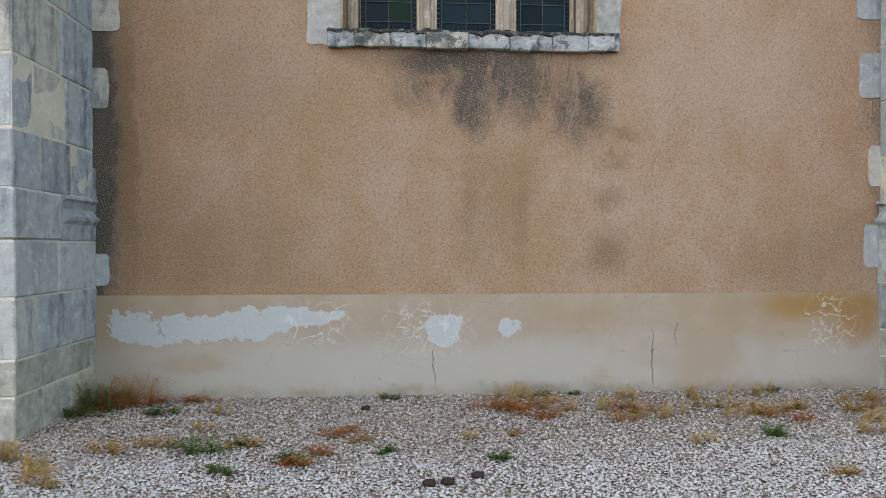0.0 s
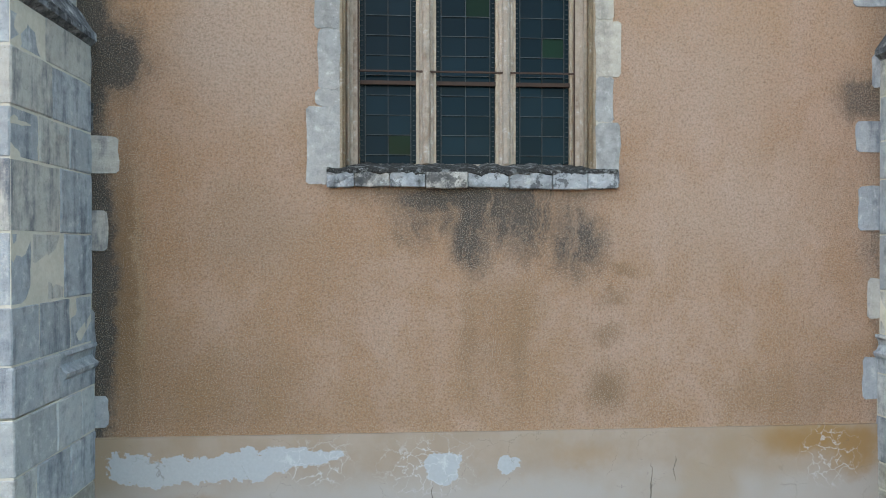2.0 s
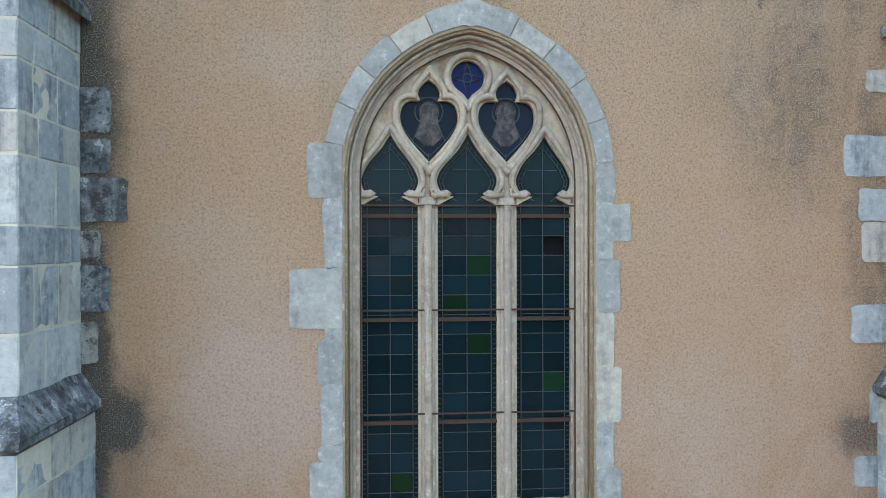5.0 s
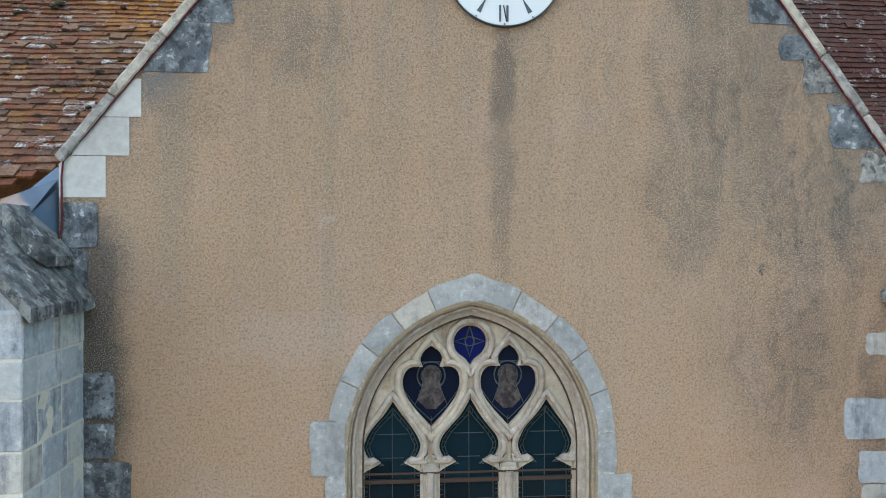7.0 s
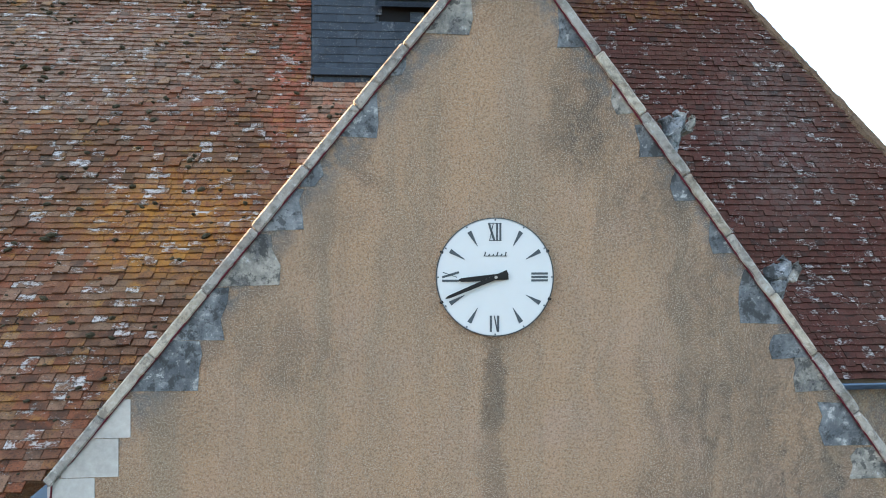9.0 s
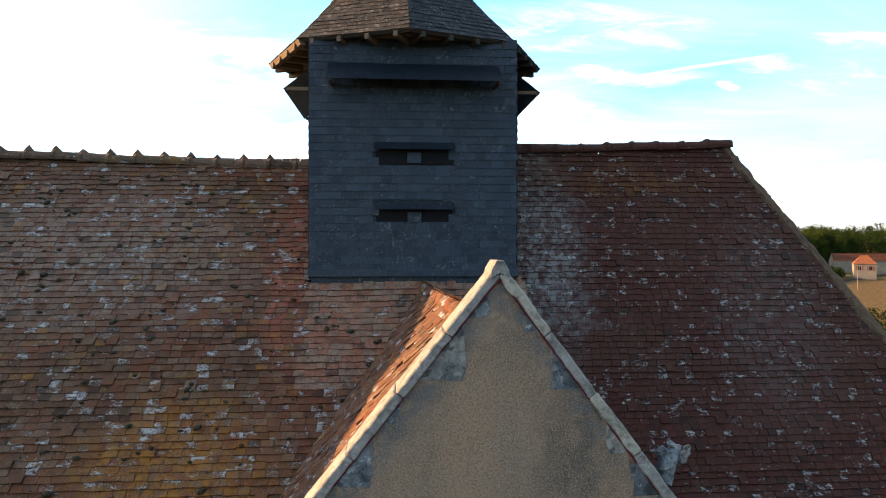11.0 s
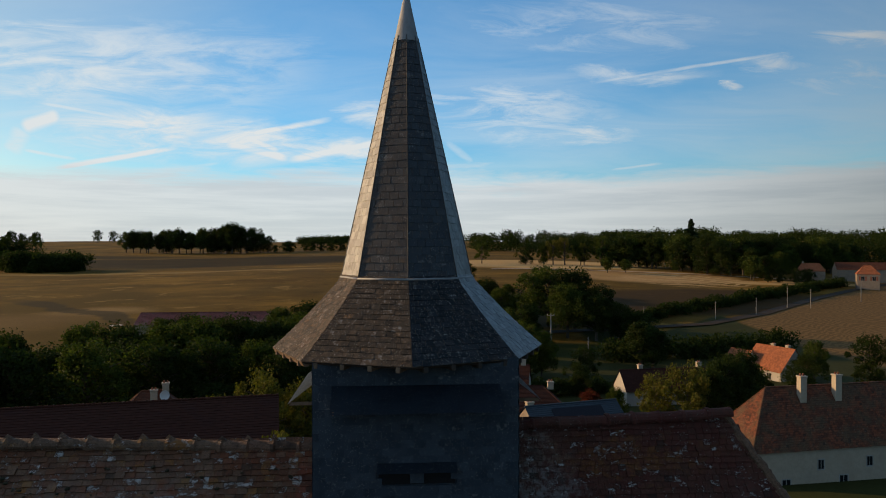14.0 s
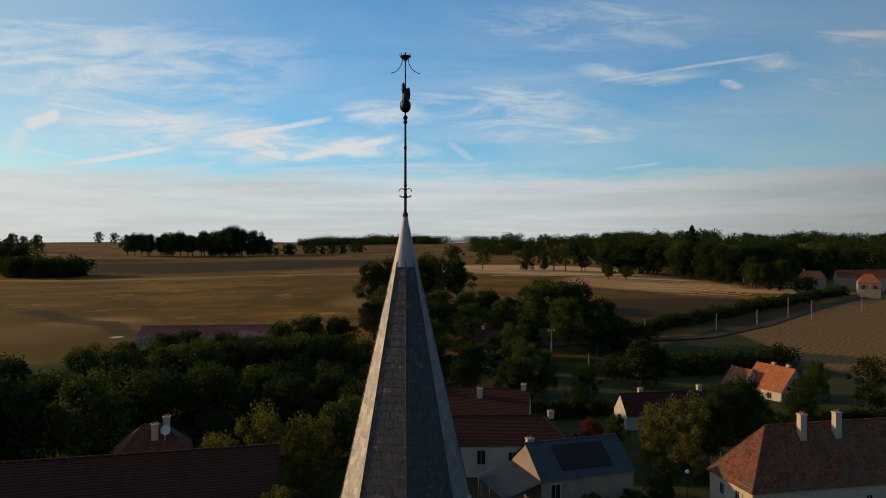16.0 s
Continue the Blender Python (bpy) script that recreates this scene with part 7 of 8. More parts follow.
# ---- iron finial with a weathercock ----
vane = thing("weathervane", "dark wrought-iron finial with weathercock and crown of points", "weathervane", (SX + LEAN.x, SY, 26.6))
bm = bmesh.new()
lathe(bm, [(0.045, 0.0), (0.06, 0.03), (0.05, 0.08), (0.03, 0.12), (0.028, 0.45), (0.022, 1.9), (0.016, 2.1), (0.013, 3.3)], 10)
part("shaft", bm, IRON, vane)
bm = bmesh.new()
lathe(bm, [(0.014, 1.36), (0.035, 1.42), (0.02, 1.48)], 10)
lathe(bm, [(0.014, 1.88), (0.045, 1.94), (0.03, 1.98), (0.05, 2.03), (0.02, 2.08)], 10)
lathe(bm, [(0.02, 0.40), (0.035, 0.44), (0.02, 0.6), (0.035, 0.66), (0.02, 0.7)], 10)
part("knop", bm, IRON, vane)
for s in (-1, 1):
    bm = bmesh.new()
    tube(bm, [(s * (0.07 + 0.065 * math.cos(a)), 0, 0.5 + 0.09 * math.sin(a)) for a in np.linspace(0.3, math.tau - 0.6, 14)] + [(s * 0.02, 0, 0.40)], 0.009, None, 5)
    part("scroll", bm, IRON, vane)
    bm = bmesh.new()
    tube(bm, [(s * (0.36 - 0.3 * math.cos(a)), 0, 3.22 - 0.3 * math.sin(a)) for a in np.linspace(0.0, 1.35, 9)], 0.008, None, 5)
    part("branch", bm, IRON, vane)
bm = bmesh.new()
lathe(bm, [(0.015, 3.18), (0.11, 3.26), (0.115, 3.28), (0.03, 3.27), (0.012, 3.36)], 12)
for k in range(8):
    a = k * math.tau / 8
    tube(bm, [(0.08 * math.cos(a), 0.08 * math.sin(a), 3.25), (0.13 * math.cos(a), 0.13 * math.sin(a), 3.33)], 0.012, 0.002, 4)
part("crown", bm, IRON, vane)
# the cock, seen from the tail: rounded body, raised tail, comb
bm = bmesh.new()
for x, y, z, rx, ry, rz in ((0.0, 0.0, 2.27, 0.12, 0.24, 0.14), (0.0, -0.15, 2.42, 0.075, 0.12, 0.2), (-0.045, -0.2, 2.58, 0.04, 0.07, 0.12), (0.06, -0.14, 2.48, 0.04, 0.08, 0.14), (0.0, 0.22, 2.48, 0.06, 0.08, 0.17), (0.0, 0.24, 2.64, 0.045, 0.07, 0.06)):
    res = bmesh.ops.create_icosphere(bm, subdivisions=2, radius=1.0)
    bmesh.ops.transform(bm, matrix=pose(x, y, z) @ Matrix.Diagonal((rx, ry, rz, 1)), verts=res["verts"])
part("weathercock", bm, IRON, vane, "", True)

# ---- trees ----
LEAF_DARK = leaf("foliage_dark", (0.015, 0.026, 0.005), (0.040, 0.052, 0.011))
LEAF_MID = leaf("foliage_green", (0.027, 0.043, 0.007), (0.085, 0.098, 0.018))
LEAF_GOLD = leaf("foliage_yellowing", (0.070, 0.072, 0.012), (0.14, 0.115, 0.022))
LEAF_RED = leaf("foliage_copper", (0.07, 0.014, 0.010), (0.13, 0.03, 0.018))
LEAF_FIR = leaf("foliage_conifer", (0.018, 0.032, 0.014), (0.035, 0.052, 0.022))
BARK = simple("bark", (0.075, 0.06, 0.045), 0.95, grain=6.0, vary=0.5, relief=0.6, dist=0.03)


def leaf_cloud(rs, clumps, per, size):
    """Leaf sprays on the outer parts of clumps: bent four-cornered leaves, as arrays of corners and faces."""
    pts, nrm = [], []
    for cx, cy, cz, r, flat in clumps:
        d = rs.normal(size=(per, 3))
        d /= np.linalg.norm(d, axis=1, keepdims=True)
        rad = r * (0.35 + 0.85 * rs.random((per, 1)) ** 0.7)
        pts.append(np.array([cx, cy, cz]) + d * rad * np.array([1, 1, flat]))
        nrm.append(d)
    pts, nrm = np.concatenate(pts), np.concatenate(nrm)
    n = nrm + rs.normal(size=nrm.shape) * 0.65
    n /= np.linalg.norm(n, axis=1, keepdims=True)
    u = np.cross(n, rs.normal(size=n.shape))
    u /= np.linalg.norm(u, axis=1, keepdims=True)
    v = np.cross(n, u)
    s = size * (0.6 + 0.8 * rs.random((len(pts), 1)))
    a, b = pts - u * s, pts + u * s
    c, d = pts + v * s * 0.55 + n * s * 0.2, pts - v * s * 0.55 + n * s * 0.2
    verts = np.stack([a, d, b, c], 1).reshape(-1, 3)
    faces = np.arange(len(verts)).reshape(-1, 4)
    return verts, faces


def cloud_part(name, rs, clumps, per, size, mat, parent=None, label="", category="", kind=""):
    v, f = leaf_cloud(rs, clumps, per, size)
    return soup(name, v, [tuple(q) for q in f], mat, parent, label, category, kind)


def tree_model(seed, shape, mat, label, size=0.17, per=165):
    """A tree 10 m high: tapered trunk, limbs, and a crown of many clumps of leaves with gaps between them."""
    rs, r = np.random.RandomState(seed), random.Random(seed)
    t = thing("tree", label, "tree")
    bm = bmesh.new()
    clumps = []
    if shape == "conifer":
        tube(bm, [(0, 0, -0.5), (0.05, 0, 4), (0, 0, 9.8)], 0.22, 0.03, 7)
        for i in range(46):
            z = 1.6 + 8.2 * (i / 46)
            reach = 2.5 * (1 - (z - 1.2) / 9.2) * r.uniform(0.4, 1.3)
            a = i * 2.4 + r.uniform(-0.4, 0.4)
            tip = (reach * math.cos(a), reach * math.sin(a), z - 0.25 * reach)
            tube(bm, [(0, 0, z), tip], 0.045, 0.012, 4)
            for k in (0.45, 0.75, 1.0):
                clumps.append((tip[0] * k, tip[1] * k, z - 0.25 * reach * k, 0.25 + 0.3 * reach * 0.5, 0.45))
        clumps.append((0, 0, 9.8, 0.2, 2.0))
    else:
        trunk = 1.2 if shape == "bush" else 3.0
        top = 8.0
        tube(bm, [(0, 0, -0.6), (0.1, 0.05, trunk), (0.0, 0.1, top)], 0.3, 0.05, 8)
        n = {"round": 38, "tall": 30, "bush": 32, "open": 30}[shape]
        for i in range(n):
            z = (1.2 if shape == "bush" else 2.6) + (9.0 - (1.2 if shape == "bush" else 2.6)) * ((i + r.random()) / n)
            u = (z - 1.0) / 9.0
            wide = {"round": 4.2, "tall": 2.1, "bush": 4.4, "open": 3.8}[shape]
            env = wide * math.sin(math.pi * min(1.0, 0.12 + u * 0.86)) ** 0.75
            a = i * 2.4 + r.uniform(-0.5, 0.5)
            d = env * r.uniform(0.3, 1.08)
            p = (d * math.cos(a), d * math.sin(a), z)
            tube(bm, [(0, 0, max(trunk * 0.6, z - 1.6)), (p[0] * 0.5, p[1] * 0.5, z - 0.5), p], 0.09, 0.02, 5)
            clumps.append((*p, r.uniform(0.55, 1.25) * (0.75 if shape in ("tall", "open") else 1.0), r.uniform(0.65, 1.1)))
            if shape != "open" and i % 3 == 0:
                clumps.append((p[0] * 0.35, p[1] * 0.35, z + r.uniform(-0.5, 0.5), 1.5, 0.8))
    part("trunk", bm, BARK, t)
    cloud_part("crown", rs, clumps, per, size, mat, t)
    return t


MODELS = {}
SPECS = {"round": (1, "round", LEAF_DARK, "broad dark green leafy tree"), "round2": (2, "round", LEAF_MID, "broad green leafy tree in low sun"), "tall": (3, "tall", LEAF_DARK, "slender dark green tree"), "open": (4, "open", LEAF_MID, "open-crowned green leafy tree"),
         "bush": (5, "bush", LEAF_DARK, "dense dark green bush"), "gold": (6, "open", LEAF_GOLD, "slender yellowing leafy tree"), "fir": (7, "conifer", LEAF_FIR, "dark green fir tree"), "red": (8, "round", LEAF_RED, "round copper-red garden tree"), "gold2": (9, "bush", LEAF_GOLD, "yellow-green bush in low sun")}


def plant(kind, x, y, height, wide=1.0, turn=None, z=None, group=""):
    """One tree: the first of a kind is built, the others are copies of it, turned and scaled."""
    r = random.Random(int(x * 31 + y * 17))
    turn = r.uniform(0, 360) if turn is None else turn
    zz = ground_height(x, y) - 0.15 if z is None else z
    m = pose(x, y, zz, 0, 0, turn) @ Matrix.Diagonal((height / 10 * wide, height / 10 * wide, height / 10, 1))
    if kind not in MODELS:
        seed, shape, mat, label = SPECS[kind]
        MODELS[kind] = tree_model(seed, shape, mat, label)
        MODELS[kind].matrix_basis = m
        ob = MODELS[kind]
    else:
        base = MODELS[kind]
        keep = base.matrix_basis.copy()
        base.matrix_basis = Matrix.Identity(4)
        ob = copy_thing(base, m)
        base.matrix_basis = keep
    return tagged(ob, group=group)


# belt of trees below the church, left of the tower
r = random.Random(77)
for x, y, h, kind, w in (
        (-62, 92, 19, "fir", 1.2), (-56, 86, 18, "tall", 1.6), (-50, 84, 16, "round", 1.0), (-44, 92, 16, "round2", 1.0), (-37, 100, 15, "round", 1.1), (-30, 104, 15, "round", 1.1), (-24, 112, 14, "round2", 1.0), (-18, 106, 13, "round", 1.0), (-12, 112, 13, "round", 1.0), (-7, 104, 12, "round", 1.1),
        (-70, 120, 15, "round", 1.1), (-60, 128, 16, "round2", 1.1), (-52, 124, 16, "round", 1.1), (-45, 130, 16, "round2", 1.1), (-38, 128, 17, "round2", 1.0), (-32, 132, 17, "round", 1.0), (-26, 136, 16, "tall", 1.5), (-21, 138, 17, "round2", 1.0), (-15, 140, 17, "round", 1.0), (-8, 138, 16, "round2", 1.0), (-2, 132, 15, "round", 1.1), (4, 128, 14, "round", 1.1),
        (-55, 105, 14, "round", 1.2), (-46, 110, 14, "round", 1.2), (-34, 116, 14, "bush", 1.2), (-22, 122, 13, "round", 1.1), (-14, 124, 13, "bush", 1.0), (-4, 120, 13, "round", 1.1), (-42, 104, 10, "bush", 1.1), (-28, 96, 9, "bush", 1.2), (-66, 105, 14, "round", 1.1), (-75, 96, 15, "round", 1.1),
        (-17, 78, 13, "gold2", 0.85), (-22, 76, 10, "gold2", 0.9), (-12, 82, 11, "gold2", 0.9), (-9, 88, 12, "round2", 0.9), (-6, 92, 13, "open", 1.0), (-25, 84, 8, "bush", 1.1),
        (-10.6, 47.5, 11.5, "gold", 0.55), (-9.6, 49.5, 9.5, "bush", 0.55)):
    plant(kind, x, y, h, w, group="trees below the church")
# behind the spire and to its right
for x, y, h, kind, w in (
        (-10, 292, 21, "round", 1.0), (-2, 300, 22, "round", 1.0), (6, 304, 23, "open", 1.2), (14, 306, 23, "round", 0.9), (20, 300, 22, "open", 1.1), (28, 310, 20, "round", 1.0), (-4, 250, 16, "round2", 1.2), (6, 246, 16, "round2", 1.2), (16, 244, 15, "round2", 1.2), (26, 246, 14, "round2", 1.2), (34, 250, 14, "round", 1.2), (12, 222, 14, "round", 1.3), (24, 224, 13, "round2", 1.3), (36, 226, 14, "round2", 1.2), (-8, 226, 14, "round", 1.3),
        (0, 200, 14, "round", 1.2), (10, 198, 13, "round2", 1.2), (22, 204, 12, "bush", 1.2), (46, 222, 20, "open", 1.2), (52, 224, 22, "open", 1.2), (60, 220, 21, "round", 1.0), (66, 214, 16, "round", 1.1), (54, 206, 18, "round2", 0.95), (62, 202, 15, "round", 1.1), (70, 204, 12, "bush", 1.1), (76, 200, 10, "bush", 1.2), (40, 200, 13, "tall", 1.6), (33, 186, 14, "open", 1.0), (26, 176, 12, "round", 1.1), (30, 170, 12, "open", 1.0), (18, 160, 12, "round", 1.2), (8, 158, 13, "round", 1.2), (14, 146, 10, "round", 1.1),
        (29, 150, 14, "open", 0.9), (33, 148, 12, "round2", 0.8), (26, 140, 11, "round", 1.0), (36, 128, 7, "bush", 1.0), (44, 150, 8, "bush", 1.0), (60, 158, 13, "tall", 1.5), (64, 160, 11, "tall", 1.5)):
    plant(kind, x, y, h, w, group="trees in the valley")
# gardens
for x, y, h, kind, w in (
        (29.5, 97, 6.8, "red", 0.75), (38, 92, 10, "gold2", 0.8), (41, 88, 12, "gold2", 0.75), (46, 92, 11, "round", 0.9), (50, 96, 12, "round", 0.9), (36, 84, 4, "bush", 0.9), (41, 83, 4, "bush", 0.9), (54, 100, 12, "tall", 1.3), (58, 104, 12, "round", 0.8), (34, 78, 3.5, "bush", 0.9), (31, 74, 4.0, "bush", 1.0), (62, 108, 9, "round2", 0.8),
        (92, 138, 10, "round2", 0.8), (98, 128, 12, "bush", 0.9), (102, 122, 12, "round", 0.9), (106, 124, 9, "gold", 0.8), (72, 112, 8, "bush", 0.9), (84, 128, 8, "bush", 1.0), (25, 98, 4.5, "bush", 1.2), (22, 104, 6, "round", 0.9), (36, 104, 6, "round2", 0.8), (17, 68.5, 3.2, "bush", 1.1), (22, 69.5, 3.6, "bush", 1.1), (27, 71.5, 3.4, "bush", 1.1), (30, 66, 3.0, "gold2", 1.0)):
    plant(kind, x, y, h, w, group="garden trees")
# bushes before the far barn
for x, y, h, kind, w in ((-74, 186, 9.5, "round", 1.2), (-66, 190, 11.5, "round2", 1.2), (-58, 188, 12.5, "round", 1.2), (-50, 192, 11.0, "round", 1.2), (-42, 190, 10.0, "bush", 1.2), (-34, 196, 13.0, "round2", 1.2), (-26, 200, 14.0, "round", 1.2), (-18, 202, 13.0, "round", 1.2)):
    plant(kind, x, y, h, w, group="trees in the valley")
# field trees along the far track
for x, y, h, kind, w in ((40, 470, 18, "bush", 1.0), (62, 480, 16, "open", 1.0), (92, 470, 16, "bush", 1.0), (112, 472, 19, "gold", 0.9), (134, 470, 17, "gold", 0.8), (150, 468, 15, "bush", 1.2), (160, 460, 22, "bush", 1.0), (172, 466, 21, "open", 1.0), (184, 470, 20, "bush", 1.0), (197, 436, 34, "fir", 1.15), (140, 400, 9, "round2", 1.0), (222, 372, 17, "round2", 0.9), (214, 376, 14, "bush", 1.0), (230, 360, 8, "bush", 1.2), (-462, 850, 22, "round", 0.9), (-449, 850, 19, "bush", 0.9), (-434, 852, 21, "round", 0.9), (-457, 1080, 19, "bush", 0.9), (-434, 1080, 18, "bush", 0.9)):
    plant(kind, x, y, h, w, group="field trees")


def wood(name, label, spots, seed, leaf_size, mat):
    """A far wood: many crowns side by side in one object."""
    rs = np.random.RandomState(seed)
    clumps = []
    for x, y, h, wdt in spots:
        z = ground_height(x, y)
        for k in range(9):
            u = rs.random()
            clumps.append((x + rs.normal() * wdt * 0.32, y + rs.normal() * wdt * 0.32, z + h * (0.06 + 0.80 * u), wdt * (0.45 - 0.2 * abs(u - 0.4)), 0.85))
    return cloud_part(name, rs, clumps, 60, leaf_size * 0.62, mat, None, label, "woods", "stuff")


def spots(n, xr, yr, hr, w, seed):
    r = random.Random(seed)
    return [(r.uniform(*xr), r.uniform(*yr), r.uniform(*hr), w * r.uniform(0.8, 1.2)) for i in range(n)]


wood("woods", "dark mixed wood on the far slope", spots(230, (225, 620), (470, 640), (20, 31), 13, 1), 1, 1.3, LEAF_DARK)
r = random.Random(21)
for i in range(19):
    plant(r.choice(("round", "round2", "bush", "round")), -306 + i * 6.6 + r.uniform(-1, 1), 798 + r.uniform(-8, 8), r.uniform(23, 31), r.uniform(0.75, 1.0), group="trees along the field crest")
for i in range(9):
    plant(r.choice(("bush", "round", "bush")), -206 + i * 7.5, 786 + r.uniform(-8, 8), (24, 30, 34, 36, 31, 29, 30, 24, 20)[i], 1.05, group="trees along the field crest")
for i in range(10):
    plant("bush", -140 + i * 11 + r.uniform(-3, 3), 800 + r.uniform(-20, 20), r.uniform(7, 15), 1.3, group="trees along the field crest")
# front rows of the far wood, from the fir down to the farm
for i in range(44):
    u = (i + r.random()) / 44
    x, y = 172 + 150 * u, (452 - 62 * min(1.0, u / 0.16) if u < 0.16 else 392 + 62 * (u - 0.16)) + r.uniform(0, 34)
    plant(r.choice(("round", "round", "round2", "bush", "open", "tall")), x, y, r.uniform(19, 27), r.uniform(0.75, 1.05), group="trees at the edge of the far wood")
for x, y, h, kind in ((200, 362, 15, "round2"), (206, 358, 9, "bush"), (212, 356, 8, "bush"), (219, 352, 9, "bush"), (226, 352, 7, "bush"), (204, 372, 18, "round"), (128, 398, 10, "round2"), (120, 470, 21, "gold"), (146, 468, 23, "open"), (106, 475, 15, "bush"), (132, 472, 14, "round"), (158, 465, 20, "round"), (166, 470, 22, "round2")):
    plant(kind, x, y, h, 0.9, group="field trees")
wood("woods", "dark copse beside the stubble field", spots(44, (-275, -222), (478, 500), (9, 15), 10, 3) + spots(30, (-400, -330), (610, 660), (17, 23), 13, 8), 3, 1.4, LEAF_DARK)
wood("woods", "distant hedges and trees below the skyline", spots(70, (-150, 70), (1060, 1150), (3, 8), 16, 4) + spots(80, (100, 420), (700, 900), (14, 24), 16, 5), 4, 1.8, LEAF_DARK)
wood("woods", "far wooded ridge on the horizon", spots(120, (380, 1500), (1150, 1500), (14, 24), 30, 6) + spots(40, (-260, 300), (1900, 2400), (8, 20), 40, 7), 5, 3.0, LEAF_DARK)
wood("woods", "olive green trees at the edge of the far wood", spots(34, (212, 300), (425, 470), (15, 24), 11, 12) + spots(16, (150, 215), (455, 480), (14, 22), 9, 13), 8, 1.0, LEAF_MID)
# hedges along the sunken road
rs = random.Random(9)
wood("hedge", "dark hedge along the road", [(76 + i * 2.5, 225 + i * 1.82 + rs.uniform(-1, 1), rs.uniform(3, 5), 4.5) for i in range(66)] + [(58 + i * 3.0, 172 + i * 0.5 + rs.uniform(-1, 1), rs.uniform(5, 7), 6) for i in range(18)], 6, 0.7, LEAF_DARK)
wood("hedge", "dark garden hedges between the houses", [(62 + i * 2.2, 112 + i * 0.4, 3.0, 3.2) for i in range(16)] + [(24 + i * 2.0, 128 + i * 0.3, 3.2, 3.4) for i in range(10)], 7, 0.5, LEAF_DARK)

# ---- road and posts ----
ROADMAT = simple("asphalt", (0.032, 0.022, 0.013), 0.9, grain=3.0, vary=0.3)
line = [(20.0, 206.0), (45, 213), (75, 218), (109, 226), (142, 248), (194, 294), (232, 325), (270, 352), (330, 392)]
fine_line = []
for (ax, ay), (bx, by) in zip(line, line[1:]):
    fine_line += [(ax + (bx - ax) * k / 6, ay + (by - ay) * k / 6) for k in range(6)]
bm = bmesh.new()
prev = None
for (ax, ay), (bx, by) in zip(fine_line, fine_line[1:]):
    d = Vector((bx - ax, by - ay, 0)).normalized()
    s = Vector((-d.y, d.x, 0)) * 2.3
    pair = [bm.verts.new((ax + k * s.x, ay + k * s.y, max(ground_height(ax + k * s.x, ay + k * s.y), ground_height(ax, ay)) + 0.12)) for k in (-1, 1)]
    if prev:
        bm.faces.new((prev[0], pair[0], pair[1], prev[1]))
    prev = pair
mesh_ob("road", bm, ROADMAT, None, "narrow grey country road between field and hedge", "road", "structure")
bm = bmesh.new()
prev = None
for i in range(60):
    ax, ay = 60 + i * 3.0, 418 - 0.10 * i * 3.0 + 6 * math.sin(i * 0.12)
    if i > 42:
        ay -= (i - 42) * 2.0
    pair = [bm.verts.new((ax, ay + k, ground_height(ax, ay + k) + 0.3)) for k in (-1.7, 1.7)]
    if prev:
        bm.faces.new((prev[0], pair[0], pair[1], prev[1]))
    prev = pair
mesh_ob("track", bm, simple("pale_track", (0.36, 0.31, 0.24), 0.95, grain=1.0, vary=0.2), None, "pale chalk farm track", "road", "structure")
POST = simple("weathered_post", (0.20, 0.185, 0.165), 0.85, grain=8.0, vary=0.3)
for x, y, h in ((87, 228, 6), (117, 236, 6.5), (138, 246, 6.5), (160, 262, 9), (170, 262, 8), (206, 282, 9), (255, 338, 7), (52, 176, 6)):
    p = thing("post", "slim pale roadside utility post", "post", (x, y, ground_height(x, y)), "roadside posts")
    bm = bmesh.new()
    tube(bm, [(0, 0, -0.3), (0, 0, h)], 0.17, 0.11, 7)
    part("pole", bm, POST, p)
    bm = bmesh.new()
    box(bm, (-0.3, -0.06, h - 0.6), (0.3, 0.06, h - 0.48))
    part("crossarm", bm, POST, p)
p = thing("utility_pole", "tall pale concrete power pole with crossarm", "pole", (43.5, 184, -10.2))
bm = bmesh.new()
tube(bm, [(0, 0, -0.5), (0, 0, 12.2)], 0.30, 0.16, 8)
part("pole", bm, POST, p)
bm = bmesh.new()
box(bm, (-1.0, -0.1, 11.7), (1.0, 0.1, 11.9))
part("crossarm", bm, POST, p)
for dx in (-0.9, 0.0, 0.9):
    bm = bmesh.new()
    lathe(bm, [(0.05, 11.9), (0.10, 12.0), (0.06, 12.1), (0.10, 12.2), (0.04, 12.3)], 8, (dx, 0, 0))
    part("insulator", bm, STONE_NEW, p)
lamp = thing("street_lamp", "white globe street lamp on a thin post", "street lamp", (34.2, 72.5, ground_height(34.2, 72.5)))
bm = bmesh.new()
tube(bm, [(0, 0, -0.3), (0, 0, 4.6)], 0.06, 0.045, 6)
part("post", bm, IRON, lamp)
bm = bmesh.new()
bmesh.ops.create_icosphere(bm, subdivisions=2, radius=0.24, matrix=pose(0, 0, 4.8))
part("globe", bm, CLOCKFACE, lamp, "white glass globe", True)

# ---- houses ----
WALL_CREAM = simple("cream_render", (0.36, 0.30, 0.225), 0.9, grain=3.0, vary=0.3, dirt=((0.25, 0.2, 0.15), 0.5))
WALL_WHITE = simple("white_render", (0.36, 0.33, 0.285), 0.9, grain=3.0, vary=0.2, dirt=((0.35, 0.31, 0.27), 0.4))
WALL_RUBBLE = simple("rubble_wall", (0.215, 0.175, 0.135), 0.95, grain=5.0, vary=0.5, dirt=((0.2, 0.16, 0.11), 0.5))
BRICK = simple("red_brick", (0.20, 0.075, 0.045), 0.9, grain=8.0, vary=0.4)
ROOF_RED = simple("red_roof", (0.27, 0.095, 0.042), 0.85, grain=5.0, vary=0.45, dirt=((0.12, 0.05, 0.03), 0.6), by_piece=0.5)
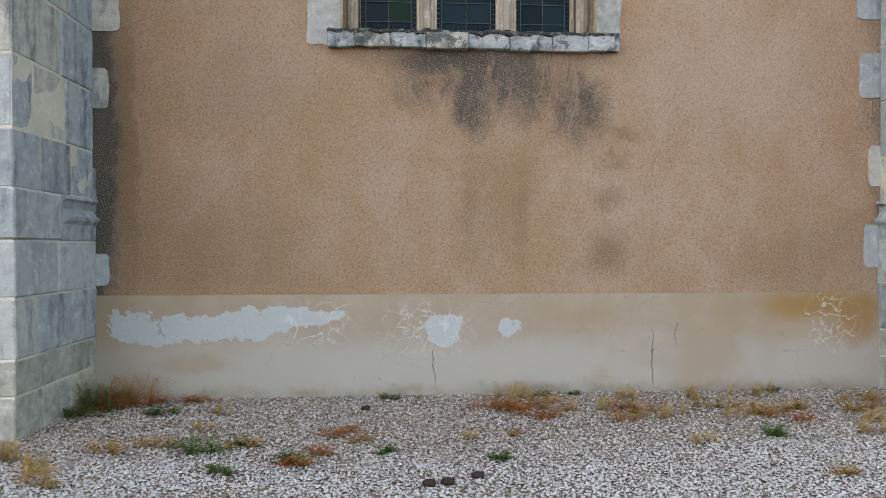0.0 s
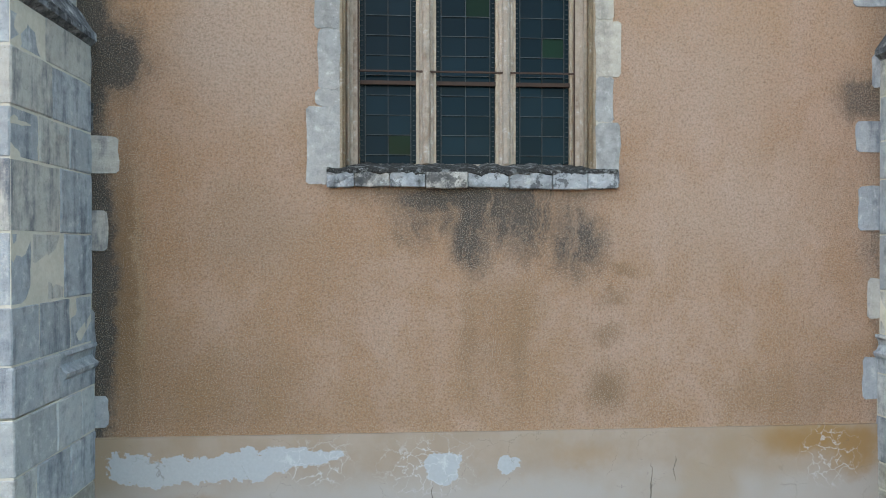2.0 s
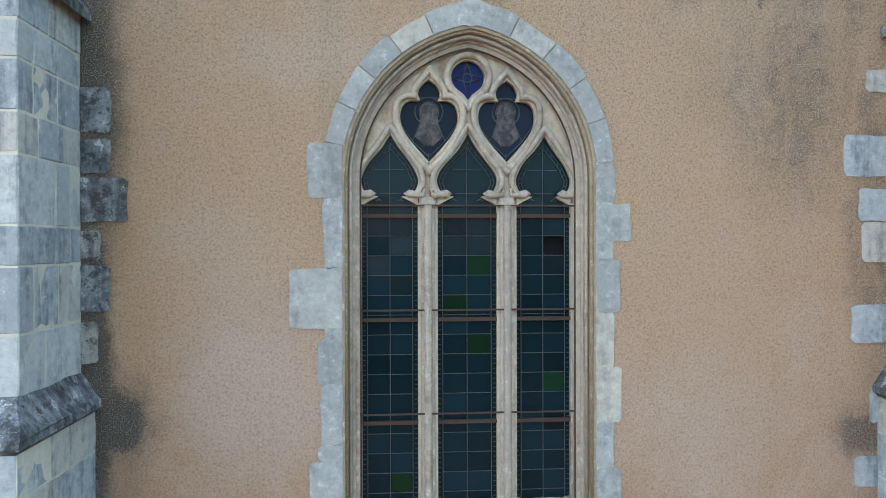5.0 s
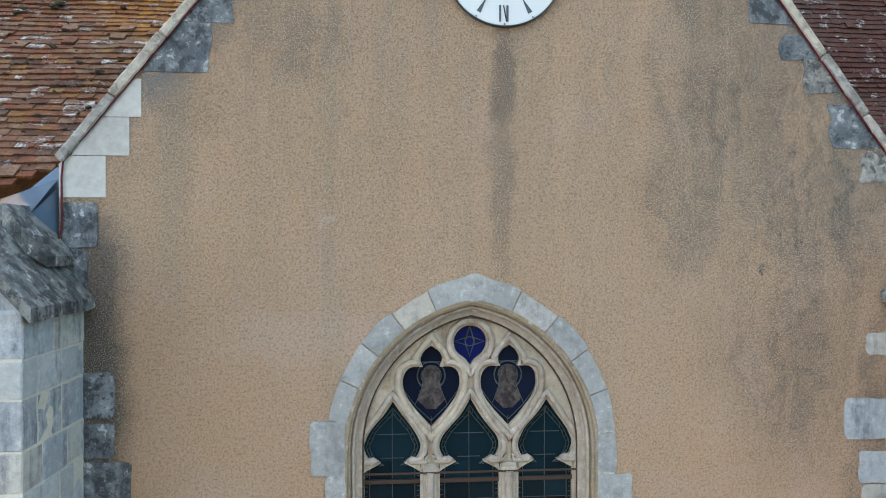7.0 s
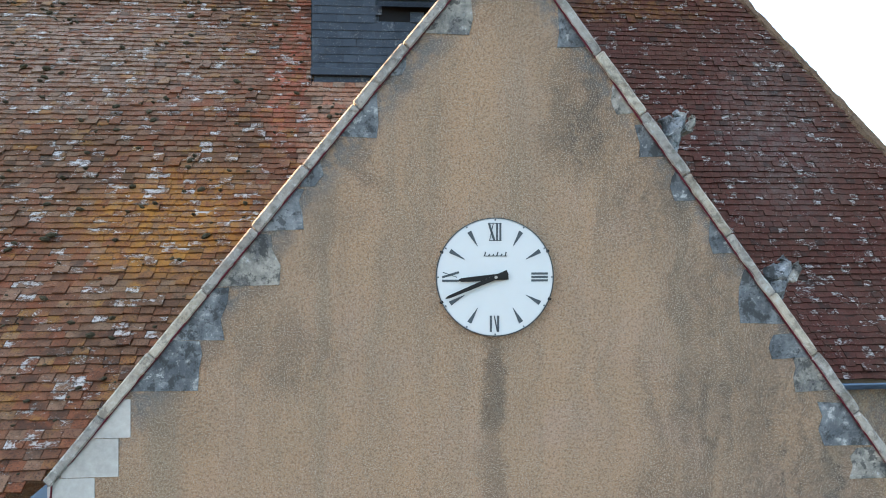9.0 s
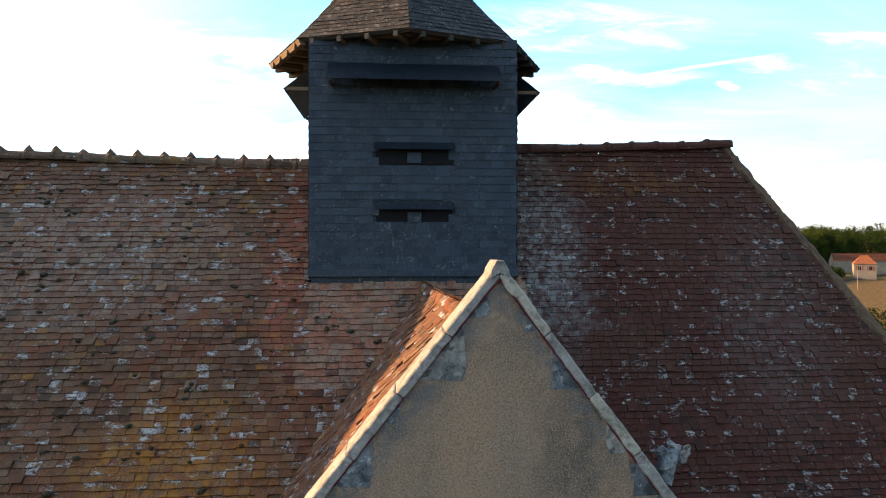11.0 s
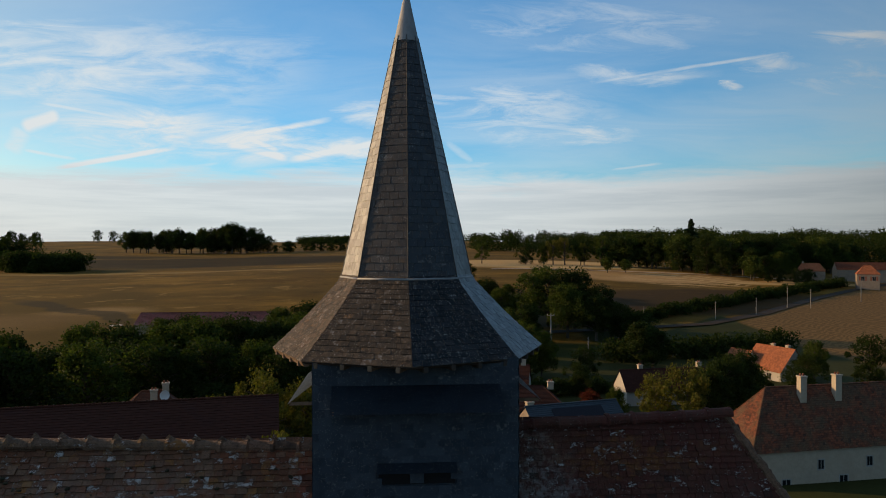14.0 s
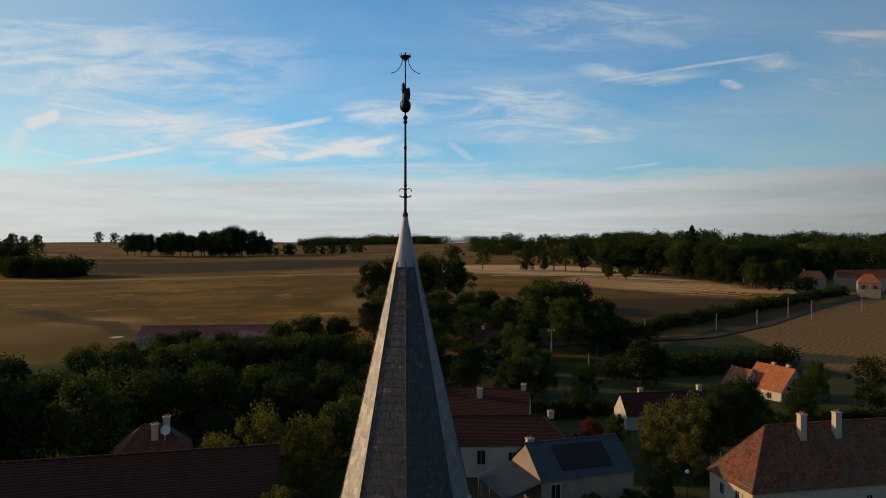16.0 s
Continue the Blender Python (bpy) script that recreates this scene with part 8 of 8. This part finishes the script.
ROOF_BROWN = simple("brown_roof", (0.088, 0.033, 0.018), 0.88, grain=5.0, vary=0.5, dirt=((0.07, 0.04, 0.03), 0.7), by_piece=0.5)
ROOF_OLD = roof_tile("old_house_tiles", [(0.15, 0.045, 0.02), (0.20, 0.062, 0.028), (0.10, 0.034, 0.018), (0.07, 0.03, 0.02)], -0.02, -0.03, 0.75)
ROOF_DARK = simple("dark_red_roof", (0.044, 0.015, 0.009), 0.9, grain=5.0, vary=0.35, dirt=((0.03, 0.012, 0.010), 0.6), by_piece=0.25)
ROOF_SLATE = simple("blue_slate_roof", (0.034, 0.046, 0.058), 0.65, grain=5.0, vary=0.25, by_piece=0.2)
ROOF_METAL = simple("maroon_sheet_roof", (0.14, 0.045, 0.04), 0.6, 0.0, grain=0.8, vary=0.6, dirt=((0.26, 0.19, 0.18), 0.8), by_piece=0.5)
SOLAR = simple("solar_glass", (0.006, 0.008, 0.014), 0.25, grain=1.0, vary=0.2, relief=0)
FRAME = simple("window_paint", (0.30, 0.285, 0.26), 0.6, grain=10.0, vary=0.15, relief=0)
DARKGLASS = simple("dark_window", (0.012, 0.014, 0.016), 0.15, grain=1.0, vary=0.3, relief=0)
SHUTTER = simple("faded_shutter", (0.34, 0.30, 0.25), 0.8, grain=10.0, vary=0.3)


def roof_side(bm_list, a, b, c, d, gauge=0.30, width=0.34):
    """One roof slope a-b (eave) to d-c (top) laid in courses of tile strips, each strip cut in short lengths."""
    a, b, c, d = (Vector(p) for p in (a, b, c, d))
    up = ((d - a).length + (c - b).length) / 2
    rows = max(4, int(up / gauge))
    n = (b - a).cross(d - a).normalized()
    if n.z < 0:
        n = -n
    verts, faces = bm_list
    r = random.Random(int(a.x * 7 + a.y))
    for i in range(rows):
        u0, u1 = i / rows, min(1.0, (i + 1.12) / rows)
        p, q = a.lerp(d, u0), b.lerp(c, u0)
        s, t = a.lerp(d, u1), b.lerp(c, u1)
        cols = max(1, int((q - p).length / width))
        for k in range(cols):
            f0, f1 = k / cols, (k + 1) / cols
            o = n * (0.05 + r.uniform(0, 0.015))
            base = len(verts)
            verts += [p.lerp(q, f0) + o, p.lerp(q, f1) + o, s.lerp(t, f1) + n * 0.01, s.lerp(t, f0) + n * 0.01, p.lerp(q, f0), p.lerp(q, f1)]
            faces += [(base, base + 1, base + 2, base + 3), (base, base + 4, base + 5, base + 1)]


def house(label, at, turn, length, depth, eave, ridge_h, wall_mat, roof_mat, hips=(0, 0), chimneys=(), windows=(), over=0.3, name="house", category="house"):
    """A house whose long side runs along its own x axis and whose front looks along -y. at: middle of the plan at ground level;
    hips: how far the ridge is drawn in at each end; chimneys: (x, y, height above ridge); windows: (side, along, z, w, h, shutters)."""
    h = thing(name, label, category, at)
    h.rotation_euler = (0, 0, radians(turn))
    L, D = length / 2, depth / 2
    bm = bmesh.new()
    box(bm, (-L, -D, -4.0), (L, D, eave))
    for e, s in ((0, -1), (1, 1)):
        if hips[e] == 0:
            vs = [bm.verts.new((s * L, y, z)) for y, z in ((-D, eave), (D, eave), (0, ridge_h - 0.08))]
            bm.faces.new(vs)
            vs2 = [bm.verts.new((s * (L - 0.3), y, z)) for y, z in ((-D, eave), (D, eave), (0, ridge_h - 0.08))]
            bm.faces.new(vs2)
            for i in range(3):
                bm.faces.new((vs[i], vs[(i + 1) % 3], vs2[(i + 1) % 3], vs2[i]))
    part("wall", bm, wall_mat, h)
    drop = over * (ridge_h - eave) / D
    E, X = eave - drop, 0.18
    x0, x1 = -L + (hips[0] or -X), L - (hips[1] or -X)
    ex0, ex1 = -L - (over if hips[0] else X), L + (over if hips[1] else X)
    lists = ([], [])
    roof_side(lists, (ex0, -D - over, E), (ex1, -D - over, E), (x1, 0, ridge_h), (x0, 0, ridge_h))
    roof_side(lists, (ex1, D + over, E), (ex0, D + over, E), (x0, 0, ridge_h), (x1, 0, ridge_h))
    if hips[0]:
        roof_side(lists, (ex0, D + over, E), (ex0, -D - over, E), (x0, 0, ridge_h), (x0, 0, ridge_h))
    if hips[1]:
        roof_side(lists, (ex1, -D - over, E), (ex1, D + over, E), (x1, 0, ridge_h), (x1, 0, ridge_h))
    soup("roof", lists[0], lists[1], roof_mat, h)
    bm = bmesh.new()
    steps = max(3, int((x1 - x0) / 0.45))
    for i in range(steps):
        a = x0 + (x1 - x0) * i / steps
        tube(bm, [(a, 0, ridge_h + 0.03), (a + (x1 - x0) / steps * 0.94, 0, ridge_h + 0.05)], 0.11, 0.13, 6)
    for e, (xe, xr) in enumerate(((ex0, x0), (ex1, x1))):
        if hips[e]:
            for y in (-D - over, D + over):
                tube(bm, [(xe, y, E + 0.06), (xr, 0, ridge_h + 0.05)], 0.09, None, 5)
    part("ridge_tiles", bm, roof_mat, h)
    for cx, cy, ch in chimneys:
        z0 = ridge_h - abs(cy) / D * (ridge_h - eave) - 0.4
        bm = bmesh.new()
        box(bm, (cx - 0.42, cy - 0.36, z0), (cx + 0.42, cy + 0.36, ridge_h + ch), None, 0.02)
        box(bm, (cx - 0.5, cy - 0.44, ridge_h + ch), (cx + 0.5, cy + 0.44, ridge_h + ch + 0.16), None, 0.03)
        c = part("chimney", bm, WALL_CREAM if wall_mat != BRICK else BRICK, h)
        for dx in (-0.2, 0.2):
            bm = bmesh.new()
            tube(bm, [(cx + dx, cy, ridge_h + ch + 0.14), (cx + dx, cy, ridge_h + ch + 0.42)], 0.12, 0.10, 7)
            part("chimney_pot", bm, BRICK, c)
    for side, along, z, w, hh, shut in windows:
        t = {"front": pose(along, -D, z), "left": pose(-L, -along, z, 0, 0, -90), "right": pose(L, along, z, 0, 0, 90)}[side]
        bm = bmesh.new()
        box(bm, (-w / 2, -0.015, -hh / 2), (w / 2, 0.05, hh / 2), t)
        win = part("window", bm, DARKGLASS, h)
        bm = bmesh.new()
        for lo, hi in (((-w / 2 - 0.08, -0.05, -hh / 2 - 0.1), (-w / 2 + 0.03, 0.02, hh / 2 + 0.1)), ((w / 2 - 0.03, -0.05, -hh / 2 - 0.1), (w / 2 + 0.08, 0.02, hh / 2 + 0.1)), ((-w / 2, -0.05, hh / 2 - 0.03), (w / 2, 0.02, hh / 2 + 0.1)), ((-w / 2, -0.07, -hh / 2 - 0.12), (w / 2, 0.02, -hh / 2 + 0.02)), ((-0.03, -0.035, -hh / 2), (0.03, 0.02, hh / 2))):
            box(bm, lo, hi, t)
        part("window_frame", bm, FRAME, win)
        if shut:
            for s in (-1, 1):
                bm = bmesh.new()
                box(bm, (s * (w / 2 + 0.1 + w / 4) - w / 4, -0.06, -hh / 2), (s * (w / 2 + 0.1 + w / 4) + w / 4, -0.005, hh / 2), t)
                part("shutter", bm, shut, win)
    return h


HIP = house("large stone house with steep hipped brown tile roof and two chimneys", (54.6, 72.55, -7.4), 7.5, 32.5, 8.2, 6.07, 11.97, WALL_CREAM, ROOF_OLD, (4.6, 0), [(-7.4, -0.9, 1.3), (-2.6, -0.9, 1.3)],
            [("front", -7.5, 3.9, 0.8, 1.1, None), ("front", -1.0, 3.9, 0.8, 1.1, None), ("front", -4.5, 1.6, 1.1, 1.8, None), ("front", -12.0, 1.5, 1.1, 1.9, None), ("left", 1.4, 4.4, 0.8, 1.3, FRAME), ("left", -1.6, 4.3, 0.8, 1.3, None)])
house("white house with orange-red tile roof and skylight", (87.7, 146.0, -11.0), -70.0, 10.4, 8.8, 4.2, 8.9, WALL_WHITE, ROOF_RED, (0, 0), [(3.0, 0.5, 0.5), (-1.0, 0.6, 0.4)], [("right", 0, 6.2, 1.4, 1.0, None), ("right", -2, 2.5, 1.2, 1.4, None), ("front", -2, 2.8, 1.2, 1.3, None), ("front", 2, 2.8, 1.2, 1.3, None)])
house("low wing with orange-red tile roof", (82.0, 150.6, -11.0), -70.0, 6.0, 6.4, 4.0, 7.6, WALL_WHITE, ROOF_RED)
house("cream gabled house with dark red tile roof", (50.2, 119.6, -8.6), 6.0, 17.4, 5.6, 3.4, 6.6, WALL_WHITE, ROOF_DARK, (0, 0), [(-4.5, 0.4, 0.7), (7.5, 0.2, 0.9)], [("left", 0, 2.0, 0.9, 1.6, None), ("front", -5, 1.8, 1.0, 1.3, None), ("front", 0, 1.8, 1.0, 1.3, None)])
LONG = house("long barn with dark red tile roof", (-30.0, 51.4, -4.6), 9.5, 38.0, 14.0, 8.6, 12.8, WALL_WHITE, ROOF_DARK, (0, 0), (), [("front", 15, 6.5, 2.2, 1.6, None)], name="barn", category="barn")
BLUE = house("stone barn with blue slate roof and solar panels", (21.0, 76.0, -6.2), 14.0, 12.3, 8.2, 5.2, 8.2, WALL_RUBBLE, ROOF_SLATE, (0, 0), [(-5.4, 0.6, 0.3)], [("front", -4.3, 3.4, 1.2, 2.0, None)], name="barn", category="barn")
bm = bmesh.new()
slope = math.degrees(math.atan2(3.0, 4.1))
box(bm, (-3.4, -1.75, 0.0), (3.4, 1.75, 0.06), pose(0.3, -2.1, 6.80, slope, 0, 0))
part("solar_panel", bm, SOLAR, BLUE, "dark solar panel field")
lean = thing("shed", "lean-to shed with blue-grey corrugated roof against a barn gable", "shed", (21.0, 76.0, -6.2))
lean.rotation_euler = (0, 0, radians(14.0))
bm = bmesh.new()
ribs = 30
for k in range(ribs):
    y0, y1 = -4.5 + 8.6 * k / ribs, -4.5 + 8.6 * (k + 0.5) / ribs
    box(bm, (0, y0, 0.0), (5.0, y1, 0.07), pose(-11.0, 0, 3.45, 0, -17, 0))
box(bm, (0, -4.5, -0.04), (5.0, 4.1, 0.02), pose(-11.0, 0, 3.45, 0, -17, 0))
part("corrugated_roof", bm, ROOF_SLATE, lean)
for y in (-4.2, 0.0, 3.8):
    bm = bmesh.new()
    box(bm, (-10.9, y - 0.1, -2.0), (-10.7, y + 0.1, 3.45), None, 0.01)
    part("post", bm, OLDWOOD, lean)
bm = bmesh.new()
box(bm, (-10.8, 3.7, -2.0), (-6.3, 3.95, 3.5))
part("back_wall", bm, WALL_RUBBLE, lean)
house("long white-walled house with dark red tile roof", (13.6, 94.4, -7.4), -2.0, 21.5, 10.4, 5.0, 7.8, WALL_WHITE, ROOF_DARK, (0, 3.0), [(9.0, 0.2, 0.5)], [("front", -6, 3.2, 1.2, 2.0, SHUTTER), ("front", -2, 3.2, 1.2, 2.0, SHUTTER), ("front", 2.5, 3.2, 1.2, 1.4, SHUTTER), ("front", 6, 3.2, 1.1, 1.6, None)])
house("long house with dark tile roof and pale walls", (12.5, 113.5, -8.2), -15.0, 21.0, 9.0, 5.3, 8.8, WALL_WHITE, ROOF_DARK, (0, 0), [(9.5, 0.2, 0.9), (2.0, -1.5, 0.2)], ())
house("house with dark red roof among trees", (30.0, 192.0, -9.6), -8.0, 14.0, 8.0, 6.0, 10.8, WALL_WHITE, ROOF_DARK, (0, 0), [(-5.0, 0.2, 0.7)], ())
LEFTH = house("small house with hipped brown tile roof and satellite dish", (-32.0, 83.5, -7.0), 18.0, 9.0, 8.0, 6.4, 9.8, WALL_WHITE, ROOF_BROWN, (3.2, 3.2), [(1.6, -0.6, 0.9), (0.2, -1.6, 0.3)], ())
bm = bmesh.new()
lathe(bm, [(0.05, 0.0), (0.5, 0.12), (0.62, 0.22), (0.6, 0.24), (0.45, 0.14), (0.03, 0.04)], 18)
bmesh.ops.transform(bm, matrix=pose(1.4, -2.6, 9.6, 80, 0, 20), verts=bm.verts)
tube(bm, [(1.4, -2.4, 8.2), (1.4, -2.4, 9.6)], 0.04, None, 5)
part("satellite_dish", bm, CLOCKFACE, LEFTH, "pale satellite dish")
FARB = house("long low farm shed with faded maroon sheet roof", (-57.5, 214.3, -7.2), 1.0, 45.6, 12.0, 4.6, 7.6, WALL_RUBBLE, ROOF_METAL, (0, 0), (), (), name="barn", category="barn")
house("pale farmhouse with red tile roof", (236.0, 366.0, 2.2), -30.0, 14.0, 9.0, 4.8, 9.0, WALL_RUBBLE, ROOF_RED, (2.5, 2.5), [(-4.0, 0.2, 0.9)], [("front", -3, 2.4, 1.3, 2.0, None), ("front", 2, 2.4, 1.3, 2.0, None)])
house("red brick house with hipped red tile roof", (246.0, 333.0, 2.0), -30.0, 10.0, 9.0, 4.6, 8.8, WALL_RUBBLE, ROOF_RED, (3.5, 3.5), (), [("front", -2.5, 2.2, 1.6, 2.2, BRICK), ("front", 2.5, 2.2, 1.6, 2.2, BRICK)])
house("long farm barn with dull red roof", (272.0, 372.0, 2.4), -22.0, 30.0, 12.0, 5.0, 9.0, WALL_RUBBLE, ROOF_BROWN, name="barn", category="barn")

# ---- yard in front of the gable ----
def chip_stone():
    """Crushed limestone: each chip white, grey, buff or rust-brown, cleaner and paler away from the wall."""
    def build(n, pos, b):
        r = spread(n)
        drift = n.noise(0.8, n.stretch(pos, (0.7, 1.6, 1)), 5.0, 0.6)
        clean = n.ramp(n.math("ADD", n.math("MULTIPLY", n.add("ShaderNodeSeparateXYZ", {0: pos}).outputs[1], -1.0), n.math("MULTIPLY", drift.outputs[0], 1.6)), 2.3, 3.3)
        tones = n.add("ShaderNodeValToRGB", {0: r})
        e = tones.color_ramp.elements
        e[0].position, e[0].color = 0.0, (0.12, 0.09, 0.075, 1)
        e[1].position, e[1].color = 1.0, (0.44, 0.415, 0.39, 1)
        for p, c in ((0.2, (0.21, 0.16, 0.135, 1)), (0.45, (0.29, 0.235, 0.205, 1)), (0.65, (0.33, 0.295, 0.27, 1)), (0.85, (0.37, 0.335, 0.31, 1))):
            e.new(p).color = c
        col = n.mix(n.math("MULTIPLY", clean, 0.65), tones.outputs[0], (0.40, 0.395, 0.39))
        col = n.mix(n.ramp(n.noise(60.0, pos, 4.0, 0.7).outputs[0], 0.5, 0.7, 0.0, 0.4), col, (0.14, 0.12, 0.10))
        n.put(b.inputs["Base Color"], col)
        b.inputs["Roughness"].default_value = 0.95
    return material("limestone_chips", build)


CHIP = chip_stone()
rs = np.random.RandomState(12)
count = 92000
px_, py_ = rs.uniform(-4.6, 4.9, count), rs.uniform(-3.4, 0.0, count)
size = 0.006 + 0.0095 * rs.random(count) ** 2.6
base = np.array([(1, 0, 0), (0, 1, 0), (-1, 0, 0), (0, -1, 0), (0, 0, 1), (0, 0, -0.6)], float)
tri = np.array([(0, 1, 4), (1, 2, 4), (2, 3, 4), (3, 0, 4), (1, 0, 5), (2, 1, 5), (3, 2, 5), (0, 3, 5)])
jit = 1 + rs.uniform(-0.3, 0.3, (count, 6, 1))
ang = rs.uniform(0, math.tau, count)
sc = np.stack([size * rs.uniform(0.8, 1.4, count), size * rs.uniform(0.6, 1.0, count), size * rs.uniform(0.4, 0.8, count)], 1)
v = base[None] * jit * sc[:, None, :]
ca, sa = np.cos(ang)[:, None], np.sin(ang)[:, None]
tilt = rs.uniform(-0.5, 0.5, (count, 1))
x, y, z = v[..., 0] * ca - v[..., 1] * sa, v[..., 0] * sa + v[..., 1] * ca, v[..., 2] + v[..., 0] * tilt
verts = np.stack([x + px_[:, None], y + py_[:, None], z + size[:, None] * 0.35 + 0.002], 2).reshape(-1, 3)
faces = (tri[None] + (np.arange(count) * 6)[:, None, None]).reshape(-1, 3)
soup("gravel", verts, [tuple(f) for f in faces], CHIP, None, "loose pale limestone chips on the yard", "gravel", "stuff")

GRASS = leaf("weed_green", (0.045, 0.085, 0.025), (0.10, 0.14, 0.045))
DRY = leaf("weed_dry", (0.22, 0.095, 0.035), (0.42, 0.26, 0.11))
STRAW = leaf("weed_straw", (0.34, 0.205, 0.095), (0.45, 0.30, 0.15))


RUSSET = leaf("weed_russet", (0.24, 0.065, 0.022), (0.40, 0.16, 0.055))


def tuft(kind, x, y, wide, tall, stems, seed):
    """A sprawling weed: thin stems that creep out from a few roots, set with small leaves."""
    r = random.Random(seed)
    verts, faces = [], []
    roots = [(r.gauss(0, 0.42) * wide, r.gauss(0, 0.22) * wide) for i in range(4)]
    for i in range(stems):
        hx, hy = r.choice(roots)
        a = r.uniform(0, math.tau)
        reach = wide * r.uniform(0.15, 0.75) * (0.6 if kind == "straw" else 1.0)
        h = tall * r.uniform(0.15, 1.0) ** 1.5
        w = r.uniform(0.0008, 0.002)
        bend = r.uniform(-0.8, 0.8)
        line = []
        for k in range(4):
            u = k / 3
            aa = a + bend * u
            line.append((hx + reach * u * math.cos(aa), hy + reach * u * math.sin(aa) * 0.7, 0.004 + h * math.sin(u * 2.2)))
        c, s = -math.sin(a) * w, math.cos(a) * w
        b = len(verts)
        for p in line:
            verts += [(p[0] - c, p[1] - s, p[2]), (p[0] + c, p[1] + s, p[2] + w)]
        faces += [(b + 2 * k, b + 2 * k + 1, b + 2 * k + 3, b + 2 * k + 2) for k in range(3)]
        for k in range(r.randint(4, 9)):
            u = r.uniform(0.15, 1.0) * 2.999
            q = int(u)
            p = [line[q][d] + (line[min(q + 1, 3)][d] - line[q][d]) * (u - q) for d in range(3)]
            m = r.uniform(0.004, 0.011) * (1.3 if kind == "green" else 1.0)
            t = r.uniform(0, math.tau)
            up = r.uniform(-0.2, 0.8) * m
            cx, sx = math.cos(t) * m, math.sin(t) * m
            b = len(verts)
            verts += [tuple(p), (p[0] + cx + sx * 0.4, p[1] + sx - cx * 0.4, p[2] + up * 0.6), (p[0] + 2 * cx, p[1] + 2 * sx, p[2] + up), (p[0] + cx - sx * 0.4, p[1] + sx + cx * 0.4, p[2] + up * 0.6 + 0.002)]
            faces.append((b, b + 1, b + 2, b + 3))
    mats = {"green": [GRASS], "dry": [DRY], "straw": [STRAW], "russet": [RUSSET]}[kind]
    label = {"green": "low green weed growing in the gravel", "dry": "dried orange-brown weed in the gravel", "straw": "bleached straw-coloured grass tuft by the wall", "russet": "rust-red withered weed creeping over the gravel"}[kind]
    ob = soup("weed", verts, faces, mats, None, label, "weed", "stuff")
    ob.location = (x, y, 0.004)
    tagged(ob, group="weeds in the gravel")


k = 0
for kind, spots_ in (("green", ((-2.27, -1.79, 0.26), (-3.1, -0.64, 0.16), (-3.72, -0.72, 0.2), (-2.11, -2.32, 0.1), (-0.2, -2.11, 0.10), (-0.99, -0.21, 0.09), (-3.6, -0.3, 0.3), (1.97, -1.76, 0.16), (0.5, -0.2, 0.09), (-1.62, -2.1, 0.14), (0.85, -0.16, 0.06), (2.9, -0.16, 0.08), (-1.0, -1.95, 0.09))),
                     ("russet", ((-1.38, -1.42, 0.15), (-1.68, -2.16, 0.17), (-1.42, -1.98, 0.14), (0.0, -0.62, 0.2), (0.23, -0.78, 0.24), (0.44, -1.04, 0.2), (1.1, -0.7, 0.14), (-3.5, -0.35, 0.24), (-3.2, -0.2, 0.16), (-2.85, -0.18, 0.14), (-3.66, -0.55, 0.18), (2.43, -1.27, 0.16))),
                     ("dry", ((1.18, -0.92, 0.22), (1.02, -1.16, 0.18), (2.3, -1.07, 0.24), (2.1, -0.8, 0.2), (-2.73, -1.68, 0.16), (-3.01, -1.81, 0.16), (-2.05, -1.75, 0.14), (3.3, -0.94, 0.24), (3.5, -0.6, 0.2), (0.6, -0.7, 0.22), (-1.3, -1.6, 0.14), (2.01, -2.61, 0.12), (0.0, -1.57, 0.09), (2.7, -0.95, 0.2))),
                     ("straw", ((0.86, -0.85, 0.2), (1.5, -1.1, 0.2), (1.95, -0.4, 0.2), (2.05, -1.15, 0.18), (-3.12, -2.48, 0.2), (3.06, -1.42, 0.2), (1.43, -1.86, 0.12), (-2.46, -0.7, 0.12), (-3.3, -2.2, 0.2), (0.1, -0.3, 0.28), (2.7, -0.35, 0.24), (1.25, -0.45, 0.2), (-3.7, -1.9, 0.24), (0.35, -0.45, 0.26), (2.9, -1.7, 0.18), (-0.4, -1.6, 0.09), (-2.5, -1.2, 0.1)))):
    for x, y, w in spots_:
        k += 1
        tuft(kind, x, y, w * 1.25, {"green": 0.45, "dry": 0.45, "straw": 0.6, "russet": 0.35}[kind] * w + 0.02, int(520 * w) + 14, k)
# the heap of withered stalks in the corner by the buttress
tuft("russet", -3.55, -0.28, 0.42, 0.3, 240, 91)
tuft("green", -3.62, -0.36, 0.34, 0.26, 150, 92)
# three dark clods on the gravel
for x, y in ((-1.2, -0.62), (-0.72, -2.62), (-0.6, -2.6), (-0.4, -2.5)):
    bm = bmesh.new()
    res = bmesh.ops.create_icosphere(bm, subdivisions=2, radius=0.04)
    for v in bm.verts:
        v.co = Vector((v.co.x * 1.2, v.co.y, v.co.z * 0.6)) * (1 + 0.35 * noise.noise(v.co * 40.0))
    ob = mesh_ob("clod", bm, simple("dark_earth", (0.03, 0.018, 0.015), 0.95, grain=40.0), None, "small dark clod on the gravel", "clod", group="clods")
    ob.location = (x, y, 0.02)
